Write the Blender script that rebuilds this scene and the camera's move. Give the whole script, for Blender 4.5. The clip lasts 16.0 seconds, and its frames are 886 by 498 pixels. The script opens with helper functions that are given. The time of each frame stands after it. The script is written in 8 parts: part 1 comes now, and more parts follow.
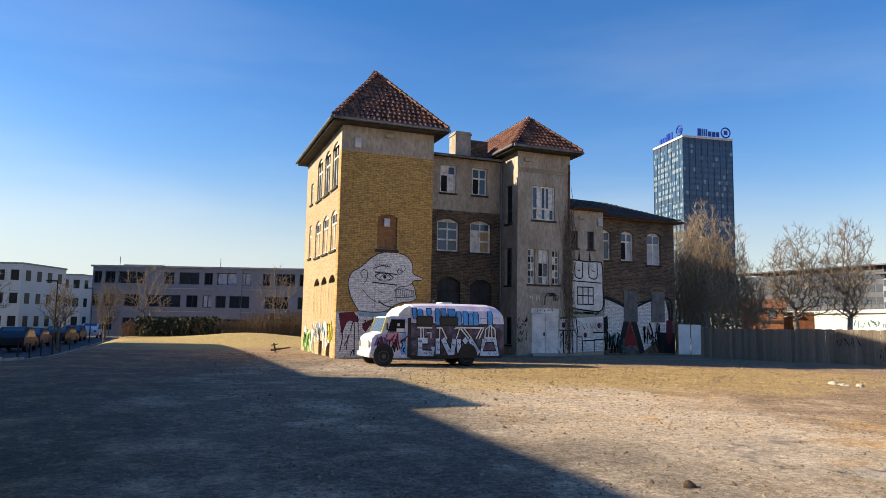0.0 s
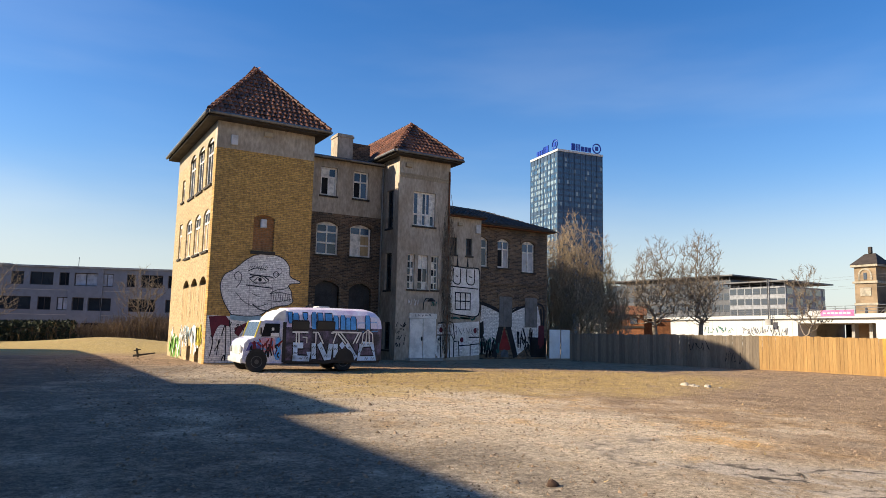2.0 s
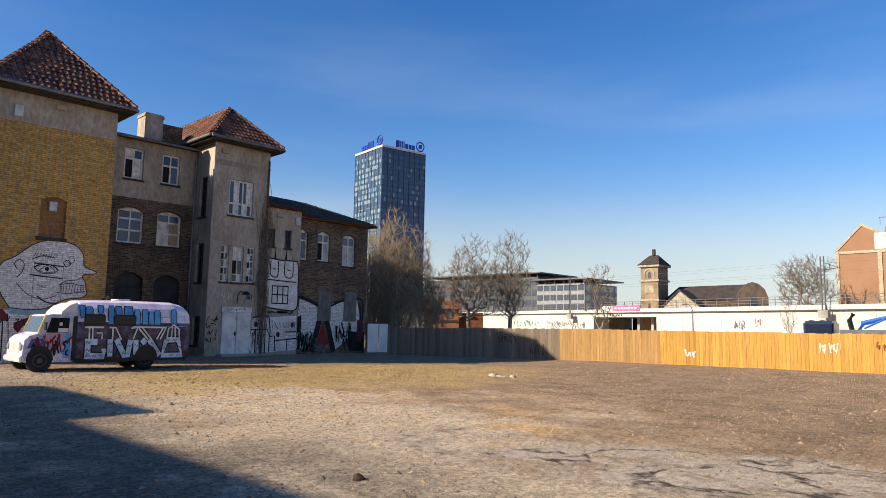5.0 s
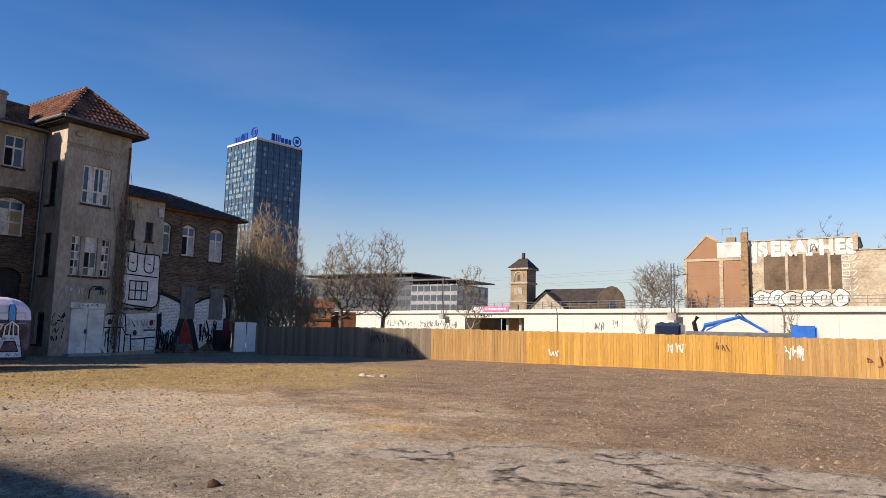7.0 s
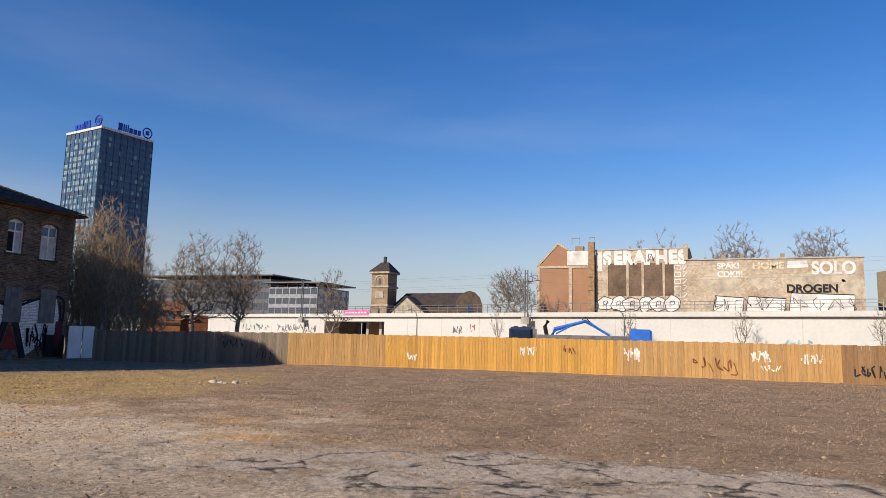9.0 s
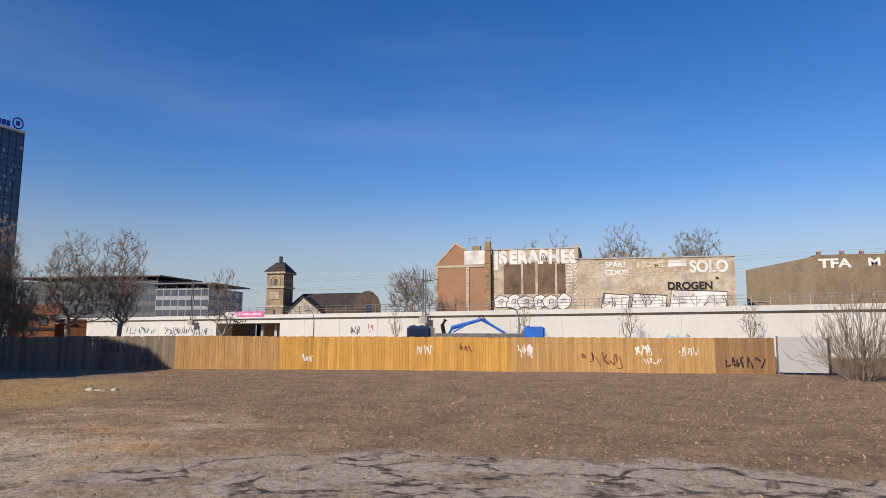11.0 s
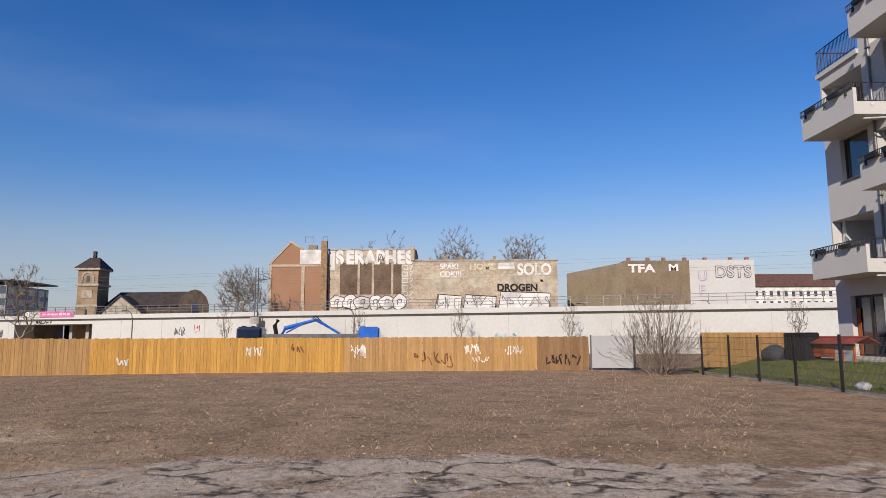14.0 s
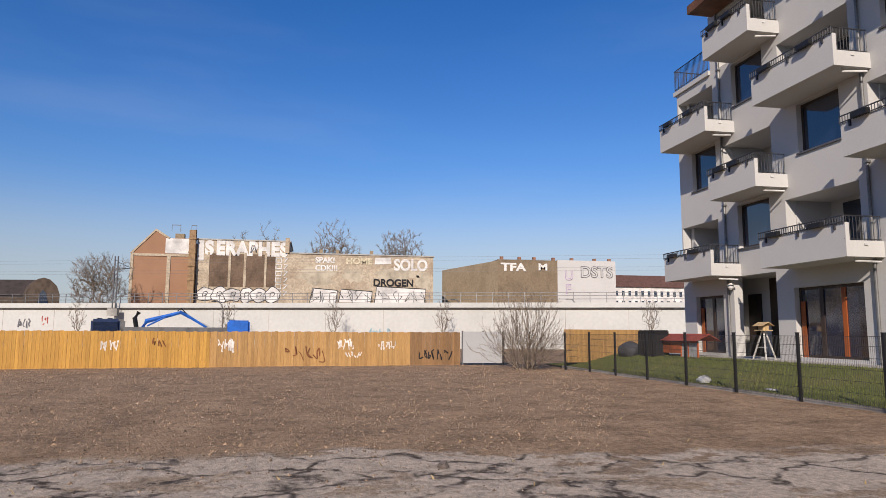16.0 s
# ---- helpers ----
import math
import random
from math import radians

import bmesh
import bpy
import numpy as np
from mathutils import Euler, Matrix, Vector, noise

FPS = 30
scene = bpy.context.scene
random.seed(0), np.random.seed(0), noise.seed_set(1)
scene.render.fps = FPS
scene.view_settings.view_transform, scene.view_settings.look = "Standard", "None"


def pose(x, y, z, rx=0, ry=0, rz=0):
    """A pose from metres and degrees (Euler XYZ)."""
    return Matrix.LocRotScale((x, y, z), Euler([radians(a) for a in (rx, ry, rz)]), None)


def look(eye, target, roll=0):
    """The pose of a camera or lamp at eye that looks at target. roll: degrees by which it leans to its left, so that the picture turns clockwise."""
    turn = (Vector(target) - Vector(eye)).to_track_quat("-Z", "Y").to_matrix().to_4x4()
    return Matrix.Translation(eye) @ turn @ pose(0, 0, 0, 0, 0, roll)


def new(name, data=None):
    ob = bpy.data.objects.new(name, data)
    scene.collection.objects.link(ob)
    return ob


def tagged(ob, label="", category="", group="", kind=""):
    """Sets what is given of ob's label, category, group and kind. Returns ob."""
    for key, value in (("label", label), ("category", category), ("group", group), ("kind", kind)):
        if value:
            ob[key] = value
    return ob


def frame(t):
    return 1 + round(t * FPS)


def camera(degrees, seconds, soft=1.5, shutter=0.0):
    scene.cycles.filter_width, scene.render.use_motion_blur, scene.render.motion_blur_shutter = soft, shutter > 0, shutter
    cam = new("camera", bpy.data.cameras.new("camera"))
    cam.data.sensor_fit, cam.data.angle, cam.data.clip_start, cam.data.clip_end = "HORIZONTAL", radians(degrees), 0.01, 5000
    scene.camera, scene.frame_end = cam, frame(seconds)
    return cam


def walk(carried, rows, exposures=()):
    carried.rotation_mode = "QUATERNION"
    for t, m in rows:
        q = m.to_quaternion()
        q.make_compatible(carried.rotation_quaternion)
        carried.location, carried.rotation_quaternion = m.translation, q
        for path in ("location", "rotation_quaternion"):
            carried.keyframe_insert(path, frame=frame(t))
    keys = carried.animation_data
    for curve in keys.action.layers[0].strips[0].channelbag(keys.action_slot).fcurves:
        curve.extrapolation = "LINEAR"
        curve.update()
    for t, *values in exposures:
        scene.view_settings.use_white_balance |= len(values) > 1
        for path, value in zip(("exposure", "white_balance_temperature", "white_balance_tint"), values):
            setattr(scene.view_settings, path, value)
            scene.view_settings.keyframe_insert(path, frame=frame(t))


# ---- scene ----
cam = camera(66.2, 16.0, 0.85)
PATH = [
    (0, (0.000, 0.000, 1.602), (0.713, 1.857, 1.815), 1.07),
    (0.5, (0.013, 0.001, 1.598), (0.795, 1.829, 1.821), 1.13),
    (1, (0.030, 0.007, 1.598), (0.897, 1.795, 1.820), 1.11),
    (1.5, (0.051, 0.013, 1.600), (0.999, 1.759, 1.825), 0.95),
    (2, (0.067, 0.008, 1.598), (1.092, 1.710, 1.832), 1.26),
    (2.5, (0.086, -0.005, 1.597), (1.192, 1.643, 1.841), 1.30),
    (3, (0.109, -0.011, 1.594), (1.285, 1.589, 1.834), 1.15),
    (3.5, (0.125, -0.015, 1.593), (1.357, 1.542, 1.830), 1.29),
    (4, (0.140, -0.020, 1.595), (1.434, 1.487, 1.831), 1.28),
    (6.5, (0.270, -0.011, 1.598), (1.879, 1.155, 1.824), 1.11),
    (7, (0.283, -0.020, 1.597), (1.940, 1.075, 1.831), 1.43),
    (7.5, (0.294, -0.027, 1.602), (2.008, 0.976, 1.836), 1.69),
    (8, (0.296, -0.039, 1.598), (2.055, 0.884, 1.833), 1.17),
    (8.5, (0.304, -0.050, 1.605), (2.112, 0.769, 1.849), 1.55),
    (9, (0.321, -0.060, 1.616), (2.163, 0.677, 1.870), 1.31),
    (11.5, (0.407, -0.145, 1.601), (2.354, 0.237, 1.852), 0.12),
    (12, (0.415, -0.157, 1.601), (2.376, 0.150, 1.847), 0.08),
    (12.5, (0.420, -0.172, 1.598), (2.391, 0.056, 1.848), 0.15),
    (13, (0.431, -0.188, 1.598), (2.410, -0.040, 1.847), -0.07),
    (13.5, (0.440, -0.203, 1.602), (2.422, -0.132, 1.855), -0.12),
    (14, (0.444, -0.220, 1.603), (2.427, -0.237, 1.861), -0.22),
    (14.5, (0.446, -0.243, 1.602), (2.426, -0.356, 1.864), -0.14),
    (15, (0.444, -0.257, 1.600), (2.417, -0.462, 1.853), -0.04),
    (15.5, (0.430, -0.267, 1.598), (2.393, -0.566, 1.840), 0.16),
    (16, (0.424, -0.278, 1.604), (2.373, -0.652, 1.848), 0.24),
]
walk(cam, [(t, look(eye, target, roll)) for t, eye, target, roll in PATH], [(0, 0.84, 7450, 10), (4, 0.75, 7400, 11), (9, 0.24, 6850, 15), (12.5, 0.0, 6500, 16), (16, 0.06, 6600, 17)])

# ---- light ----
SUN = Vector((-1.71, 0.735, 1.0)).normalized()
world = bpy.data.worlds.new("world")
scene.world = world
world.use_nodes = True
wn = world.node_tree.nodes
sky = wn.new("ShaderNodeTexSky")
sky.sky_type = "NISHITA"
sky.sun_disc = False
sky.sun_elevation = math.asin(SUN.z)
sky.sun_rotation = math.atan2(SUN.x, SUN.y)
sky.altitude, sky.air_density, sky.dust_density, sky.ozone_density = 100, 1.0, 0.25, 2.0
wn["Background"].inputs["Strength"].default_value = 0.113


def finish_sky():
    """Deep blue overhead, paler and greyer haze at the horizon, thin streaks of high cloud."""
    link = world.node_tree.links
    way, parts_of = wn.new("ShaderNodeTexCoord"), wn.new("ShaderNodeSeparateXYZ")
    link.new(way.outputs["Generated"], parts_of.inputs[0])
    deep = wn.new("ShaderNodeHueSaturation")
    deep.inputs["Hue"].default_value = 0.5135
    rise = wn.new("ShaderNodeMapRange")
    rise.interpolation_type = "SMOOTHSTEP"
    for k, v in (("From Min", 0.0), ("From Max", 0.24), ("To Min", 0.85), ("To Max", 1.42)):
        rise.inputs[k].default_value = v
    link.new(parts_of.outputs["Z"], rise.inputs[0])
    link.new(rise.outputs[0], deep.inputs["Saturation"])
    link.new(sky.outputs[0], deep.inputs["Color"])
    murk = wn.new("ShaderNodeMapRange")
    murk.interpolation_type = "SMOOTHSTEP"
    for k, v in (("From Min", 0.0), ("From Max", 0.28), ("To Min", 0.66), ("To Max", 1.0)):
        murk.inputs[k].default_value = v
    link.new(parts_of.outputs["Z"], murk.inputs[0])
    link.new(murk.outputs[0], deep.inputs["Value"])
    stretch = wn.new("ShaderNodeMapping")
    stretch.inputs["Scale"].default_value, stretch.inputs["Rotation"].default_value = (1.0, 1.0, 5.0), (0.12, -0.08, 0.0)
    link.new(way.outputs["Generated"], stretch.inputs[0])
    wisps = wn.new("ShaderNodeTexNoise")
    wisps.inputs["Scale"].default_value, wisps.inputs["Detail"].default_value, wisps.inputs["Roughness"].default_value = 1.7, 5, 0.5
    link.new(stretch.outputs[0], wisps.inputs["Vector"])
    veil = wn.new("ShaderNodeMapRange")
    veil.interpolation_type = "SMOOTHSTEP"
    for k, v in (("From Min", 0.44), ("From Max", 0.76), ("To Min", 0.0), ("To Max", 0.16)):
        veil.inputs[k].default_value = v
    link.new(wisps.outputs["Fac"], veil.inputs[0])
    low = wn.new("ShaderNodeMapRange")
    for k, v in (("From Min", 0.12), ("From Max", 0.50), ("To Min", 1.0), ("To Max", 0.15)):
        low.inputs[k].default_value = v
    link.new(parts_of.outputs["Z"], low.inputs[0])
    thin_out = wn.new("ShaderNodeMath")
    thin_out.operation = "MULTIPLY"
    link.new(veil.outputs[0], thin_out.inputs[0])
    link.new(low.outputs[0], thin_out.inputs[1])
    cloud = wn.new("ShaderNodeMix")
    cloud.data_type = "RGBA"
    cloud.inputs[7].default_value = (4.4, 5.0, 5.8, 1)
    link.new(thin_out.outputs[0], cloud.inputs[0])
    link.new(deep.outputs[0], cloud.inputs[6])
    near_ground, haze = wn.new("ShaderNodeMapRange"), wn.new("ShaderNodeMix")
    near_ground.interpolation_type = "SMOOTHSTEP"
    for k, v in (("From Min", 0.0), ("From Max", 0.20), ("To Min", 0.6), ("To Max", 0.0)):
        near_ground.inputs[k].default_value = v
    link.new(parts_of.outputs["Z"], near_ground.inputs[0])
    haze.data_type = "RGBA"
    haze.inputs[7].default_value = (3.1, 3.8, 4.8, 1)
    link.new(near_ground.outputs[0], haze.inputs[0])
    link.new(cloud.outputs[2], haze.inputs[6])
    link.new(haze.outputs[2], wn["Background"].inputs["Color"])


finish_sky()
sun = new("sun", bpy.data.lights.new("sun", "SUN"))
sun.data.energy, sun.data.angle, sun.data.color = 5.0, radians(0.5), (1.0, 0.92, 0.79)
sun.matrix_world = look(SUN * 60, (0, 0, 0))


# ---- mesh helpers ----
def V(x, y, z=0.0):
    return Vector((x, y, z))


def box(bm, x0, x1, y0, y1, z0, z1, m=None):
    vs = [bm.verts.new((x, y, z)) for z in (z0, z1) for x, y in ((x0, y0), (x1, y0), (x1, y1), (x0, y1))]
    for f in ((3, 2, 1, 0), (4, 5, 6, 7), (0, 1, 5, 4), (1, 2, 6, 5), (2, 3, 7, 6), (3, 0, 4, 7)):
        bm.faces.new([vs[i] for i in f])
    if m is not None:
        for v in vs:
            v.co = m @ v.co
    return vs


def poly(bm, pts, depth=None):
    """A flat polygon; with depth (a vector) a prism."""
    a = [bm.verts.new(p) for p in pts]
    bm.faces.new(a)
    if depth is not None:
        b = [bm.verts.new(Vector(p) + depth) for p in pts]
        bm.faces.new(b[::-1])
        for i in range(len(a)):
            j = (i + 1) % len(a)
            bm.faces.new((a[j], a[i], b[i], b[j]))
    return a


def tube(bm, pts, radii, sides=6, cap=True):
    """A round bar through points."""
    pts = [Vector(p) for p in pts]
    if isinstance(radii, (int, float)):
        radii = [radii] * len(pts)
    rings = []
    for i, p in enumerate(pts):
        d = (pts[min(i + 1, len(pts) - 1)] - pts[max(i - 1, 0)]).normalized()
        a = d.cross(Vector((0, 0, 1)) if abs(d.z) < 0.9 else Vector((1, 0, 0))).normalized()
        b = d.cross(a)
        rings.append([bm.verts.new(p + (a * math.cos(2 * math.pi * k / sides) + b * math.sin(2 * math.pi * k / sides)) * radii[i]) for k in range(sides)])
    for r, q in zip(rings, rings[1:]):
        for k in range(sides):
            bm.faces.new((r[k], r[(k + 1) % sides], q[(k + 1) % sides], q[k]))
    if cap and sides > 2:
        bm.faces.new(rings[0][::-1])
        bm.faces.new(rings[-1])


def lathe(bm, profile, centre, axis="z", sides=20):
    """A turned body: profile of (radius, height) along the axis."""
    rings = []
    for r, h in profile:
        ring = []
        for k in range(sides):
            c, s = r * math.cos(2 * math.pi * k / sides), r * math.sin(2 * math.pi * k / sides)
            o = {"z": (c, s, h), "x": (h, c, s), "y": (c, h, -s)}[axis]
            ring.append(bm.verts.new(Vector(centre) + Vector(o)))
        rings.append(ring)
    for a, b in zip(rings, rings[1:]):
        for k in range(sides):
            bm.faces.new((a[k], a[(k + 1) % sides], b[(k + 1) % sides], b[k]))
    bm.faces.new(rings[0][::-1])
    bm.faces.new(rings[-1])


def finish(bm, name, material, smooth=False):
    bmesh.ops.recalc_face_normals(bm, faces=bm.faces)
    me = bpy.data.meshes.new(name)
    bm.to_mesh(me)
    bm.free()
    if smooth:
        for p in me.polygons:
            p.use_smooth = True
    for m in material if isinstance(material, (list, tuple)) else [material]:
        me.materials.append(m)
    return me


def part(name, bm, material, parent, label="", smooth=False):
    ob = new(name, finish(bm, name, material, smooth))
    ob.parent = parent
    if label:
        tagged(ob, label)
    return ob


def thing(name, label, category, at=(0, 0, 0), rz=0.0, group="", kind=""):
    ob = new(name)
    ob.matrix_world = pose(*at, 0, 0, rz)
    return tagged(ob, label, category, group, kind)


def solo(name, bm, material, label, category, kind="", group="", smooth=False):
    return tagged(new(name, finish(bm, name, material, smooth)), label, category, group, kind)


# ---- materials ----
def mat(name, base, rough=0.8, metal=0.0, vary=0.25, scale=1.5, fine=18.0, bump=0.15, second=None, spec=0.4, island=0.0, stretch=(1, 1, 1), stain=0.5):
    """A surface with two scales of unevenness in colour, a fine relief and uneven gloss."""
    m = bpy.data.materials.new(name)
    m.use_nodes = True
    nt = m.node_tree
    n, l = nt.nodes, nt.links
    b = n["Principled BSDF"]
    b.inputs["Metallic"].default_value = metal
    b.inputs["Specular IOR Level"].default_value = spec
    co = n.new("ShaderNodeTexCoord")
    mp = n.new("ShaderNodeMapping")
    mp.inputs["Scale"].default_value = stretch
    if island:
        own, far_off, shift = n.new("ShaderNodeObjectInfo"), n.new("ShaderNodeVectorMath"), n.new("ShaderNodeVectorMath")
        far_off.operation, shift.operation = "SCALE", "ADD"
        far_off.inputs[0].default_value = (31.0, 17.0, 53.0)
        l.new(own.outputs["Random"], far_off.inputs["Scale"])
        l.new(co.outputs["Object"], shift.inputs[0])
        l.new(far_off.outputs[0], shift.inputs[1])
        l.new(shift.outputs[0], mp.inputs[0])
    else:
        l.new(co.outputs["Object"], mp.inputs[0])
    big, small = n.new("ShaderNodeTexNoise"), n.new("ShaderNodeTexNoise")
    for t, s, d in ((big, scale, 4), (small, fine, 6)):
        t.inputs["Scale"].default_value, t.inputs["Detail"].default_value = s, d
        t.inputs["Roughness"].default_value = 0.6
        l.new(mp.outputs[0], t.inputs["Vector"])
    c1 = n.new("ShaderNodeMix")
    c1.data_type = "RGBA"
    other = second or tuple(v * (1 - stain) for v in base)
    c1.inputs[6].default_value, c1.inputs[7].default_value = (*base, 1), (*other, 1)
    r1 = n.new("ShaderNodeValToRGB")
    r1.color_ramp.elements[0].position, r1.color_ramp.elements[1].position = 0.42, 0.72
    l.new(big.outputs["Fac"], r1.inputs[0])
    l.new(r1.outputs[0], c1.inputs[0])
    h = n.new("ShaderNodeHueSaturation")
    v = n.new("ShaderNodeMapRange")
    v.inputs["To Min"].default_value, v.inputs["To Max"].default_value = 1 - vary, 1 + vary
    v.inputs["From Min"].default_value, v.inputs["From Max"].default_value = 0.3, 0.7
    l.new(small.outputs["Fac"], v.inputs[0])
    val = v.outputs[0]
    if island:
        oi = n.new("ShaderNodeObjectInfo")
        isl = n.new("ShaderNodeNewGeometry")
        add = n.new("ShaderNodeMath")
        add.operation = "ADD"
        l.new(oi.outputs["Random"], add.inputs[0])
        l.new(isl.outputs["Random Per Island"], add.inputs[1])
        fr = n.new("ShaderNodeMath")
        fr.operation = "FRACT"
        l.new(add.outputs[0], fr.inputs[0])
        iv = n.new("ShaderNodeMapRange")
        iv.inputs["To Min"].default_value, iv.inputs["To Max"].default_value = 1 - island, 1 + island
        l.new(fr.outputs[0], iv.inputs[0])
        mu = n.new("ShaderNodeMath")
        mu.operation = "MULTIPLY"
        l.new(val, mu.inputs[0])
        l.new(iv.outputs[0], mu.inputs[1])
        val = mu.outputs[0]
    l.new(val, h.inputs["Value"])
    l.new(c1.outputs[2], h.inputs["Color"])
    l.new(h.outputs[0], b.inputs["Base Color"])
    rr = n.new("ShaderNodeMapRange")
    rr.inputs["To Min"].default_value, rr.inputs["To Max"].default_value = max(0.03, rough - 0.12), min(1, rough + 0.12)
    l.new(big.outputs["Fac"], rr.inputs[0])
    l.new(rr.outputs[0], b.inputs["Roughness"])
    if bump:
        bp = n.new("ShaderNodeBump")
        bp.inputs["Strength"].default_value, bp.inputs["Distance"].default_value = bump, 0.02
        l.new(small.outputs["Fac"], bp.inputs["Height"])
        l.new(bp.outputs[0], b.inputs["Normal"])
    return m


def brick_mat(name, a, b2, mortar, axis="x", soot=(0.05, 0.045, 0.04), soot_amount=0.5, width=0.25, height=0.077):
    """Brickwork on an upright wall that runs along x or y."""
    m = mat(name, a)
    nt = m.node_tree
    n, l = nt.nodes, nt.links
    b = n["Principled BSDF"]
    co = n.new("ShaderNodeTexCoord")
    sep, com = n.new("ShaderNodeSeparateXYZ"), n.new("ShaderNodeCombineXYZ")
    l.new(co.outputs["Object"], sep.inputs[0])
    l.new(sep.outputs["X" if axis == "x" else "Y"], com.inputs["X"])
    l.new(sep.outputs["Z"], com.inputs["Y"])
    br = n.new("ShaderNodeTexBrick")
    br.inputs["Color1"].default_value, br.inputs["Color2"].default_value, br.inputs["Mortar"].default_value = (*a, 1), (*b2, 1), (*mortar, 1)
    br.inputs["Scale"].default_value, br.inputs["Mortar Size"].default_value = 1.0, 0.007
    br.inputs["Brick Width"].default_value, br.inputs["Row Height"].default_value = width, height
    br.inputs["Bias"].default_value = -0.1
    l.new(com.outputs[0], br.inputs["Vector"])
    nz = n.new("ShaderNodeTexNoise")
    nz.inputs["Scale"].default_value, nz.inputs["Detail"].default_value, nz.inputs["Roughness"].default_value = 0.55, 8, 0.65
    l.new(co.outputs["Object"], nz.inputs["Vector"])
    ramp = n.new("ShaderNodeValToRGB")
    ramp.color_ramp.elements[0].position, ramp.color_ramp.elements[1].position = 0.45, 0.72
    l.new(nz.outputs["Fac"], ramp.inputs[0])
    am = n.new("ShaderNodeMath")
    am.operation, am.inputs[1].default_value = "MULTIPLY", soot_amount
    l.new(ramp.outputs[0], am.inputs[0])
    mx = n.new("ShaderNodeMix")
    mx.data_type = "RGBA"
    mx.inputs[7].default_value = (*soot, 1)
    l.new(am.outputs[0], mx.inputs[0])
    l.new(br.outputs["Color"], mx.inputs[6])
    fine = n.new("ShaderNodeTexNoise")
    fine.inputs["Scale"].default_value, fine.inputs["Detail"].default_value = 9.0, 4
    l.new(com.outputs[0], fine.inputs["Vector"])
    hv = n.new("ShaderNodeHueSaturation")
    mr = n.new("ShaderNodeMapRange")
    mr.inputs["From Min"].default_value, mr.inputs["From Max"].default_value = 0.3, 0.7
    mr.inputs["To Min"].default_value, mr.inputs["To Max"].default_value = 0.65, 1.3
    l.new(fine.outputs["Fac"], mr.inputs[0])
    l.new(mr.outputs[0], hv.inputs["Value"])
    l.new(mx.outputs[2], hv.inputs["Color"])
    l.new(hv.outputs[0], b.inputs["Base Color"])
    bp = n.new("ShaderNodeBump")
    bp.inputs["Strength"].default_value, bp.inputs["Distance"].default_value = 0.6, 0.01
    inv = n.new("ShaderNodeMath")
    inv.operation, inv.inputs[0].default_value = "SUBTRACT", 1.0
    l.new(br.outputs["Fac"], inv.inputs[1])
    l.new(inv.outputs[0], bp.inputs["Height"])
    l.new(bp.outputs[0], b.inputs["Normal"])
    return m


def glass(name, tint=(0.02, 0.03, 0.04), rough=0.05, spec=0.5, ior=1.5):
    m = mat(name, tint, rough=rough, vary=0.3, bump=0.02, scale=0.7, spec=spec)
    m.node_tree.nodes["Principled BSDF"].inputs["IOR"].default_value = ior
    return m


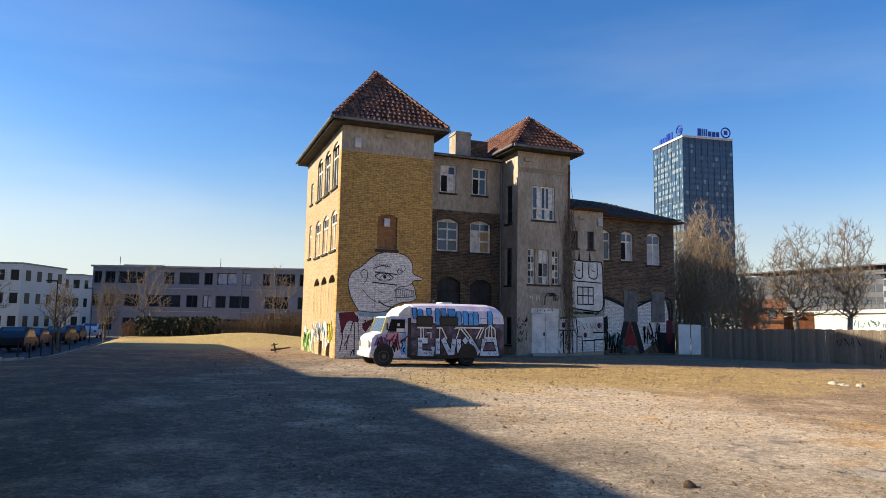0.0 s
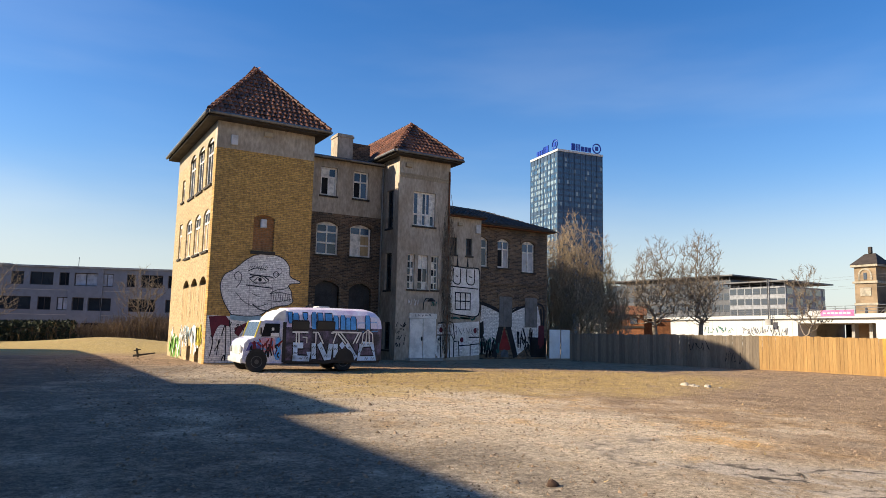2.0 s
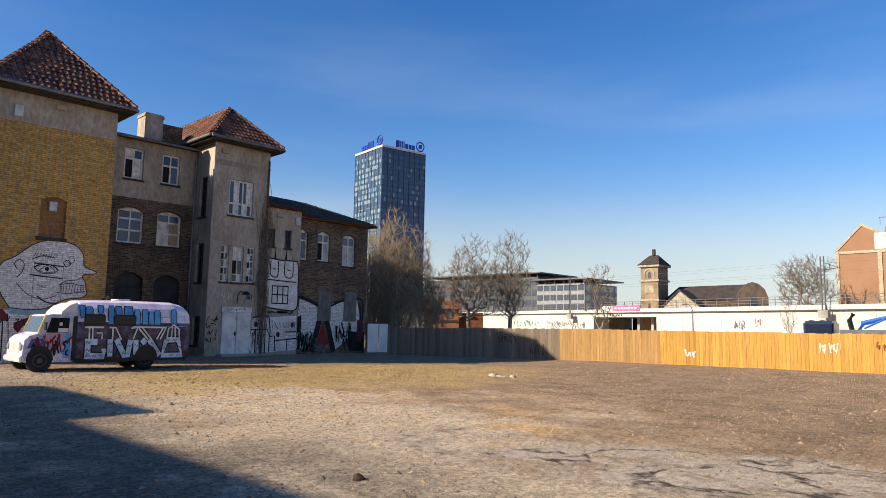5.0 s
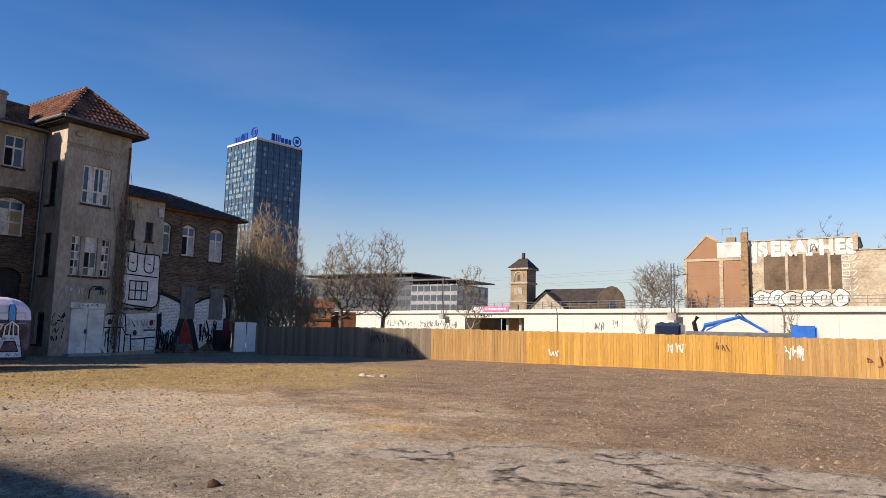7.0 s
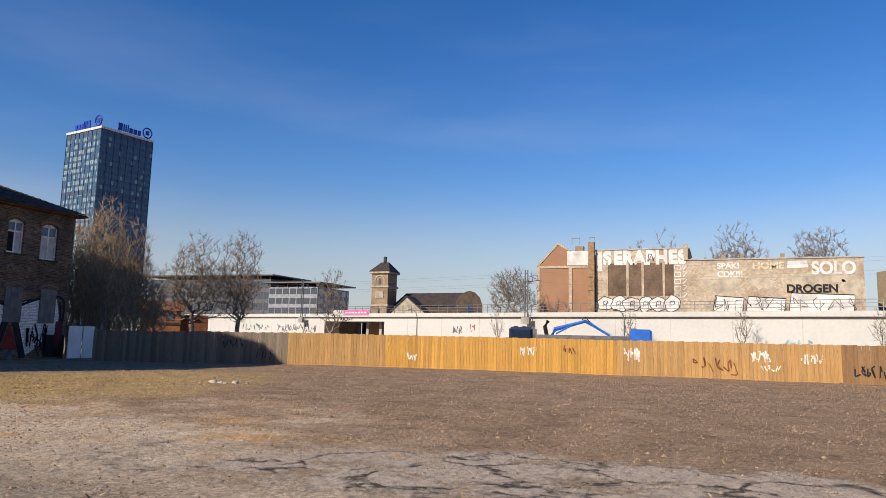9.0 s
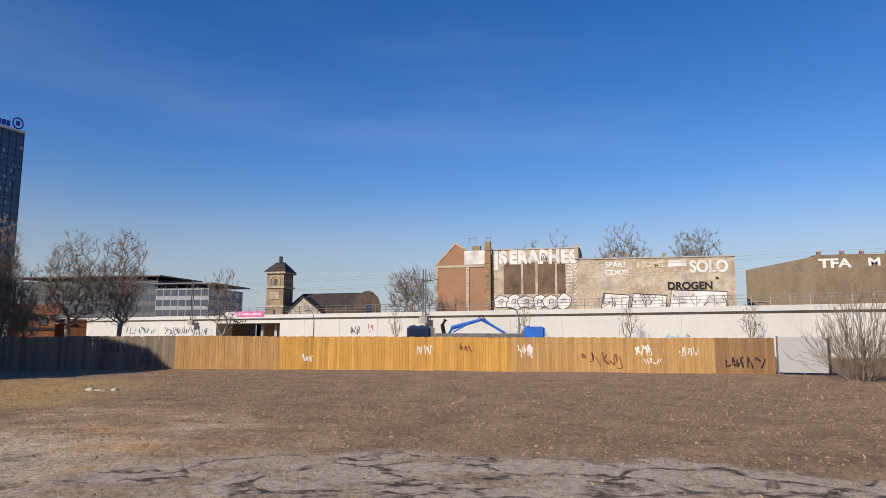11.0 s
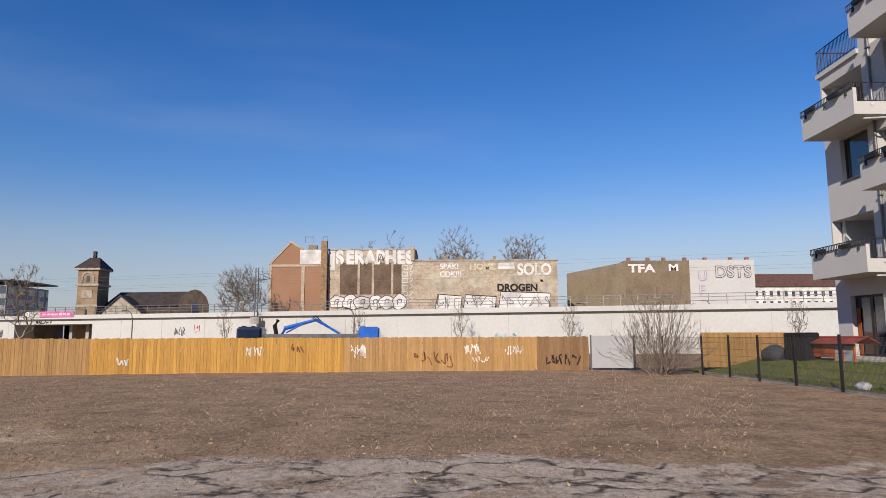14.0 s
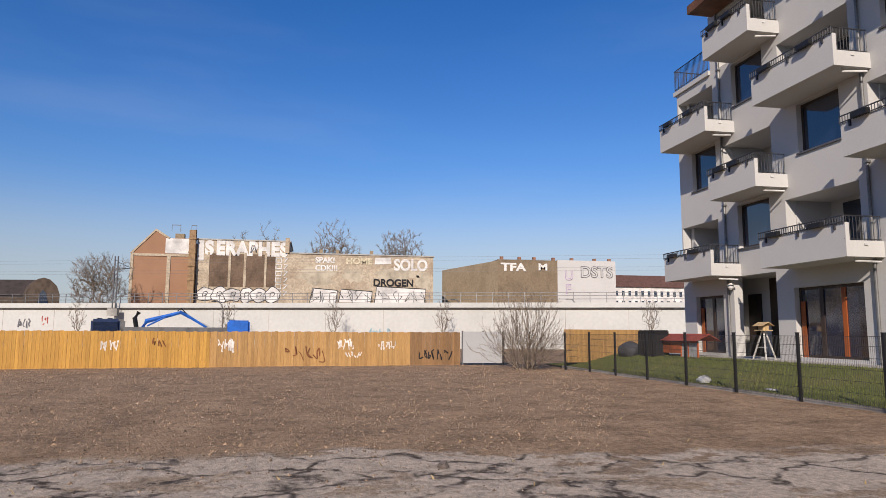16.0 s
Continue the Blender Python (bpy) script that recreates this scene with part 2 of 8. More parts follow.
def ground_mat():
    m = bpy.data.materials.new("bare_earth")
    m.use_nodes = True
    nt = m.node_tree
    n, l = nt.nodes, nt.links
    b = n["Principled BSDF"]
    b.inputs["Specular IOR Level"].default_value = 0.2
    co = n.new("ShaderNodeTexCoord")

    def tex(scale, detail=6, rough=0.6, stretch=(1, 1, 1), off=(0, 0, 0)):
        mp = n.new("ShaderNodeMapping")
        mp.inputs["Scale"].default_value, mp.inputs["Location"].default_value = stretch, off
        l.new(co.outputs["Object"], mp.inputs[0])
        t = n.new("ShaderNodeTexNoise")
        t.inputs["Scale"].default_value, t.inputs["Detail"].default_value, t.inputs["Roughness"].default_value = scale, detail, rough
        l.new(mp.outputs[0], t.inputs["Vector"])
        return t.outputs["Fac"]

    def ramp(v, lo, hi):
        r = n.new("ShaderNodeMapRange")
        r.inputs["From Min"].default_value, r.inputs["From Max"].default_value = lo, hi
        r.interpolation_type = "SMOOTHSTEP"
        l.new(v, r.inputs[0])
        return r.outputs[0]

    def maths(op, a, c):
        q = n.new("ShaderNodeMath")
        q.operation = op
        for i, v in enumerate((a, c)):
            if isinstance(v, (int, float)):
                q.inputs[i].default_value = v
            else:
                l.new(v, q.inputs[i])
        return q.outputs[0]

    def mix(f, a, c):
        q = n.new("ShaderNodeMix")
        q.data_type = "RGBA"
        l.new(f, q.inputs[0])
        for i, v in ((6, a), (7, c)):
            if isinstance(v, tuple):
                q.inputs[i].default_value = (*v, 1)
            else:
                l.new(v, q.inputs[i])
        return q.outputs[2]

    sep = n.new("ShaderNodeSeparateXYZ")
    l.new(co.outputs["Object"], sep.inputs[0])
    x, y = sep.outputs["X"], sep.outputs["Y"]
    warp = tex(0.25, 5)
    wob = maths("MULTIPLY", maths("SUBTRACT", warp, 0.5), 9.0)
    xw, yw = maths("ADD", x, wob), maths("ADD", y, wob)

    def patch(cx, cy, rx, ry, soft=0.5):
        dx = maths("DIVIDE", maths("SUBTRACT", xw, cx), rx)
        dy = maths("DIVIDE", maths("SUBTRACT", yw, cy), ry)
        d = maths("ADD", maths("MULTIPLY", dx, dx), maths("MULTIPLY", dy, dy))
        return maths("SUBTRACT", 1.0, ramp(d, 1 - soft, 1 + soft))

    mid = tex(0.8, 10, 0.75)
    clump = ramp(tex(7.0, 10, 0.85, (1, 1, 1), (6, 1, 0)), 0.40, 0.60)
    drift = ramp(tex(2.4, 11, 0.82, (1, 1, 1), (2, 8, 0)), 0.42, 0.58)
    fine = tex(16.0, 10, 0.86)
    grit = tex(70.0, 5, 0.75)
    streak = tex(2.2, 10, 0.8, (1.2, 0.8, 1), (7, 3, 0))
    soil = mix(ramp(mid, 0.28, 0.68), GROUND_DARK, GROUND_BROWN)
    pale = mix(ramp(fine, 0.4, 0.65), GROUND_SAND, GROUND_PALE)
    strip = patch(4.5, 9.0, 5.0, 17.0, 0.5)
    col = mix(maths("MULTIPLY", strip, ramp(tex(0.35, 6, 0.6, off=(5, 2, 0)), 0.2, 0.45)), soil, pale)
    orange = maths("MULTIPLY", patch(9.0, 10.0, 5.0, 5.5, 0.7), ramp(tex(0.5, 9, 0.7, (1.5, 0.8, 1), (3, 1, 0)), 0.4, 0.68))
    col = mix(maths("MULTIPLY", orange, 0.95), col, mix(ramp(mid, 0.4, 0.6), GROUND_ORANGE, GROUND_PALE))
    straw = maths("MULTIPLY", patch(14.0, 18.0, 9.0, 5.0, 0.5), ramp(tex(1.3, 8, 0.7), 0.3, 0.55))
    col = mix(maths("MULTIPLY", straw, 0.85), col, mix(ramp(fine, 0.35, 0.7), GROUND_STRAW, (0.24, 0.155, 0.055)))
    mound = patch(3.0, 52.0, 9.0, 14.0, 0.5)
    col = mix(mound, col, mix(ramp(fine, 0.35, 0.7), GROUND_STRAW, (0.15, 0.12, 0.045)))
    # dark tarmac whose colour also deepens the neighbour block's shade
    shaded_tarmac = maths("MULTIPLY", patch(-5.0, 15.0, 11.0, 22.0, 0.4), ramp(tex(0.6, 8, 0.7), 0.25, 0.55))
    col = mix(maths("MULTIPLY", shaded_tarmac, 0.8), col, mix(ramp(fine, 0.35, 0.65), (0.05, 0.042, 0.035), (0.10, 0.083, 0.066)))
    col = mix(maths("MULTIPLY", ramp(streak, 0.5, 0.6), 0.22), col, GROUND_SAND)
    col = mix(maths("MULTIPLY", ramp(streak, 0.48, 0.38), 0.2), col, GROUND_DARK)
    # broken tarmac plates
    tar = patch(7.6, -1.5, 1.8, 9.0, 0.35)
    mp = n.new("ShaderNodeMapping")
    mp.inputs["Scale"].default_value = (1.0, 0.75, 1)
    l.new(co.outputs["Object"], mp.inputs[0])
    wv = n.new("ShaderNodeVectorMath")
    wv.operation = "ADD"
    nzc = n.new("ShaderNodeTexNoise")
    nzc.inputs["Scale"].default_value, nzc.inputs["Detail"].default_value = 1.6, 5
    l.new(co.outputs["Object"], nzc.inputs["Vector"])
    sc = n.new("ShaderNodeVectorMath")
    sc.operation = "SCALE"
    sc.inputs["Scale"].default_value = 0.8
    l.new(nzc.outputs["Color"], sc.inputs[0])
    l.new(mp.outputs[0], wv.inputs[0])
    l.new(sc.outputs[0], wv.inputs[1])
    vo = n.new("ShaderNodeTexVoronoi")
    vo.feature = "DISTANCE_TO_EDGE"
    vo.inputs["Scale"].default_value = 0.9
    l.new(wv.outputs[0], vo.inputs["Vector"])
    crack = maths("MULTIPLY", maths("SUBTRACT", 1.0, ramp(vo.outputs["Distance"], 0.008, 0.07)), ramp(tex(2.2, 5, 0.7, off=(4, 9, 0)), 0.36, 0.56))
    left = ramp(tex(0.7, 9, 0.72, (1.3, 0.8, 1), (9, 4, 0)), 0.44, 0.47)
    plate = maths("MULTIPLY", tar, left)
    col = mix(maths("MULTIPLY", tar, 0.5), col, GROUND_GRIT)
    col = mix(plate, col, mix(ramp(fine, 0.3, 0.7), GROUND_TAR, (0.36, 0.30, 0.24)))
    col = mix(maths("MULTIPLY", maths("MULTIPLY", crack, tar), maths("ADD", maths("MULTIPLY", left, 0.8), 0.15)), col, (0.045, 0.035, 0.026))
    street = maths("MULTIPLY", ramp(x, -6.75, -6.95), ramp(y, 33.0, 36.0))
    col = mix(street, col, mix(ramp(fine, 0.3, 0.7), (0.05, 0.05, 0.053), (0.10, 0.10, 0.10)))
    # specks of rubble and dark litter
    dark = maths("MULTIPLY", ramp(tex(2.6, 7, 0.8, (1, 1, 1), (1, 7, 0)), 0.6, 0.72), 0.6)
    col = mix(dark, col, (0.055, 0.042, 0.03))
    speck = n.new("ShaderNodeTexVoronoi")
    speck.inputs["Scale"].default_value = 9.0
    l.new(co.outputs["Object"], speck.inputs["Vector"])
    sp = maths("MULTIPLY", maths("SUBTRACT", 1.0, ramp(speck.outputs["Distance"], 0.08, 0.2)), ramp(tex(0.9, 4, 0.6, off=(2, 2, 0)), 0.5, 0.6))
    col = mix(maths("MULTIPLY", sp, 0.4), col, (0.42, 0.38, 0.32))
    hv = n.new("ShaderNodeHueSaturation")
    mr = n.new("ShaderNodeMapRange")
    mr.inputs["From Min"].default_value, mr.inputs["From Max"].default_value = 0.36, 0.64
    mr.inputs["To Min"].default_value, mr.inputs["To Max"].default_value = 0.35, 1.65
    l.new(maths("ADD", maths("MULTIPLY", grit, 0.5), maths("MULTIPLY", fine, 0.5)), mr.inputs[0])
    broad = maths("ADD", 0.80, maths("ADD", maths("MULTIPLY", clump, 0.62), maths("MULTIPLY", drift, 0.16)))
    l.new(maths("MULTIPLY", mr.outputs[0], broad), hv.inputs["Value"])
    l.new(col, hv.inputs["Color"])
    l.new(hv.outputs[0], b.inputs["Base Color"])
    b.inputs["Roughness"].default_value = 0.95
    bp = n.new("ShaderNodeBump")
    bp.inputs["Strength"].default_value, bp.inputs["Distance"].default_value = 0.9, 0.035
    hgt = maths("ADD", maths("MULTIPLY", grit, 0.35), maths("ADD", maths("MULTIPLY", fine, 0.8), maths("ADD", maths("MULTIPLY", clump, 0.22), maths("MULTIPLY", plate, 0.35))))
    hgt = maths("SUBTRACT", hgt, maths("MULTIPLY", maths("MULTIPLY", crack, plate), 0.6))
    l.new(hgt, bp.inputs["Height"])
    l.new(bp.outputs[0], b.inputs["Normal"])
    return m


GROUND_DARK, GROUND_BROWN = (0.155, 0.10, 0.06), (0.34, 0.23, 0.14)
GROUND_SAND, GROUND_PALE, GROUND_ORANGE = (0.42, 0.325, 0.225), (0.62, 0.51, 0.37), (0.52, 0.31, 0.13)
GROUND_STRAW, GROUND_TAR, GROUND_GRIT = (0.55, 0.38, 0.14), (0.50, 0.41, 0.315), (0.22, 0.165, 0.115)

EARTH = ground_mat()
LAWN = mat("turf", (0.10, 0.115, 0.026), 0.95, vary=0.5, scale=0.6, fine=30, bump=0.8, second=(0.135, 0.13, 0.04))
YELLOW_X = brick_mat("yellow_brick_front", (0.62, 0.355, 0.095), (0.42, 0.23, 0.06), (0.20, 0.14, 0.07), "x", soot_amount=0.45, soot=(0.12, 0.085, 0.04))
YELLOW_Y = brick_mat("yellow_brick_side", (0.47, 0.35, 0.19), (0.39, 0.28, 0.14), (0.42, 0.33, 0.2), "y", soot_amount=0.3, soot=(0.3, 0.2, 0.09))
GREYBRICK = brick_mat("sooty_brick", (0.20, 0.122, 0.066), (0.034, 0.024, 0.017), (0.24, 0.19, 0.14), "x", soot_amount=0.9, soot=(0.03, 0.026, 0.022))
PLASTER = mat("grey_render", (0.43, 0.36, 0.275), 0.9, vary=0.28, scale=1.1, fine=9, bump=0.3, second=(0.30, 0.235, 0.165), stretch=(1, 1, 0.4))
# lit copy of the grey render, sunlit tone put into its colour
PLASTER_LIT = mat("sunlit_buff_render", (0.42, 0.34, 0.23), 0.9, vary=0.12, scale=0.8, fine=8, second=(0.34, 0.27, 0.18))
TILE = mat("clay_tile", (0.20, 0.08, 0.042), 0.6, vary=0.35, scale=1.2, fine=12, island=0.5, second=(0.07, 0.034, 0.022))
FELT = mat("dark_roof", (0.045, 0.04, 0.036), 0.85, vary=0.4, scale=0.7, second=(0.075, 0.058, 0.045), island=0.3)
ZINC = mat("zinc", (0.22, 0.22, 0.215), 0.5, 0.6, vary=0.2)
DARKWOOD = mat("dark_wood", (0.05, 0.04, 0.03), 0.8)
WHITEWOOD = mat("white_window_paint", (0.84, 0.78, 0.68), 0.55, vary=0.12, scale=4, second=(0.42, 0.38, 0.32))
GLASS = glass("old_glass", (0.03, 0.045, 0.07))
# near-black that stands in for unlit rooms and openings
UNLIT_BLACK = mat("unlit_black", (0.008, 0.008, 0.009), 0.9, vary=0.1, bump=0)
FACEWHITE = brick_mat("whitewashed_brick", (0.84, 0.80, 0.74), (0.74, 0.70, 0.64), (0.36, 0.34, 0.31), "x", soot_amount=0.35, soot=(0.36, 0.34, 0.31))
BOARD = mat("weathered_board", (0.46, 0.33, 0.17), 0.85, vary=0.25, scale=2, fine=10, stretch=(4, 4, 0.6), second=(0.34, 0.22, 0.11))
BRICKED = brick_mat("bricked_up", (0.34, 0.15, 0.05), (0.27, 0.11, 0.035), (0.23, 0.16, 0.09), "x", soot_amount=0.3)
GREYBOARD = mat("grey_board", (0.17, 0.165, 0.155), 0.85, vary=0.2, scale=2)
WHITEPAINT = mat("mural_white", (0.82, 0.78, 0.72), 0.85, vary=0.2, scale=1.6, fine=14, second=(0.56, 0.50, 0.42), bump=0.3)
BLACKPAINT = mat("mural_black", (0.014, 0.014, 0.016), 0.8, vary=0.3)
REDPAINT = mat("mural_red", (0.30, 0.025, 0.02), 0.8, vary=0.2)
MAROON = mat("mural_maroon", (0.15, 0.02, 0.03), 0.8, vary=0.2)
TEALPAINT = mat("mural_teal", (0.03, 0.13, 0.11), 0.8, vary=0.2)
PALEBLUE = mat("mural_pale_blue", (0.30, 0.45, 0.50), 0.8, vary=0.15)
GREYPAINT = mat("mural_grey", (0.14, 0.14, 0.15), 0.85, vary=0.25, scale=3)
METALDOOR = mat("white_metal_door", (0.86, 0.81, 0.73), 0.5, vary=0.08, scale=2, second=(0.50, 0.47, 0.42))
PLASTIC_W = mat("white_plastic", (0.62, 0.61, 0.58), 0.5, vary=0.08)
RUST = mat("rust", (0.20, 0.075, 0.03), 0.85, vary=0.4, scale=3)
WOOD_NEW = mat("fence_board", (0.47, 0.255, 0.05), 0.7, vary=0.22, scale=0.9, fine=9, stretch=(7, 7, 0.5), island=0.13, second=(0.36, 0.185, 0.04), bump=0.3)
WOOD_TAN = mat("fence_board_pale", (0.40, 0.235, 0.085), 0.75, vary=0.22, scale=0.9, fine=9, stretch=(7, 7, 0.5), island=0.14, second=(0.31, 0.17, 0.06), bump=0.3)
# grey boards: the shaded first fence section, and all rails and posts
WOOD_GREY = mat("fence_board_grey", (0.22, 0.175, 0.125), 0.85, vary=0.25, scale=1.2, fine=9, stretch=(7, 7, 0.5), island=0.25, second=(0.19, 0.145, 0.10), bump=0.3)
CONCRETE = mat("concrete", (0.40, 0.38, 0.34), 0.9, vary=0.12, scale=0.6, fine=9)
VIADUCT = mat("viaduct_concrete", (0.49, 0.49, 0.46), 0.9, vary=0.06, scale=0.15, fine=3, second=(0.43, 0.43, 0.40), bump=0.05)
RENDER_W = mat("white_render", (0.50, 0.49, 0.465), 0.9, vary=0.035, scale=0.3, fine=14, second=(0.46, 0.45, 0.425), bump=0.12)
FRAME_BROWN = mat("dark_brown_frame", (0.045, 0.03, 0.022), 0.5, vary=0.15)
FRAME_ORANGE = mat("orange_wood_frame", (0.34, 0.085, 0.016), 0.5, vary=0.15, stretch=(6, 6, 0.6))
PANE = glass("clear_reflecting_pane", (0.012, 0.02, 0.045), 0.03, ior=2.2)
STEEL = mat("painted_grey_steel", (0.13, 0.13, 0.135), 0.5, 0.3, vary=0.12)
BLACKSTEEL = mat("black_steel", (0.018, 0.018, 0.02), 0.5, 0.2, vary=0.2)
BARK = mat("bark", (0.19, 0.145, 0.10), 0.9, vary=0.35, scale=4, fine=25, second=(0.075, 0.058, 0.042))
WOOD_BROWN = mat("fence_board_brown", (0.25, 0.14, 0.06), 0.8, vary=0.25, scale=1.2, fine=9, stretch=(7, 7, 0.5), island=0.15, second=(0.18, 0.11, 0.06), bump=0.3)
BARK_WARM = mat("warm_bark", (0.40, 0.31, 0.205), 0.9, vary=0.35, scale=4, fine=25, second=(0.20, 0.145, 0.09))
BARK_PALE = mat("pale_bark", (0.27, 0.215, 0.16), 0.9, vary=0.3, scale=4, fine=25, second=(0.13, 0.10, 0.075))
HEDGE = mat("hedge_twigs", (0.23, 0.155, 0.085), 0.9, vary=0.3, island=0.4)
EVERGREEN = mat("evergreen", (0.03, 0.04, 0.018), 0.9, vary=0.4, island=0.4)


# ---- ground ----
def smooth(a, b, x):
    t = min(1.0, max(0.0, (x - a) / (b - a)))
    return t * t * (3 - 2 * t)


def height(x, y):
    """The lie of the land: level ground, falling away past the yellow house."""
    r = math.hypot(x, y)
    fine = noise.noise((x * 2.6, y * 2.6, 9)) * 0.011 + abs(noise.noise((x * 5.2, y * 5.2, 2))) * 0.016 if 1 < x < 34 and -14 < y < 30 else 0.0
    h = fine * smooth(1, 4, r)
    h += (noise.noise((x * 0.35, y * 0.35, 0)) * 0.03 + noise.noise((x * 1.3, y * 1.3, 4)) * 0.005) * smooth(1, 5, r) * (1 - smooth(40, 70, r))
    h -= 0.5 * smooth(6, -4, x) * smooth(56, 84, y)
    h += 0.5 * math.exp(-((x - 5.0) / 4.5) ** 2 - ((y - 54) / 5.0) ** 2)
    h -= 0.95 * smooth(-3.6, -6.8, x) * smooth(22, 48, y) * (1 - 0.5 * smooth(56, 84, y))
    return h


def build_ground():
    xs = np.concatenate([np.array([-2500, -900, -400, -200, -120]), np.arange(-90, -24, 3.0), np.arange(-24, 2, 0.6), np.arange(2, 16, 0.09), np.arange(16, 36, 0.2), np.arange(36, 90, 3.0), np.array([90, 130, 220, 450, 1000, 2500])])
    ys = np.concatenate([np.array([-2500, -800, -300, -120, -60]), np.arange(-40, -14, 2.0), np.arange(-14, -6, 0.2), np.arange(-6, 14, 0.09), np.arange(14, 34, 0.2), np.arange(34, 100, 2.5), np.array([100, 150, 260, 500, 1000, 2500])])
    verts = [(x, y, height(x, y)) for y in ys for x in xs]
    w = len(xs)
    faces = [(j * w + i, j * w + i + 1, (j + 1) * w + i + 1, (j + 1) * w + i) for j in range(len(ys) - 1) for i in range(w - 1)]
    me = bpy.data.meshes.new("ground")
    me.from_pydata(verts, [], faces)
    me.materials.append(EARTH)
    for p in me.polygons:
        p.use_smooth = True
    return tagged(new("ground", me), "bare brown earth lot with grit, straw and broken tarmac", "ground", kind="structure")


build_ground()


# ---- walls with openings ----
def plane(o, d, n):
    """Wall coordinates: along, outwards, up."""
    d, n = Vector((*d, 0)), Vector((*n, 0))
    m = Matrix.Identity(4)
    m.col[0], m.col[1], m.col[2], m.col[3] = (*d, 0), (*n, 0), (0, 0, 1, 0), (*o, 0, 1)
    return m


def wall_bm(bm, m, s0, s1, z0, z1, openings=(), thick=0.38):
    ss = sorted({s0, s1, *(v for o in openings for v in o[:2] if s0 < v < s1)})
    zs = sorted({z0, z1, *(v for o in openings for v in o[2:4] if z0 < v < z1)})

    def quad(*p):
        bm.faces.new([bm.verts.new(m @ Vector(q)) for q in p])

    for a, b in zip(ss, ss[1:]):
        for c, d in zip(zs, zs[1:]):
            if any(o[0] - 1e-6 <= a and b <= o[1] + 1e-6 and o[2] - 1e-6 <= c and d <= o[3] + 1e-6 for o in openings):
                continue
            for off in (0, -thick):
                quad((a, off, c), (b, off, c), (b, off, d), (a, off, d))
    for o in openings:
        a, b, c, d = max(o[0], s0), min(o[1], s1), max(o[2], z0), min(o[3], z1)
        rise = o[4] if len(o) > 4 else 0
        if a >= b or c >= d:
            continue
        spring = d - rise
        quad((a, 0, c), (a, -thick, c), (a, -thick, d), (a, 0, d))
        quad((b, 0, c), (b, -thick, c), (b, -thick, d), (b, 0, d))
        quad((a, 0, c), (b, 0, c), (b, -thick, c), (a, -thick, c))
        if not rise or o[3] > z1 + 1e-6:
            quad((a, 0, d), (b, 0, d), (b, -thick, d), (a, -thick, d))
        else:
            k = 8
            arc = [(a + (b - a) * i / k, spring + rise * (1 - (2 * i / k - 1) ** 2)) for i in range(k + 1)]
            for (p, q), (r, t) in zip(arc, arc[1:]):
                quad((p, 0, q), (r, 0, t), (r, 0, d), (p, 0, d))
                quad((p, 0, q), (r, 0, t), (r, -thick, t), (p, -thick, q))
    for a, b, c, d in ((s0, s0, z0, z1), (s1, s1, z0, z1)):
        quad((a, 0, c), (a, -thick, c), (a, -thick, d), (a, 0, d))
    quad((s0, 0, z1), (s1, 0, z1), (s1, -thick, z1), (s0, -thick, z1))


def fill(bm, m, pts, off=0.006):
    bm.faces.new([bm.verts.new(m @ Vector((p[0], off, p[1]))) for p in pts])


def ribbon(bm, m, pts, width, off=0.012):
    """A painted line through points of a wall."""
    pts = [Vector(p) for p in pts]
    rows = []
    for i, p in enumerate(pts):
        d = pts[min(i + 1, len(pts) - 1)] - pts[max(i - 1, 0)]
        d = d.normalized() if d.length > 1e-6 else Vector((1, 0))
        q = Vector((-d.y, d.x)) * width / 2
        rows.append([bm.verts.new(m @ Vector((v.x, off, v.y))) for v in (p + q, p - q)])
    for a, b in zip(rows, rows[1:]):
        bm.faces.new((a[0], a[1], b[1], b[0]))


def curve(pts, steps=6):
    """A smooth line through points."""
    pts = [Vector(p) for p in pts]
    out = []
    for i in range(len(pts) - 1):
        p0, p1, p2, p3 = pts[max(i - 1, 0)], pts[i], pts[i + 1], pts[min(i + 2, len(pts) - 1)]
        for k in range(steps):
            t = k / steps
            out.append(0.5 * (2 * p1 + (p2 - p0) * t + (2 * p0 - 5 * p1 + 4 * p2 - p3) * t * t + (3 * p1 - p0 - 3 * p2 + p3) * t ** 3))
    return out + [pts[-1]]


def scrawl(bm, m, rng, s0, s1, z0, z1, count, width, off=0.012):
    """Illegible tag strokes inside a rectangle."""
    step = (s1 - s0) / max(count, 1)
    for i in range(count):
        a = s0 + step * i
        pts = [(a + rng.uniform(0, step * 1.1), rng.uniform(z0, z1)) for _ in range(rng.randint(3, 5))]
        ribbon(bm, m, curve(pts, 5), width * rng.uniform(0.7, 1.2), off + 0.0004 * i)


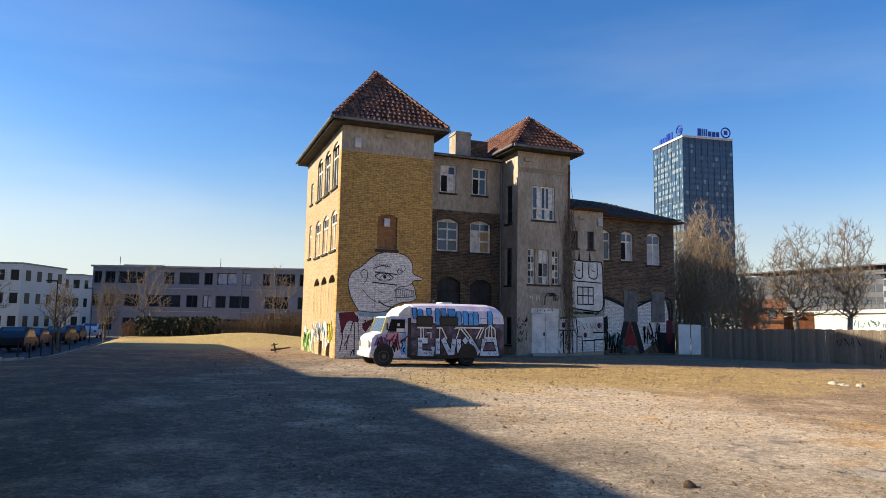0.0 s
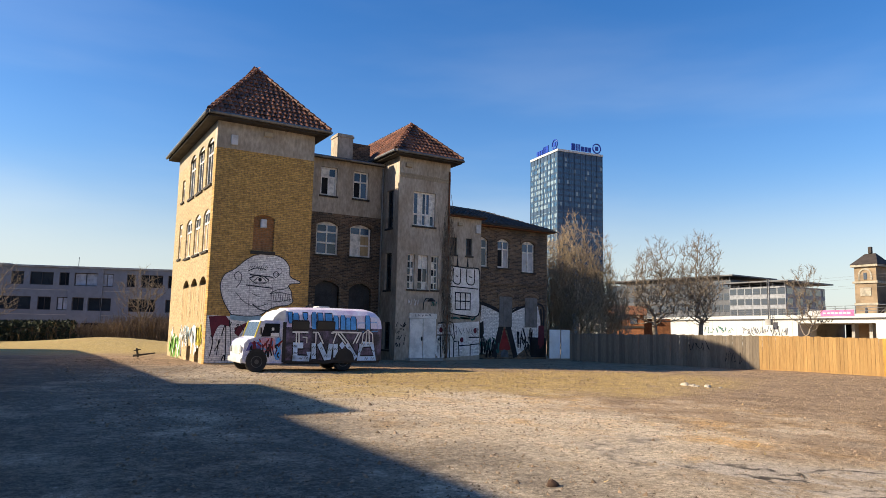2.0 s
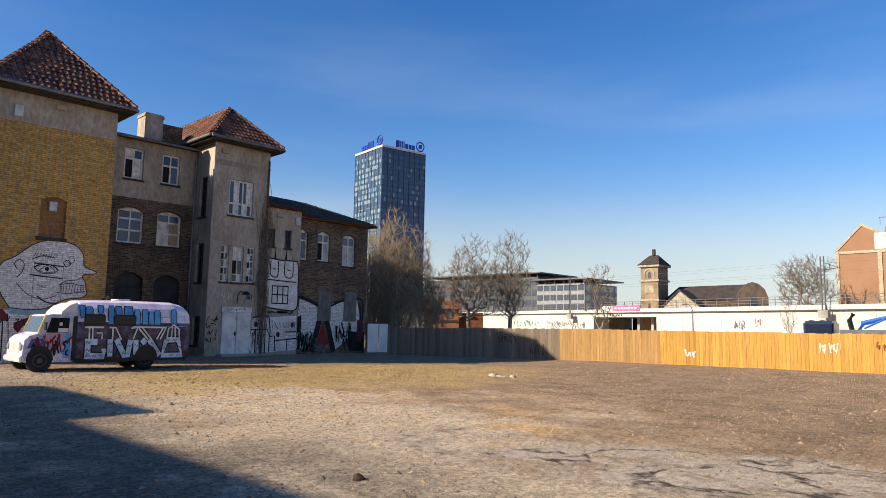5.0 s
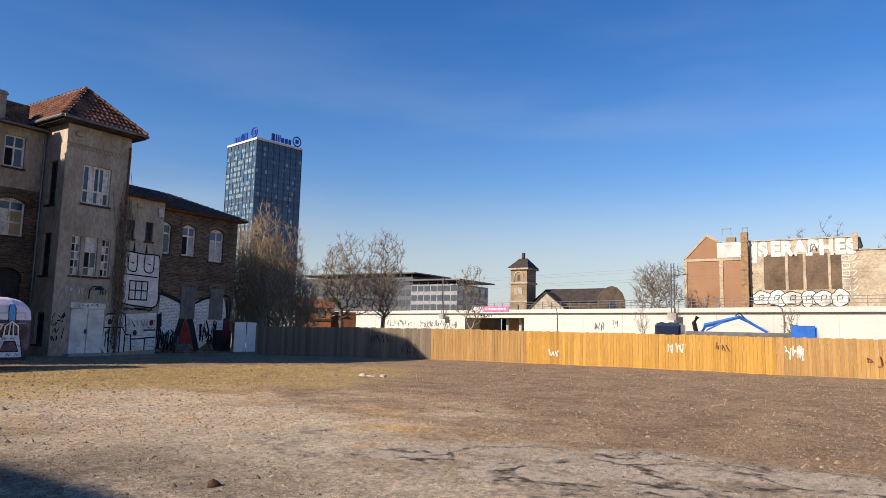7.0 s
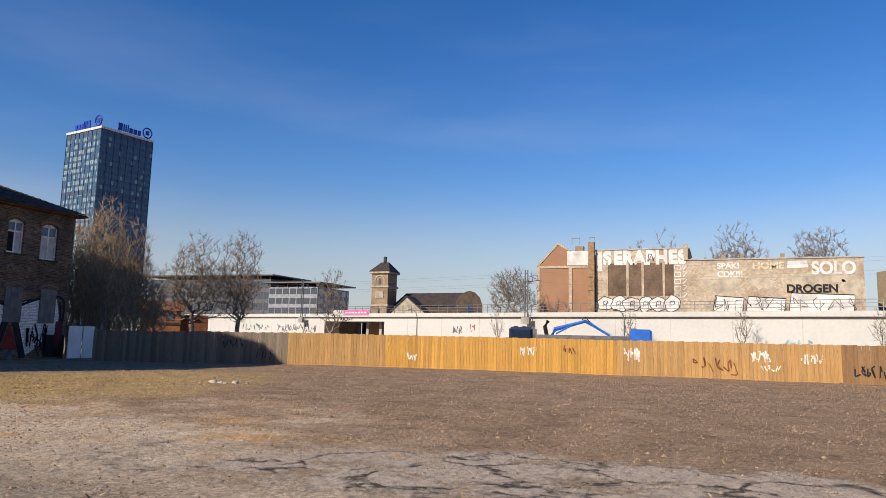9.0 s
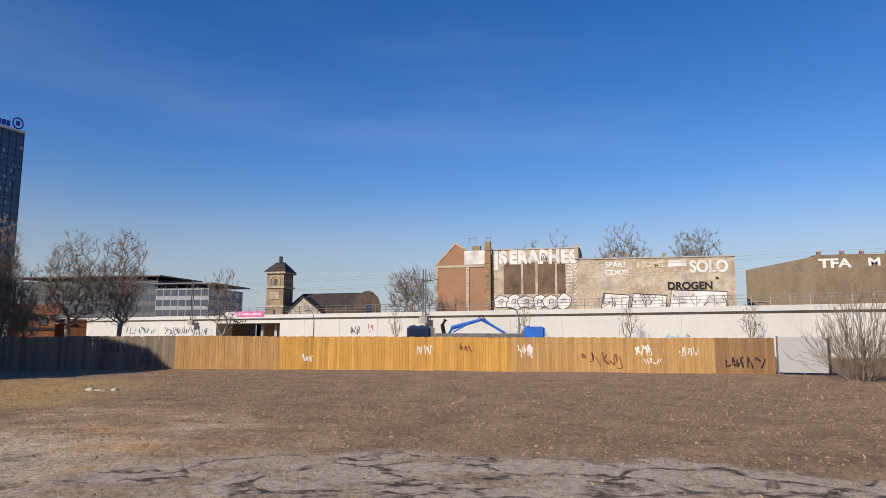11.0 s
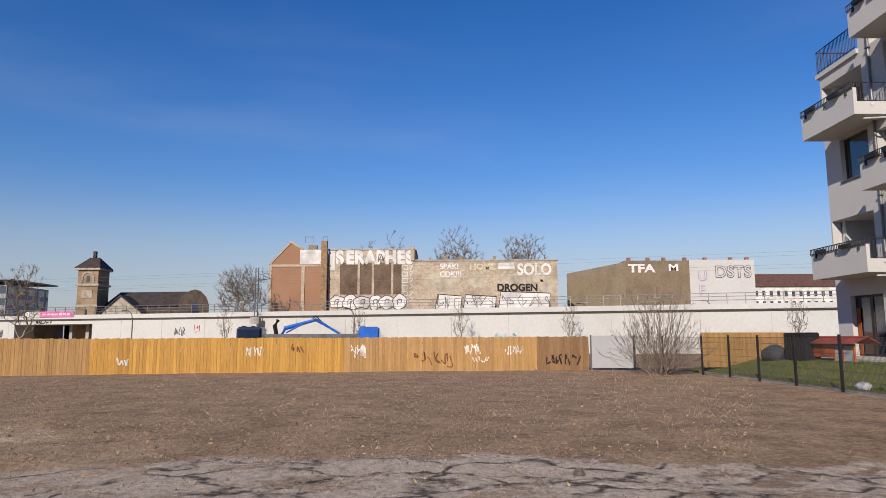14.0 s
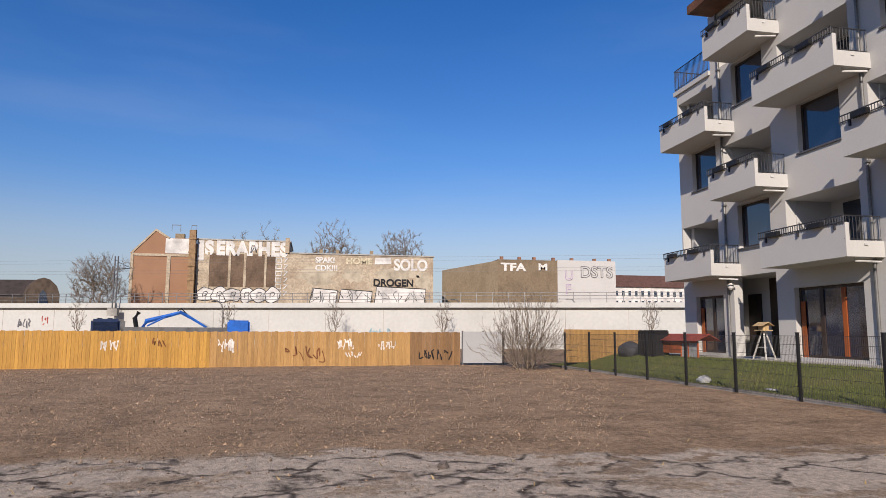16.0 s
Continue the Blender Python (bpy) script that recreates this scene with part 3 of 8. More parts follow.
def window(parent, m, s0, s1, z0, z1, rise=0.0, cols=2, bars=(0.62,), panes=None, inset=0.16, frame_mat=None, sill=True, fw=0.085):
    """A timber casement: frame, transoms, mullions, panes and sill. panes: a material for each pane, row by row from the top."""
    y0, y1 = -inset - 0.05, -inset
    w = new("window")
    w.parent = parent

    def bar(name, *size):
        pb = bmesh.new()
        box(pb, *size, m)
        part(name, pb, frame_mat or WHITEWOOD, w)

    bar("stile", s0, s0 + fw, y0, y1, z0, z1)
    bar("stile", s1 - fw, s1, y0, y1, z0, z1)
    bar("bottom_rail", s0 + fw, s1 - fw, y0, y1, z0, z0 + fw)
    bar("top_rail", s0 + fw, s1 - fw, y0, y1, z1 - fw - rise * 0.5, z1)
    zs = [z0 + fw] + [z0 + (z1 - z0) * b for b in bars] + [z1 - fw]
    for z in zs[1:-1]:
        bar("transom", s0 + fw, s1 - fw, y0, y1 + 0.012, z - fw * 0.5, z + fw * 0.5)
    cs = [s0 + fw + (s1 - s0 - 2 * fw) * i / cols for i in range(cols + 1)]
    for c in cs[1:-1]:
        bar("mullion", c - fw * 0.42, c + fw * 0.42, y0, y1 + 0.008, z0 + fw, z1 - fw)
    k = 0
    for j in range(len(zs) - 2, -1, -1):
        for i in range(cols):
            pb = bmesh.new()
            box(pb, cs[i] + 0.01, cs[i + 1] - 0.01, y0 + 0.012, y0 + 0.024, zs[j], zs[j + 1], m)
            mt = panes[k % len(panes)] if panes else GLASS
            part("pane", pb, mt, w, "near-black sheet in a broken-out pane" if mt is UNLIT_BLACK else "")
            k += 1
    # near-black sheet behind the panes in place of an unlit room
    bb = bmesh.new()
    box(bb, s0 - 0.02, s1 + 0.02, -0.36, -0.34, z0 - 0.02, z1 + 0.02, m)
    part("black_backing", bb, UNLIT_BLACK, w)
    if sill:
        sb = bmesh.new()
        box(sb, s0 - 0.06, s1 + 0.06, -inset, 0.07, z0 - 0.09, z0 - 0.005, m)
        part("window_sill", sb, DARKWOOD, w, "sooty projecting stone sill")
    return w


def boards(parent, m, s0, s1, z0, z1, material, inset=0.1, width=0.16, name="board"):
    n = max(1, round((s1 - s0) / width))
    for i in range(n):
        bm = bmesh.new()
        a = s0 + (s1 - s0) * i / n
        box(bm, a + 0.005, a + (s1 - s0) / n - 0.005, -inset - 0.03, -inset + 0.004 * (i % 2), z0, z1, m)
        part(name, bm, material, parent)


def tiles(bm, a, b, c, d, size=(0.235, 0.33)):
    """Clay tiles over a roof slope: a to b is the eave, d to c the upper edge."""
    a, b, c, d = (Vector(p) for p in (a, b, c, d))
    n = (b - a).cross(d - a).normalized()
    if n.z < 0:
        n = -n
    up = ((c + d) - (a + b)) * 0.5
    along = (b - a).normalized()
    up -= along * up.dot(along)
    rise = up.length
    up.normalize()
    rows = max(1, int(rise / size[1]))
    for j in range(rows + 1):
        t = j * size[1] / rise
        if t >= 1:
            break
        l, r = a.lerp(d, t), b.lerp(c, t)
        wid = (r - l).length
        k = max(1, round(wid / size[0]))
        for i in range(k):
            p = l + (r - l) * ((i + 0.5) / k) + n * 0.03
            hw = wid / k * 0.5
            tip = noise.noise(p * 3) * 0.012
            q = [p - along * hw * 0.96 + n * (0.045 + tip), p + n * (0.085 + tip), p + along * hw * 0.96 + n * (0.03 + tip)]
            e = up * size[1] * 1.12
            lo = [bm.verts.new(v) for v in q]
            hi = [bm.verts.new(v + e - n * 0.045) for v in q]
            bt = [bm.verts.new(v - n * 0.05) for v in q]
            for x in range(2):
                bm.faces.new((lo[x], lo[x + 1], hi[x + 1], hi[x]))
                bm.faces.new((bt[x], bt[x + 1], lo[x + 1], lo[x]))


# ---- the derelict house ----
house = thing("derelict_house", "derelict sooty brick and render house with graffiti murals", "house")
AU0, AU1, AV0, AV1, AZ = 6.07, 10.25, 28.09, 36.45, 9.75
BU0, BU1, BV0, BV1, BZ = 15.83, 18.91, 30.69, 40.0, 10.45
LV, LZ = 32.59, 10.2
PU1, KV, KU1 = 20.98, 31.29, 26.13
MA = plane((AU0, AV0), (1, 0), (0, -1))
MS = plane((AU0, AV0), (0, 1), (-1, 0))
ML = plane((AU0, LV), (1, 0), (0, -1))
MB = plane((AU0, BV0), (1, 0), (0, -1))
MBL = plane((BU0, 0), (0, 1), (-1, 0))
MK = plane((AU0, KV), (1, 0), (0, -1))


def house_walls():
    def w(m, s0, s1, z0, z1, ops, material, label="", thick=0.38):
        bm = bmesh.new()
        wall_bm(bm, m, s0, s1, z0, z1, ops, thick)
        return part("wall", bm, material, house, label)

    niche = [(1.68, 2.56, 4.68, 6.2, 0.14)]
    w(MA, 0, 4.18, -0.3, 8.82, niche, YELLOW_X, "yellow brick front wall with a painted face")
    w(MA, 0, 4.18, 8.82, 9.95, (), PLASTER)
    r3 = [(0.55, 1.8, 7.38, 9.45, 0.22), (2.3, 3.55, 7.38, 9.45, 0.22), (4.1, 5.35, 7.4, 9.45, 0.22), (6.45, 7.1, 7.5, 8.6)]
    r2 = [(0.5, 1.7, 4.6, 6.38, 0.2), (2.25, 3.5, 4.6, 6.38, 0.2), (4.1, 5.4, 4.6, 6.38, 0.2), (6.4, 7.15, 4.7, 6.4)]
    r1 = [(0.45, 1.7, 1.66, 3.55, 0.25), (2.2, 3.4, 1.62, 3.55, 0.25), (3.95, 5.2, 1.5, 3.55, 0.25), (1.05, 1.85, -0.2, 0.7), (2.75, 3.55, -0.2, 0.64)]
    w(MS, 0.38, 8.36, -1.4, 9.2, r3 + r2 + r1, YELLOW_Y, "sunlit yellow brick side wall")
    w(MS, 0.38, 8.36, 9.2, 9.95, r3, PLASTER_LIT)
    for i, (a, b, c, d, *e) in enumerate(r3):
        window(house, MS, a, b, c, d, 0.2, 2 if i < 3 else 1, (0.66,), inset=0.07)
    for i, (a, b, c, d, *e) in enumerate(r2):
        window(house, MS, a, b, c, d, 0.2, 2 if i < 3 else 1, (0.66,), [GLASS, GLASS, BOARD, BOARD] if i < 3 else [BOARD], inset=0.06)
    for a, b, c, d, *e in r1[:3]:
        boards(house, MS, a, b, c, d - 0.36, BOARD, 0.012, 0.2)
        window(house, MS, a, b, d - 0.36, d, 0.2, 1, (), [UNLIT_BLACK], 0.2, DARKWOOD, False)
    for a, b, c, d, *e in r1[3:]:
        window(house, MS, a, b, c, d, 0, 1, (), [UNLIT_BLACK], 0.2, DARKWOOD, False)
    bm = bmesh.new()
    box(bm, 1.66, 2.58, -0.14, -0.1, 4.66, 6.22, MA)
    part("bricked_up_window", bm, BRICKED, house, "window closed with red-brown brick")
    bm = bmesh.new()
    box(bm, 1.6, 2.64, -0.12, 0.05, 4.52, 4.66, MA)
    part("window_sill", bm, DARKWOOD, house)
    # link between the towers
    lo = [(6.1, 7.3, 5.24, 6.95, 0.2), (7.95, 9.15, 5.25, 6.95, 0.2), (6.15, 7.45, 2.0, 3.9, 0.3), (8.0, 9.25, 2.0, 3.85, 0.3)]
    hi = [(6.22, 7.12, 8.3, 9.78), (8.02, 8.9, 8.32, 9.78)]
    w(ML, 4.18, 9.76, -0.3, 7.4, lo, GREYBRICK, "sooty brick wall between the towers")
    w(ML, 4.18, 9.76, 7.4, LZ, hi, PLASTER)
    window(house, ML, *hi[0][:4], 0, 2, (0.66,), [WHITEWOOD, GLASS, UNLIT_BLACK, WHITEWOOD], 0.1)
    window(house, ML, *hi[1][:4], 0, 2, (0.62,), [GLASS, GLASS, UNLIT_BLACK, SKYPANE], 0.1)
    window(house, ML, *lo[0][:4], 0.2, 2, (0.36, 0.68), [GLASS, SKYPANE, SKYPANE, SKYPANE, SKYPANE, GLASS], 0.12)
    window(house, ML, *lo[1][:4], 0.2, 2, (0.36, 0.68), [SKYPANE, SKYPANE, WHITEWOOD, BOARD, WHITEWOOD, BOARD], 0.12)
    for a, b, c, d, *e in lo[2:]:
        boards(house, ML, a, b, c, d, GREYDARK, 0.2, 0.3)
    for a, b, z in ((6.1, 7.3, 6.95), (7.95, 9.15, 6.95), (6.15, 7.45, 3.9), (8.0, 9.25, 3.85)):
        arch_course(ML, a, b, z)
    # stair tower
    tri = [(10.37, 10.79, 3.6, 5.4), (10.98, 11.58, 3.6, 5.4), (11.78, 12.2, 3.62, 5.4)]
    w(MB, 9.76, 12.84, -0.3, BZ, [(10.62, 11.95, 6.92, 8.72), *tri], PLASTER, "grey rendered stair tower wall")
    window(house, MB, 10.62, 11.95, 6.92, 8.72, 0, 5, (0.34,), [SKYPANE, WHITEWOOD, GLASS, SKYPANE, WHITEWOOD, GLASS, WHITEWOOD], 0.1)
    window(house, MB, *tri[0], 0, 2, (0.2, 0.4, 0.6, 0.8), [GLASS, WHITEWOOD, UNLIT_BLACK, GLASS], 0.1, fw=0.05)
    window(house, MB, *tri[1], 0, 2, (0.22, 0.62), [WHITEWOOD, WHITEWOOD, UNLIT_BLACK, GLASS, GLASS, WHITEWOOD], 0.1, fw=0.05)
    window(house, MB, *tri[2], 0, 2, (0.2, 0.4, 0.6, 0.8), [UNLIT_BLACK, GLASS, WHITEWOOD, GLASS], 0.1, fw=0.05)
    bm = bmesh.new()
    for i in range(23):
        box(bm, 9.78 + i * 0.133, 9.88 + i * 0.133, 0.0, 0.025, 9.38, 9.5, MB)
        box(bm, 9.84 + i * 0.133, 9.94 + i * 0.133, 0.0, 0.03, 9.52, 9.62, MB)
    part("brick_frieze", bm, PLASTER_LIT, house)
    lw = [(31.32, 32.05, 6.78, 8.8), (31.32, 32.05, 3.55, 5.48), (31.3, 32.05, 0.5, 1.9)]
    w(MBL, 31.07, LV, -0.3, BZ, lw, PLASTER)
    for o in lw:
        window(house, MBL, *o, 0, 2, (0.33, 0.66), [GLASS, UNLIT_BLACK], 0.12, GREYDARK)
    # low wing: rendered bay and brick part
    pw = [(12.92, 13.33, 5.58, 6.5), (13.92, 14.33, 5.57, 6.52)]
    w(MB, 12.84, 14.91, -0.3, 7.62, pw, PLASTER)
    for o in pw:
        window(house, MB, *o, 0, 2, (0.5,), [GLASS, UNLIT_BLACK], 0.1, GREYDARK)
    kw = [(14.95, 15.8, 5.12, 6.8, 0.18), (16.46, 17.3, 5.13, 6.8, 0.18), (18.2, 19.15, 4.98, 6.8, 0.18)]
    w(MK, 14.91, 20.06, -0.3, 7.4, kw, GREYBRICK, "sooty brick wall of the low wing")
    window(house, MK, *kw[0][:4], 0.18, 2, (0.64,), [SKYPANE, GLASS], 0.12)
    window(house, MK, *kw[1][:4], 0.18, 2, (0.64,), [SKYPANE, SKYPANE, UNLIT_BLACK, CURTAIN], 0.12)
    window(house, MK, *kw[2][:4], 0.18, 2, (0.64,), [SKYPANE, SKYPANE, CURTAIN, CURTAIN], 0.12)
    for a, b, c, d, e in kw[1:]:
        arch_course(MK, a, b, d)
    for a, b in ((16.6, 17.5), (18.43, 19.33)):
        arch_course(MK, a, b, 3.6)
        boards(house, MK, a, b, 1.8, 3.5, GREYBOARD, -0.05, 0.3, "shutter_board")
    bm = bmesh.new()
    box(bm, 14.92, 20.08, 0.0, 0.09, 4.22, 4.36, MK)
    box(bm, 14.92, 20.08, 0.0, 0.05, 4.12, 4.22, MK)
    part("cornice", bm, GREYBRICK, house)
    # walls out of the camera's way
    bm = bmesh.new()
    for x0, x1, y0, y1, z in ((AU1 - 0.38, AU1, AV0 + 0.38, AV1, 9.9), (AU0 + 0.38, AU1, AV1 - 0.38, AV1, 9.9), (BU1 - 0.38, BU1, BV0 + 0.38, BV1, BZ), (BU0, BU0 + 0.38, LV, BV1, BZ), (BU0 + 0.38, BU1 - 0.38, BV1 - 0.38, BV1, BZ), (AU1, BU0, 39.6, 40.0, LZ), (KU1 - 0.38, KU1, KV + 0.38, 40.0, 7.4), (BU1, KU1 - 0.38, 39.6, 40.0, 7.4)):
        box(bm, x0, x1, y0, y1, -1.3, z)
    part("rear_wall", bm, GREYBRICK, house)


ARCH = []


def arch_course(m, a, b, z):
    """A row of upright bricks over a window."""
    if not ARCH:
        bm = bmesh.new()
        box(bm, -0.038, 0.038, 0.0, 0.035, 0.02, 0.26)
        ARCH.append(finish(bm, "brick", GREYBRICK))
    k = 15
    for i in range(k):
        t = (i + 0.5) / k
        ob = new("brick", ARCH[0])
        ob.parent = house
        ob.matrix_basis = m @ Matrix.Translation((a - 0.12 + (b - a + 0.24) * t, 0, z - 0.19 + 0.2 * (1 - (2 * t - 1) ** 2)))


# blue tint puts the sky's reflection into the pane colour
SKYPANE = glass("sky_tinted_pane", (0.05, 0.09, 0.15), 0.1)
CURTAIN = mat("white_blind", (0.55, 0.53, 0.51), 0.9, vary=0.1)
GREYDARK = mat("dark_grey_timber", (0.055, 0.052, 0.05), 0.85, vary=0.3)
house_walls()


def hip_roof(x0, x1, y0, y1, z, rx, ry0, ry1, rz, over=0.5, name="roof", label=""):
    """A tiled hipped roof with gutter and eaves board."""
    a, b, c, d = V(x0 - over, y0 - over, z), V(x1 + over, y0 - over, z), V(x1 + over, y1 + over, z), V(x0 - over, y1 + over, z)
    p, q = V(rx, ry0, rz), V(rx, ry1, rz)
    bm = bmesh.new()
    for f in ((a, b, p), (b, c, q, p), (c, d, q), (d, a, p, q), (a, b, c, d)):
        bm.faces.new([bm.verts.new(v) for v in f])
    roof = part(name, bm, TILE, house, label)
    tb = bmesh.new()
    tiles(tb, a, b, p, p)
    tiles(tb, b, c, q, p)
    tiles(tb, d, a, p, q)
    t = part("tiles", tb, TILE, roof)
    tagged(t, kind="stuff")
    for u, w in ((a, p), (b, p), (p, q)):
        n = max(3, int((w - u).length / 0.34))
        for i in range(n):
            s = u.lerp(w, i / n)
            e = u.lerp(w, (i + 1.12) / n)
            rb = bmesh.new()
            tube(rb, [s + V(0, 0, 0.10), e + V(0, 0, 0.07)], [0.105, 0.085], 7)
            part("ridge_tile", rb, TILE, roof)
    gb = bmesh.new()
    for u, w in ((a, b), (b, c), (a, d)):
        o = Vector(((u + w) / 2 - V(rx, (y0 + y1) / 2, z)))
        o.z = 0
        o = (V(1, 0) * (1 if o.x > 0 else -1)) if abs((w - u).y) > abs((w - u).x) else V(0, -1)
        tube(gb, [u + o * 0.06 + V(0, 0, -0.02), w + o * 0.06 + V(0, 0, -0.02)], 0.075, 8)
    part("gutter", gb, ZINC, roof, "dull zinc gutter")
    sb = bmesh.new()
    box(sb, x0 - over + 0.03, x1 + over - 0.03, y0 - over + 0.03, y1 + over - 0.03, z - 0.17, z - 0.02)
    part("eaves_board", sb, DARKWOOD, roof, "dark eaves boarding")
    return roof


hip_roof(AU0, AU1, AV0, AV1, 10.1, 8.16, 30.5, 34.0, 13.25, label="steep hipped roof of red-brown clay tiles")
hip_roof(BU0, BU1, BV0, BV1 - 0.5, 10.62, 17.37, 32.4, 38.4, 12.75, 0.48, label="hipped roof of red clay tiles")


def house_roofs():
    bm = bmesh.new()
    box(bm, AU1 + 0.01, BU0 - 0.01, LV - 0.3, 39.9, LZ, LZ + 0.12)
    part("flat_roof", bm, FELT, house, "dark felt roof with projecting edge")
    bm = bmesh.new()
    tube(bm, [V(AU1 + 0.02, LV - 0.34, LZ + 0.03), V(BU0 - 0.1, LV - 0.34, LZ + 0.03)], 0.06, 8)
    part("gutter", bm, ZINC, house)
    for x, y, z0, z1 in ((9.69 + AU0, LV - 0.1, 0.1, 10.1), (AU1 + 0.03, AV0 + 0.35, 8.6, 9.9)):
        bm = bmesh.new()
        tube(bm, [V(x, y, z0), V(x, y, z1)], 0.055, 8)
        part("downpipe", bm, ZINC, house)
    # low wing
    e0, e1, r0, r1 = V(BU1, KV - 0.32, 7.55), V(KU1 + 0.35, KV - 0.32, 7.5), V(BU1, 35.6, 9.25), V(24.6, 35.6, 9.1)
    b0, b1 = V(BU1, 40.2, 7.55), V(KU1 + 0.35, 40.2, 7.5)
    bm = bmesh.new()
    for f in ((e0, e1, r1, r0), (e1, b1, r1), (b1, b0, r0, r1)):
        bm.faces.new([bm.verts.new(v) for v in f])
    bmesh.ops.solidify(bm, geom=bm.faces[:], thickness=0.1)
    r = part("low_roof", bm, FELT, house, "dark tiled roof of the low wing")
    tb = bmesh.new()
    tiles(tb, e0, e1, r1, r0, (0.26, 0.34))
    tagged(part("tiles", tb, FELT, r), kind="stuff")
    gb = bmesh.new()
    box(gb, BU1 + 0.02, PU1 + 0.12, BV0 - 0.3, KV, 7.62, 7.72)
    box(gb, PU1 + 0.12, KU1 + 0.35, KV - 0.36, KV + 0.3, 7.38, 7.5)
    part("eaves_board", gb, RUST, r, "rust-brown eaves board")
    gb = bmesh.new()
    tube(gb, [V(BU1 + 0.02, BV0 - 0.34, 7.72), V(PU1 + 0.15, BV0 - 0.34, 7.7)], 0.06, 7)
    tube(gb, [V(PU1 + 0.1, KV - 0.4, 7.5), V(KU1 + 0.4, KV - 0.4, 7.46)], 0.06, 7)
    part("gutter", gb, DARKWOOD, r)
    # chimneys
    bm = bmesh.new()
    box(bm, 13.4, 14.3, 33.3, 34.2, LZ + 0.1, 11.9)
    box(bm, 13.36, 14.34, 33.26, 34.24, 11.72, 11.82)
    c = part("chimney", bm, PLASTER, house, "square rendered chimney")
    bm = bmesh.new()
    box(bm, 14.3, 15.4, 33.5, 34.2, LZ + 0.1, 11.55)
    part("chimney", bm, GREYBRICK, house)
    bm = bmesh.new()
    box(bm, 10.2, 10.75, 33.6, 34.15, 11.0, 13.1)
    box(bm, 10.15, 10.8, 33.55, 34.2, 12.9, 13.0)
    part("chimney", bm, GREYBRICK, house)
    # white meter boxes, vents, lamp, wires
    for m, s, z, w, h in ((MA, 0.55, 9.4, 0.28, 0.42), (MA, 1.95, 6.0, 0.26, 0.36), (MB, 14.52, 7.3, 0.3, 0.46), (MA, 1.9, 9.75, 0.35, 0.2), (MB, 10.1, 10.15, 0.38, 0.22), (MB, 13.35, 7.35, 0.34, 0.2)):
        bm = bmesh.new()
        box(bm, s, s + w, 0.0, 0.1, z - h, z, m)
        bmesh.ops.bevel(bm, geom=bm.edges[:], offset=0.02, segments=1, affect="EDGES")
        part("wall_box", bm, PLASTIC_W if h > 0.3 else PLASTER_LIT, house, "white box fixed to the wall" if h > 0.3 else "")
    bm = bmesh.new()
    tube(bm, [MB @ V(11.35, 0.0, 2.55), MB @ V(11.35, 0.05, 2.95), MB @ V(11.4, 0.2, 3.15), MB @ V(11.55, 0.35, 3.12)], 0.025, 6)
    lathe(bm, [(0.05, 0.12), (0.2, 0.0), (0.21, -0.06)], MB @ V(11.6, 0.4, 3.05), "z", 12)
    part("wall_lamp", bm, BLACKSTEEL, house, "curved dark wall lamp over the doors")
    bm = bmesh.new()
    tube(bm, [MB @ V(12.78, 0.05, 0.1), MB @ V(12.78, 0.05, 10.0)], 0.05, 7)
    part("downpipe", bm, RUST, house, "rusty downpipe overgrown with dead ivy")


house_roofs()


def ivy():
    """Dead ivy stems climbing a wall."""
    rng = random.Random(5)
    bm = bmesh.new()
    for i in range(70):
        s, z = 12.75 + rng.gauss(0, 0.12), rng.uniform(0, 4)
        pts = []
        for k in range(9):
            pts.append(MB @ V(s, 0.03 + rng.uniform(0, 0.1), z))
            s += rng.gauss(0, 0.09) + (12.75 - s) * 0.08
            z += rng.uniform(0.25, 0.75)
            if z > 9.6:
                break
        if len(pts) > 2:
            tube(bm, pts, 0.014, 3, False)
    tagged(part("dead_ivy", bm, BARK, house, "leafless ivy climbing the tower"), kind="stuff")


ivy()


def steel_doors():
    d = thing("double_door", "white painted steel double doors with a header", "")
    d.parent = house
    bm = bmesh.new()
    box(bm, 10.52, 12.15, 0.0, 0.09, 2.12, 2.38, MB)
    part("header", bm, METALDOOR, d)
    for a, b in ((10.57, 11.33), (11.36, 12.12)):
        bm = bmesh.new()
        box(bm, a, b, 0.0, 0.07, 0.1, 2.11, MB)
        bmesh.ops.bevel(bm, geom=bm.edges[:], offset=0.015, segments=1, affect="EDGES")
        part("door_leaf", bm, METALDOOR, d)
    bm = bmesh.new()
    box(bm, 11.24, 11.29, 0.07, 0.12, 0.98, 1.18, MB)
    part("handle", bm, BLACKSTEEL, d)
    bm = bmesh.new()
    rng = random.Random(8)
    scrawl(bm, MB, rng, 10.85, 11.8, 2.18, 2.34, 6, 0.03, 0.095)
    part("scrawl", bm, GREYPAINT, d)
    box_b = bmesh.new()
    box(box_b, 10.4, 12.3, 0.0, 0.5, -0.2, 0.1, MB)
    part("door_step", box_b, CONCRETE, d)


steel_doors()


# ---- murals ----
def blob(cx, cz, rx, rz, n=18, jitter=0.0, seed=0):
    rng = random.Random(seed)
    return [(cx + rx * math.cos(2 * math.pi * k / n) * (1 + rng.uniform(-jitter, jitter)), cz + rz * math.sin(2 * math.pi * k / n) * (1 + rng.uniform(-jitter, jitter))) for k in range(n)]


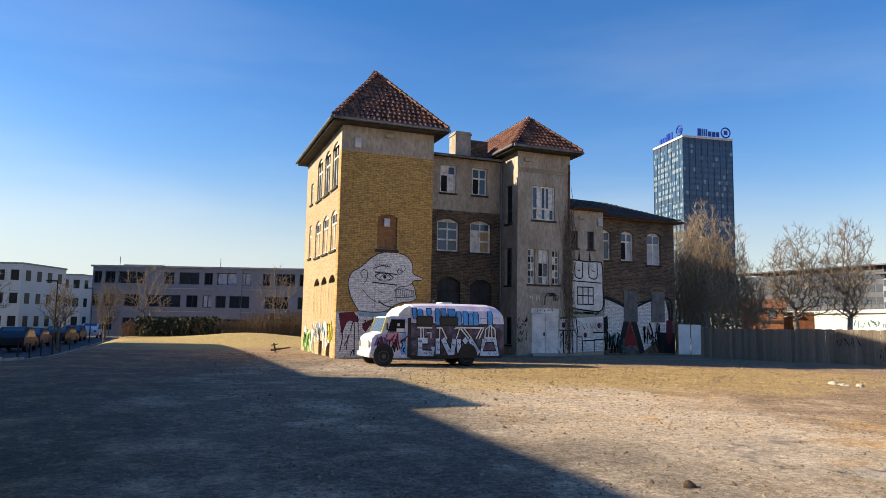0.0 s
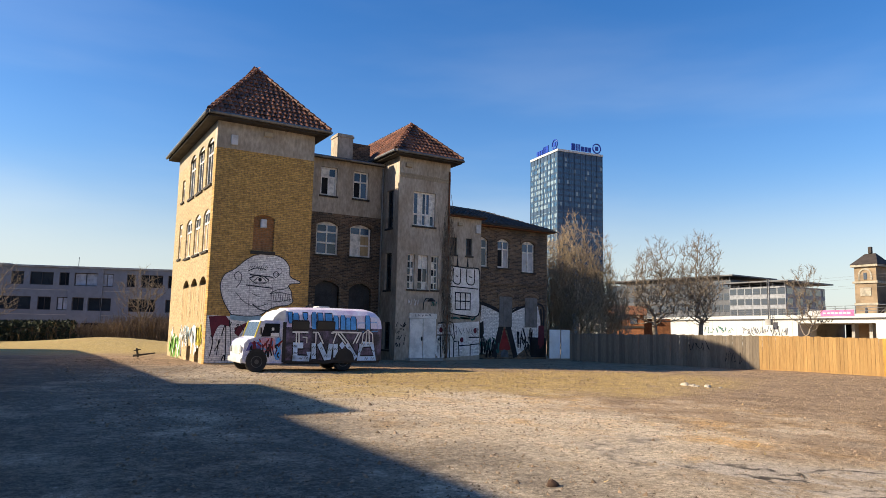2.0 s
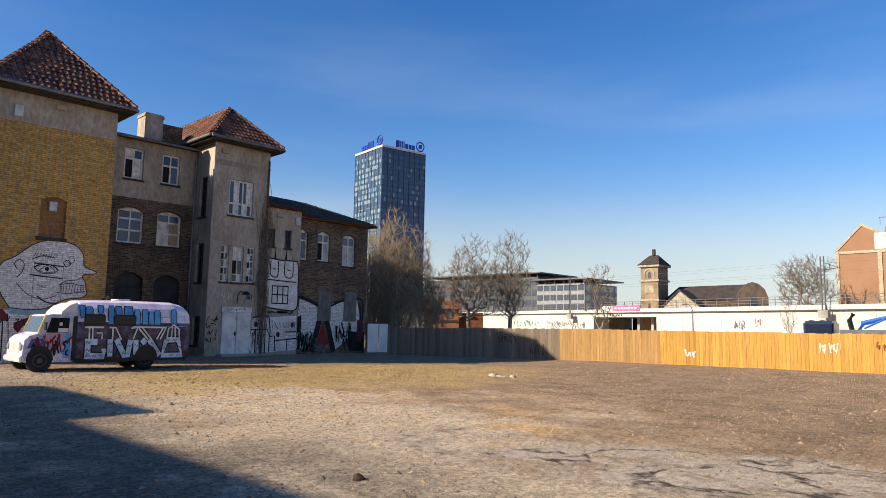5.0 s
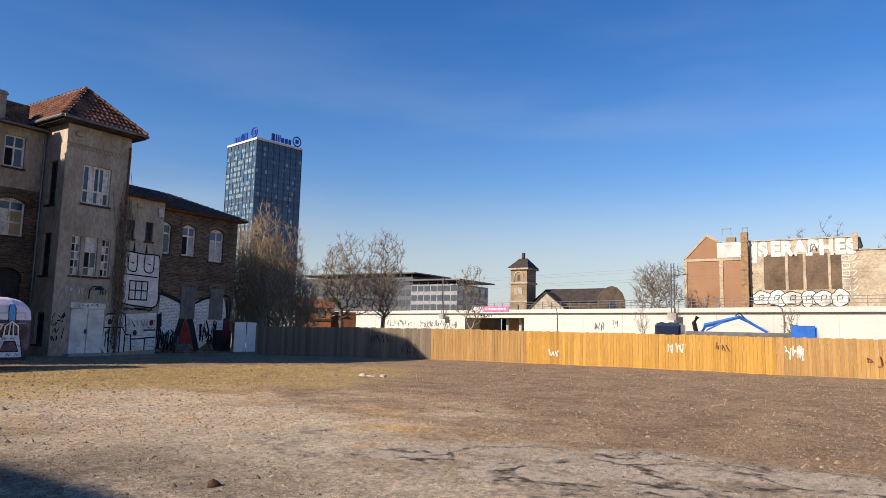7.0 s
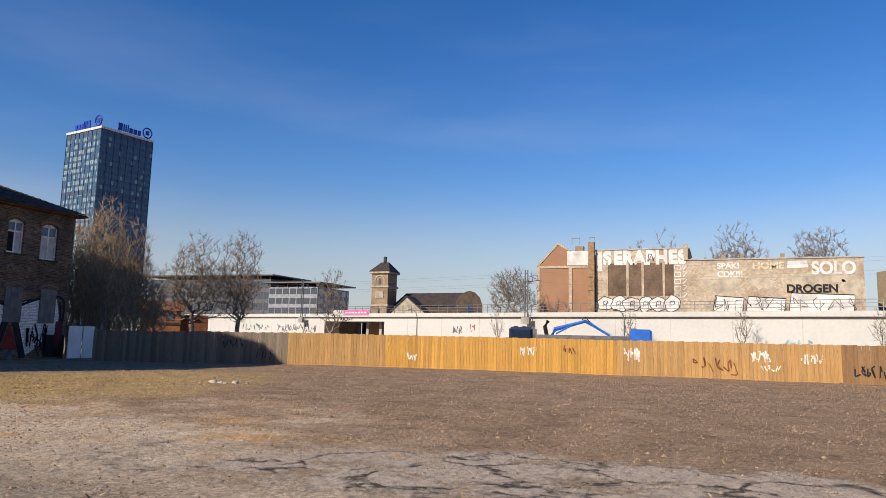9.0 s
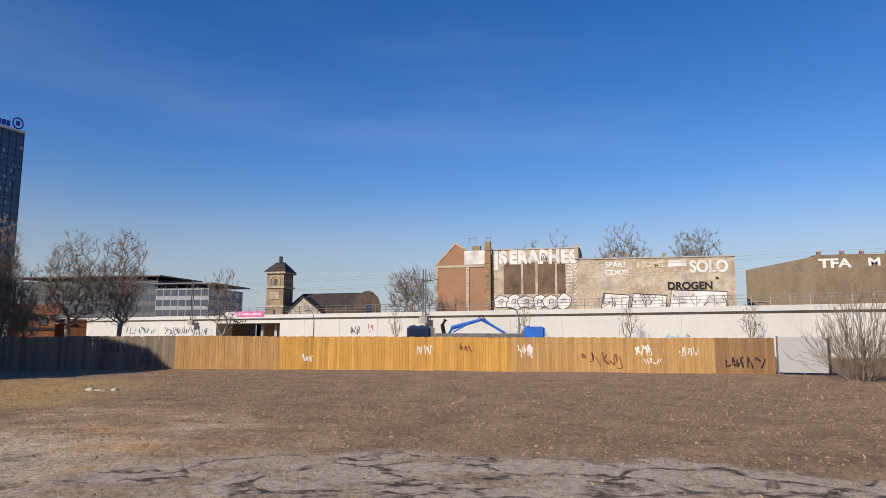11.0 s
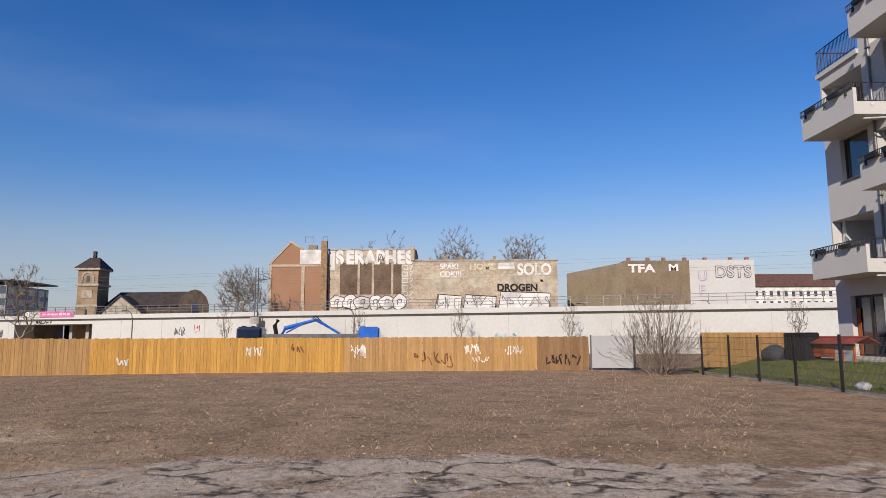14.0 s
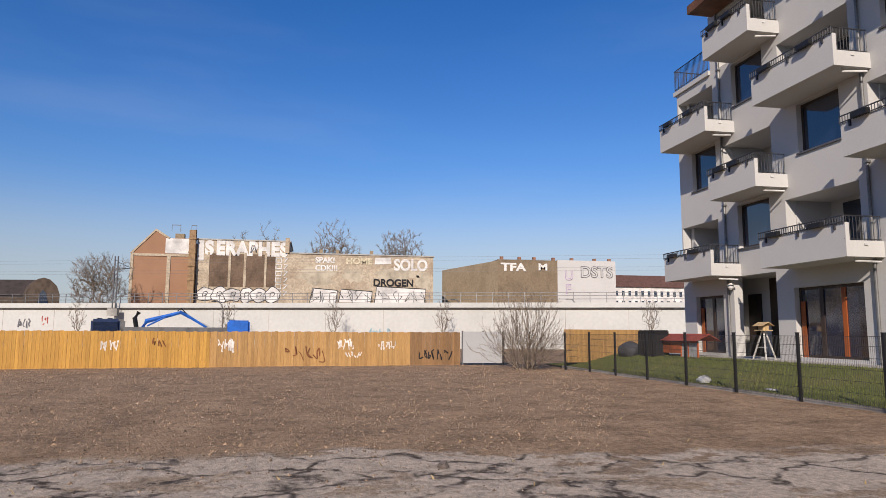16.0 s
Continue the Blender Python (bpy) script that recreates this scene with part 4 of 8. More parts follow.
def murals():
    rng = random.Random(3)

    def paint(name, material, label=""):
        bm = bmesh.new()
        return bm, lambda: part(name, bm, material, house, label)

    # great face on the yellow wall, in profile, nose to the right
    face = curve([(0.95, 2.0), (0.62, 2.55), (0.47, 3.15), (0.62, 3.6), (1.0, 3.85), (1.5, 4.3), (1.95, 4.52), (2.5, 4.55), (3.0, 4.42), (3.28, 4.1), (3.33, 3.72), (3.5, 3.58), (3.78, 3.48), (3.74, 3.4), (3.4, 3.36), (3.3, 3.25), (3.42, 3.05), (3.46, 2.8), (3.5, 2.6), (3.3, 2.45), (2.9, 2.4), (2.5, 2.25), (2.1, 2.0), (1.5, 1.95), (0.95, 2.0)], 4)
    bm, done = paint("painted_face", FACEWHITE, "huge white painted face in profile with one eye")
    fill(bm, MA, face[:-1], 0.006)
    done()
    bm, done = paint("face_linework", DARKLINE)
    ribbon(bm, MA, face, 0.035)
    for pts, w in ((((1.62, 3.5), (1.85, 3.62), (2.2, 3.62), (2.45, 3.45)), 0.05), (((1.62, 3.5), (1.9, 3.3), (2.25, 3.32), (2.45, 3.45)), 0.03), (((1.5, 3.22), (2.6, 3.14)), 0.05), (((1.55, 3.8), (1.9, 3.95), (2.3, 3.9)), 0.04),
                   (((1.1, 3.4), (1.0, 3.6), (1.15, 3.75), (1.3, 3.6), (1.25, 3.3), (1.1, 3.1)), 0.03), (((1.1, 2.9), (1.5, 2.5), (2.0, 2.35), (2.45, 2.5)), 0.025), (((2.6, 3.75), (2.75, 3.85), (2.85, 3.7), (2.7, 3.6), (2.6, 3.75)), 0.03), (((2.5, 2.9), (2.9, 2.98), (3.4, 2.9)), 0.03), (((2.45, 2.62), (2.9, 2.6), (3.42, 2.7)), 0.03), (((1.62, 3.66), (2.62, 3.6)), 0.05), (((1.64, 3.68), (1.64, 2.1)), 0.014), (((2.62, 3.62), (2.6, 2.3)), 0.014), (((1.78, 3.36), (2.06, 3.6), (2.32, 3.4), (2.06, 3.34), (1.78, 3.36)), 0.025), (((1.75, 2.9), (1.9, 2.82), (2.1, 2.76)), 0.02), (((1.8, 2.45), (2.1, 2.25), (2.5, 2.18)), 0.05), (((2.72, 3.95), (2.9, 4.0), (2.98, 3.85), (2.85, 3.72), (2.72, 3.8)), 0.02), (((3.3, 3.25), (3.1, 3.12), (2.8, 3.08), (2.5, 2.9)), 0.03)):
        ribbon(bm, MA, curve(pts, 6), w)
    for i in range(9):
        ribbon(bm, MA, [(2.58 + i * 0.1, 2.94), (2.56 + i * 0.1, 2.64)], 0.022, 0.014)
        ribbon(bm, MA, [(1.6 + i * 0.09, 3.9 + 0.05 * math.sin(i)), (1.66 + i * 0.09, 4.05)], 0.02, 0.014)
    done()
    bm, done = paint("face_eye", BLACKPAINT)
    fill(bm, MA, blob(2.06, 3.47, 0.075, 0.075), 0.016)
    done()
    bm, done = paint("pale_band", PALEBLUE)
    fill(bm, MA, curve([(0.9, 2.2), (1.5, 2.0), (2.2, 1.98), (2.7, 1.85), (2.6, 1.6), (1.6, 1.72), (0.95, 1.8)], 3), 0.004)
    done()
    # lettering at the foot of the wall, maroon with white edges
    bm, done = paint("graffiti_ground", FACEWHITE, "white and maroon graffiti letters")
    fill(bm, MA, [(0.02, 0.05), (4.15, 0.05), (4.15, 1.75), (2.4, 1.9), (0.02, 1.95)], 0.003)
    done()
    bm, done = paint("graffiti_maroon", MAROON)
    for pts in ([(0.1, 1.9), (0.75, 1.95), (1.1, 1.5), (0.6, 1.55), (0.35, 0.5)], [(1.0, 1.4), (1.75, 1.75), (2.1, 1.2), (1.5, 0.9)], [(2.2, 1.7), (3.6, 1.6), (3.3, 0.9), (2.5, 1.0)], [(1.1, 0.6), (1.6, 0.75), (1.8, 0.3), (1.2, 0.2)]):
        fill(bm, MA, pts, 0.007)
    done()
    bm, done = paint("graffiti_lettering", FACEWHITE)
    for pts in ([(0.25, 0.15), (0.35, 0.9), (0.6, 1.5), (0.95, 1.1), (0.8, 0.5), (1.2, 0.15)], [(1.0, 1.75), (1.2, 0.9), (1.7, 1.5), (1.9, 0.6), (1.5, 0.2)], [(2.1, 0.2), (2.2, 1.4), (2.7, 1.5), (2.7, 0.8), (2.2, 0.8)], [(3.0, 0.2), (3.1, 1.4), (3.7, 0.6), (4.0, 1.5)]):
        ribbon(bm, MA, curve(pts, 5), 0.16, 0.011)
    done()
    bm, done = paint("graffiti_outline", BLACKPAINT)
    scrawl(bm, MA, rng, 0.05, 4.1, 0.1, 1.85, 16, 0.035, 0.014)
    done()
    # pieces on the sunlit side wall
    for material, seed, box2 in ((PALEBLUE, 1, (1.6, 4.6, 0.7, 1.5)), (WHITEPAINT, 2, (1.2, 7.6, 0.1, 1.5)), (GREENPAINT, 3, (5.0, 7.8, 0.0, 1.0)), (YELLOWPAINT, 4, (0.6, 1.6, 0.7, 1.5)), (GREYPAINT, 6, (2.0, 4.5, 0.8, 1.4))):
        bm, done = paint("graffiti_tag", material)
        r2 = random.Random(seed)
        scrawl(bm, MS, r2, *box2, 15, 0.2 if seed < 5 else 0.035, 0.006 + seed * 0.003)
        done()
    # block figure with two horns and a barred window on the rendered bay
    bm, done = paint("block_figure", WHITEPAINT, "white painted block figure with a barred window belly")
    fill(bm, MB, curve([(12.93, 2.45), (12.9, 3.6), (12.95, 4.85), (13.2, 4.95), (13.9, 4.9), (14.6, 4.92), (14.82, 4.75), (14.86, 3.6), (14.8, 2.4), (13.9, 2.33), (12.93, 2.45)], 3)[:-1], 0.006)
    done()
    bm, done = paint("block_figure_linework", BLACKPAINT)
    ribbon(bm, MB, curve([(12.93, 2.45), (12.9, 3.6), (12.95, 4.85), (13.2, 4.95), (13.9, 4.9), (14.6, 4.92), (14.82, 4.75), (14.86, 3.6), (14.8, 2.4), (13.9, 2.33), (12.93, 2.45)], 4), 0.07)
    for pts in ([(13.15, 4.85), (13.15, 4.15), (13.45, 4.0), (13.6, 4.15), (13.6, 4.85)], [(14.0, 4.85), (14.0, 4.15), (14.3, 4.0), (14.5, 4.15), (14.5, 4.85)], [(13.0, 3.86), (14.75, 3.8)], [(13.3, 4.45), (13.45, 4.4)], [(14.15, 4.45), (14.35, 4.4)]):
        ribbon(bm, MB, curve(pts, 4), 0.06)
    for s in (13.3, 13.62, 13.94, 14.25):
        ribbon(bm, MB, [(s, 2.65), (s, 3.55)], 0.06, 0.015)
    for z in (2.65, 3.1, 3.55):
        ribbon(bm, MB, [(13.27, z), (14.28, z)], 0.06, 0.018)
    for s in (13.4, 14.05):
        fill(bm, MB, [(s - 0.07, 4.95), (s + 0.07, 4.95), (s, 5.6)], 0.008)
    done()
    # white lettering at the foot of the bay
    bm, done = paint("bay_lettering", WHITEPAINT, "grey and white graffiti letters with red dots")
    fill(bm, MB, [(12.1, 0.4), (12.3, 1.85), (14.85, 2.05), (14.88, 0.25), (12.3, 0.1)], 0.004)
    done()
    bm, done = paint("bay_lettering_fill", FACEWHITE)
    for pts in ([(12.25, 1.8), (13.1, 1.85), (13.1, 1.35), (12.2, 1.3)], [(12.5, 1.3), (12.9, 1.3), (12.95, 0.15), (12.5, 0.15)], [(13.3, 0.95), (14.85, 1.05), (14.85, 0.3), (14.3, 0.25), (14.3, 0.75), (13.8, 0.75), (13.8, 0.2), (13.3, 0.2)], [(14.5, 1.7), (14.85, 1.7), (14.85, 1.2), (14.2, 1.2)]):
        fill(bm, MB, pts, 0.008)
    done()
    bm, done = paint("bay_linework", BLACKPAINT)
    for pts in ([(12.2, 1.28), (13.1, 1.3), (13.3, 0.95)], [(13.25, 0.95), (13.25, 0.15)], [(14.3, 0.8), (14.3, 0.2)], [(13.0, 1.3), (13.0, 0.1)], [(13.2, 1.9), (13.3, 1.1)], [(12.25, 1.9), (13.05, 2.0), (13.2, 1.9)], [(13.3, 0.95), (13.55, 0.98), (13.6, 0.2)], [(14.3, 0.8), (14.88, 0.85)], [(14.2, 1.18), (14.86, 1.2)], [(12.45, 1.28), (12.45, 0.12)], [(13.6, 0.75), (14.3, 0.78)]):
        ribbon(bm, MB, pts, 0.06, 0.014)
    done()
    bm, done = paint("red_dot_painting", MAROON)
    for s, z in ((12.45, 1.55), (13.75, 1.05), (14.6, 1.55)):
        fill(bm, MB, blob(s, z, 0.11, 0.14), 0.017)
    done()
    bm, done = paint("tower_tag", BLACKPAINT)
    for z0 in (0.6, 0.95, 1.3, 1.65):
        scrawl(bm, MB, rng, 9.8, 10.35, z0, z0 + 0.32, 3, 0.045, 0.01)
    done()
    bm, done = paint("tower_tag_pale", WHITEPAINT)
    scrawl(bm, MB, rng, 10.4, 11.1, 2.75, 3.15, 4, 0.04, 0.01)
    done()
    bm, done = paint("tower_tag_teal", TEALPAINT)
    scrawl(bm, MB, rng, 11.55, 12.2, 2.75, 3.1, 4, 0.06, 0.01)
    scrawl(bm, MK, rng, 15.1, 16.6, 0.3, 1.2, 7, 0.09, 0.016)
    done()
    # white cloth-like painting with a red wedge on the brick part
    bm, done = paint("white_field", FACEWHITE, "white painted field with a black-edged red wedge")
    fill(bm, MK, [(15.2, 0.3), (15.42, 3.1), (16.1, 2.9), (16.75, 2.62), (16.95, 2.55), (16.35, 1.0), (16.3, 0.3)], 0.005)
    fill(bm, MK, [(17.05, 2.6), (17.7, 2.85), (19.4, 3.05), (19.6, 2.2), (19.55, 1.3), (18.2, 0.4), (17.75, 0.1)], 0.005)
    done()
    bm, done = paint("black_edging", BLACKPAINT)
    for pts, w in (([(15.42, 3.15), (16.2, 2.9), (16.95, 2.55), (17.7, 2.88), (19.42, 3.12)], 0.08), ([(16.98, 2.6), (16.7, 1.6), (16.3, 0.1)], 0.34), ([(17.0, 2.6), (17.4, 1.4), (17.8, 0.1)], 0.34), ([(18.3, 1.75), (18.5, 1.2), (18.35, 0.8)], 0.1), ([(18.1, 1.2), (18.7, 0.9)], 0.07), ([(18.4, 0.7), (18.65, 0.2)], 0.07), ([(19.6, 2.9), (19.75, 1.6)], 0.12)):
        ribbon(bm, MK, pts, w, 0.012)
    fill(bm, MK, [(15.15, 1.9), (15.55, 2.1), (15.6, 1.4), (15.2, 0.9)], 0.009)
    fill(bm, MK, [(18.75, 1.25), (20.0, 1.2), (20.0, 0.1), (18.9, 0.1)], 0.007)
    done()
    bm, done = paint("red_wedge", REDPAINT)
    fill(bm, MK, [(16.62, 0.55), (16.98, 1.75), (17.45, 0.55), (17.3, 0.5), (16.8, 0.5)], 0.016)
    done()
    bm, done = paint("red_panel", MAROON)
    fill(bm, MK, [(19.45, 1.9), (19.85, 1.95), (19.9, 0.6), (19.4, 0.6)], 0.013)
    done()
    bm, done = paint("wedge_arch", GREYPAINT)
    fill(bm, MK, [(16.75, 0.1), (16.78, 0.4), (17.0, 0.55), (17.25, 0.4), (17.3, 0.1)], 0.02)
    done()


DARKLINE = mat("mural_line", (0.05, 0.05, 0.055), 0.85, vary=0.4)
GREENPAINT = mat("graffiti_green", (0.18, 0.42, 0.08), 0.8)
YELLOWPAINT = mat("graffiti_yellow", (0.55, 0.45, 0.06), 0.8)
murals()


def wall_scrawls():
    rng = random.Random(57)
    bm = bmesh.new()
    ribbon(bm, MK, curve([(15.03, 3.13), (15.87, 2.92), (17.06, 2.45)]), 0.13, 0.03)
    part("mural_outline", bm, BLACKPAINT, house)
    bm = bmesh.new()
    ribbon(bm, MK, curve([(17.06, 2.45), (18.38, 3.0), (19.7, 3.08), (19.82, 1.9)]), 0.13, 0.03)
    part("mural_outline", bm, BLACKPAINT, house)
    for m, s0, s1, z0, z1, k, w, mt in ((MK, 15.0, 16.3, 0.1, 1.2, 7, 0.09, BLACKPAINT), (MK, 15.1, 16.2, 0.2, 1.0, 6, 0.06, TEALPAINT), (MK, 17.9, 19.0, 0.3, 1.7, 8, 0.07, BLACKPAINT), (MK, 18.6, 19.9, 0.05, 0.9, 6, 0.09, BLACKPAINT), (MB, 12.95, 14.8, 1.25, 1.75, 7, 0.03, GREYPAINT), (MB, 13.0, 14.8, 2.12, 2.26, 3, 0.09, TEALPAINT), (MB, 12.2, 12.8, 0.3, 1.2, 4, 0.035, BLACKPAINT), (ML, 4.4, 9.6, 0.2, 1.8, 16, 0.07, BLACKPAINT)):
        bm = bmesh.new()
        scrawl(bm, m, rng, s0, s1, z0, z1, k, w, 0.034)
        part("spray_scrawl", bm, mt, house)


wall_scrawls()


# ---- the painted van ----
def van():
    van = thing("camper_van", "old box-bodied van covered in blue and pink graffiti, parked", "van", (6.75, 23.15, 0.0), 0.5)
    van.scale = (0.827, 1, 1)
    unscale = Matrix.Diagonal((1 / 0.827, 1, 1, 1))
    pink = mat("van_pink_white", (0.78, 0.74, 0.80), 0.45, vary=0.12, scale=1.6, second=(0.62, 0.45, 0.62), spec=0.5)
    purple = mat("van_murky_purple", (0.026, 0.024, 0.038), 0.5, vary=0.4, scale=2.2, second=(0.20, 0.145, 0.24), spec=0.4)
    cabm = mat("van_cab_paint", (0.68, 0.66, 0.70), 0.45, vary=0.25, scale=3.2, second=(0.20, 0.24, 0.55), spec=0.5)
    blue = mat("van_drip_blue", (0.08, 0.38, 0.78), 0.5, vary=0.2)
    lav = mat("van_letter_blue", (0.58, 0.73, 0.90), 0.5, vary=0.12)
    white = mat("van_white", (0.78, 0.77, 0.75), 0.45, vary=0.08)
    yellow = mat("van_yellow", (0.55, 0.42, 0.05), 0.5)
    tyre = mat("tyre", (0.02, 0.02, 0.02), 0.85)
    rimm = mat("wheel_rim", (0.10, 0.10, 0.10), 0.5, 0.4)
    wd = 1.7
    # box body: an arched cross-section carried from front to rear
    sect = [(0.04, 0.35), (0.0, 0.6), (0.0, 1.75), (0.08, 2.0), (0.26, 2.17), (0.55, 2.25), (1.15, 2.25), (1.44, 2.17), (1.62, 2.0), (wd, 1.75), (wd, 0.6), (wd - 0.04, 0.35)]
    upper, lower = bmesh.new(), bmesh.new()
    stations = [(1.12, 0.93, -0.12), (1.32, 1.0, -0.02), (1.7, 1.0, 0.0), (3.2, 1.0, 0.03), (5.0, 1.0, 0.02), (5.45, 0.985, -0.06), (5.68, 0.93, -0.22)]
    for bm, ids in ((lower, (0, 1, 2)), (lower, (9, 10, 11)), (upper, tuple(range(2, 10)))):
        rings = []
        for x, k, dz in stations:
            ring = []
            for i in ids:
                y, z = sect[i]
                zz = z if z < 1 else z + dz * (z - 1) / 1.25
                if i in (2, 9):
                    zz = 1.55
                ring.append(bm.verts.new((x, 0.85 + (y - 0.85) * k, zz)))
            rings.append(ring)
        for a, b in zip(rings, rings[1:]):
            for i in range(len(a) - 1):
                bm.faces.new((a[i], a[i + 1], b[i + 1], b[i]))
    for x, k, dz, bm in ((1.12, 0.93, -0.12, upper), (5.68, 0.93, -0.22, upper)):
        vs = [bm.verts.new((x, 0.85 + (y - 0.85) * k, z if z < 1 else z + dz * (z - 1) / 1.25)) for y, z in sect]
        bm.faces.new(vs)
    body = part("body", lower, purple, van)
    part("roof_shell", upper, pink, body, "pink and white upper body")
    MV = plane((0, 0), (1, 0), (0, -1))
    # luton nose over the cab
    bm = bmesh.new()
    prof = [(0.62, 1.72), (0.66, 1.86), (0.9, 2.06), (1.18, 2.16), (1.18, 1.72)]
    poly(bm, [V(x, 0.1, z) for x, z in prof], V(0, wd - 0.2, 0))
    part("nose", bm, white, body, "white rounded overhang above the cab")
    # cab
    cab = bmesh.new()
    prof = [(-0.55, 0.35), (-0.58, 0.55), (-0.53, 0.98), (-0.38, 1.1), (-0.08, 1.18), (0.13, 1.72), (0.3, 1.77), (1.14, 1.77), (1.14, 0.3), (0.42, 0.3), (0.36, 0.55), (0.15, 0.7), (-0.15, 0.7), (-0.36, 0.55), (-0.42, 0.3)]
    poly(cab, [V(x, 0.06, z) for x, z in prof], V(0, wd - 0.12, 0))
    c = part("cab", cab, cabm, van, "white cab with red, blue and yellow scrawls")
    bm = bmesh.new()
    m2 = Matrix.Translation((-0.08, 0.16, 1.18)) @ Matrix.Rotation(radians(-68.7), 4, "Y")
    box(bm, 0.03, 0.55, 0, wd - 0.32, 0.005, 0.02, m2)
    part("windscreen", bm, glass("van_glass", (0.05, 0.07, 0.10), 0.05), c, "sky-reflecting windscreen")
    bm = bmesh.new()
    for a in (0.10, wd - 0.14):
        tube(bm, [V(-0.09, a, 1.17), V(0.13, a, 1.74)], 0.04, 6)
    part("windscreen_pillar", bm, yellow, c, "yellow pillar")
    bm = bmesh.new()
    poly(bm, [V(0.16, 0.052, 1.22), V(0.92, 0.052, 1.22), V(0.92, 0.052, 1.66), V(0.3, 0.052, 1.66)], V(0, -0.01, 0))
    part("side_window", bm, UNLIT_BLACK, c)
    bm = bmesh.new()
    box(bm, 0.55, 0.9, 0.03, 0.042, 1.22, 1.34)
    box(bm, 0.58, 0.68, 0.03, 0.042, 1.42, 1.52)
    part("window_clutter", bm, white, c)
    bm = bmesh.new()
    for s in (0.14, 0.98):
        ribbon(bm, MV, [(s, 0.4), (s, 1.2)], 0.015, -0.05)
    ribbon(bm, MV, [(0.14, 1.2), (0.98, 1.2)], 0.015, -0.049)
    part("door_seam", bm, BLACKPAINT, c)
    bm = bmesh.new()
    box(bm, -0.66, -0.55, 0.0, wd, 0.32, 0.5)
    bmesh.ops.bevel(bm, geom=bm.edges[:], offset=0.03, segments=2, affect="EDGES")
    part("bumper", bm, PLASTIC_W, van)
    bm = bmesh.new()
    box(bm, -0.592, -0.555, 0.35, wd - 0.35, 0.6, 0.9)
    for i in range(5):
        box(bm, -0.602, -0.592, 0.37, wd - 0.37, 0.62 + i * 0.05, 0.645 + i * 0.05)
    part("grille", bm, PLASTIC_W, c, "pale slatted grille")
    for y in (0.22, wd - 0.22):
        bm = bmesh.new()
        lathe(bm, [(0.11, 0.0), (0.1, -0.05), (0.05, -0.07)], (-0.56, y, 0.76), "x", 14)
        part("headlight", bm, glass("lamp_glass", (0.3, 0.3, 0.3)), c)
    bm = bmesh.new()
    tube(bm, [V(0.1, 0.05, 1.35), V(0.05, -0.14, 1.4)], 0.012, 5)
    box(bm, 0.02, 0.07, -0.24, -0.1, 1.28, 1.52)
    part("mirror", bm, BLACKSTEEL, c)
    bm = bmesh.new()
    box(bm, 0.3, 5.5, 0.3, wd - 0.3, 0.28, 0.42)
    box(bm, 1.3, 3.2, 0.05, 0.2, 0.26, 0.36)
    part("chassis", bm, BLACKSTEEL, van)
    for x, y in ((0.0, 0.12), (0.0, wd - 0.12), (3.85, 0.16), (3.85, wd - 0.16)):
        bm = bmesh.new()
        lathe(bm, [(0.2, -0.1), (0.33, -0.1), (0.36, -0.06), (0.36, 0.06), (0.33, 0.1), (0.2, 0.1)], (x, y, 0.36), "y", 24)
        bmesh.ops.transform(bm, matrix=Matrix.Translation((x, 0, 0)) @ unscale @ Matrix.Translation((-x, 0, 0)), verts=bm.verts[:])
        t = part("wheel", bm, tyre, van)
        bm = bmesh.new()
        lathe(bm, [(0.21, -0.085), (0.19, -0.105), (0.09, -0.07), (0.07, -0.12), (0.02, -0.12)], (x, y, 0.36), "y", 18)
        bmesh.ops.transform(bm, matrix=Matrix.Translation((x, 0, 0)) @ unscale @ Matrix.Translation((-x, 0, 0)), verts=bm.verts[:])
        part("rim", bm, rimm, t)
    for a, k in ((0.0, 0.45), (3.85, 0.47)):
        bm = bmesh.new()
        pts = [(a + k * math.cos(t), 0.36 + k * math.sin(t)) for t in np.linspace(0, math.pi, 14)]
        fill(bm, MV, pts, 0.03 if a > 1 else -0.03)
        part("wheel_arch", bm, BLACKSTEEL, van)
    for a, b in ((1.42, 2.2), (2.5, 3.38)):
        bm = bmesh.new()
        box(bm, a, b, -0.02, 0.03, 1.44, 1.8)
        bmesh.ops.bevel(bm, geom=bm.edges[:], offset=0.04, segments=2, affect="EDGES")
        w = part("side_window", bm, BLACKSTEEL, body, "dark camper window")
        bm = bmesh.new()
        box(bm, a + 0.05, b - 0.05, -0.026, -0.018, 1.5, 1.75)
        part("pane", bm, glass("smoked_pane", (0.015, 0.015, 0.016), 0.35), w)
    bm = bmesh.new()
    for pts in ([(4.45, 1.75), (5.4, 1.78), (5.45, 1.45), (4.45, 1.42), (4.45, 1.75)],):
        ribbon(bm, MV, pts, 0.025, 0.008)
    part("hatch_seam", bm, blue, body)
    # drips of blue under the roof edge
    for s, w, z in ((1.35, 0.16, 1.72), (1.6, 0.24, 1.62), (2.02, 0.18, 1.84), (2.42, 0.2, 1.66), (2.7, 0.2, 1.72), (3.08, 0.3, 1.71), (3.42, 0.22, 1.56), (3.75, 0.22, 1.58), (4.0, 0.2, 1.5), (4.25, 0.24, 1.55), (4.95, 0.22, 1.6)):
        bm, bo = bmesh.new(), bmesh.new()
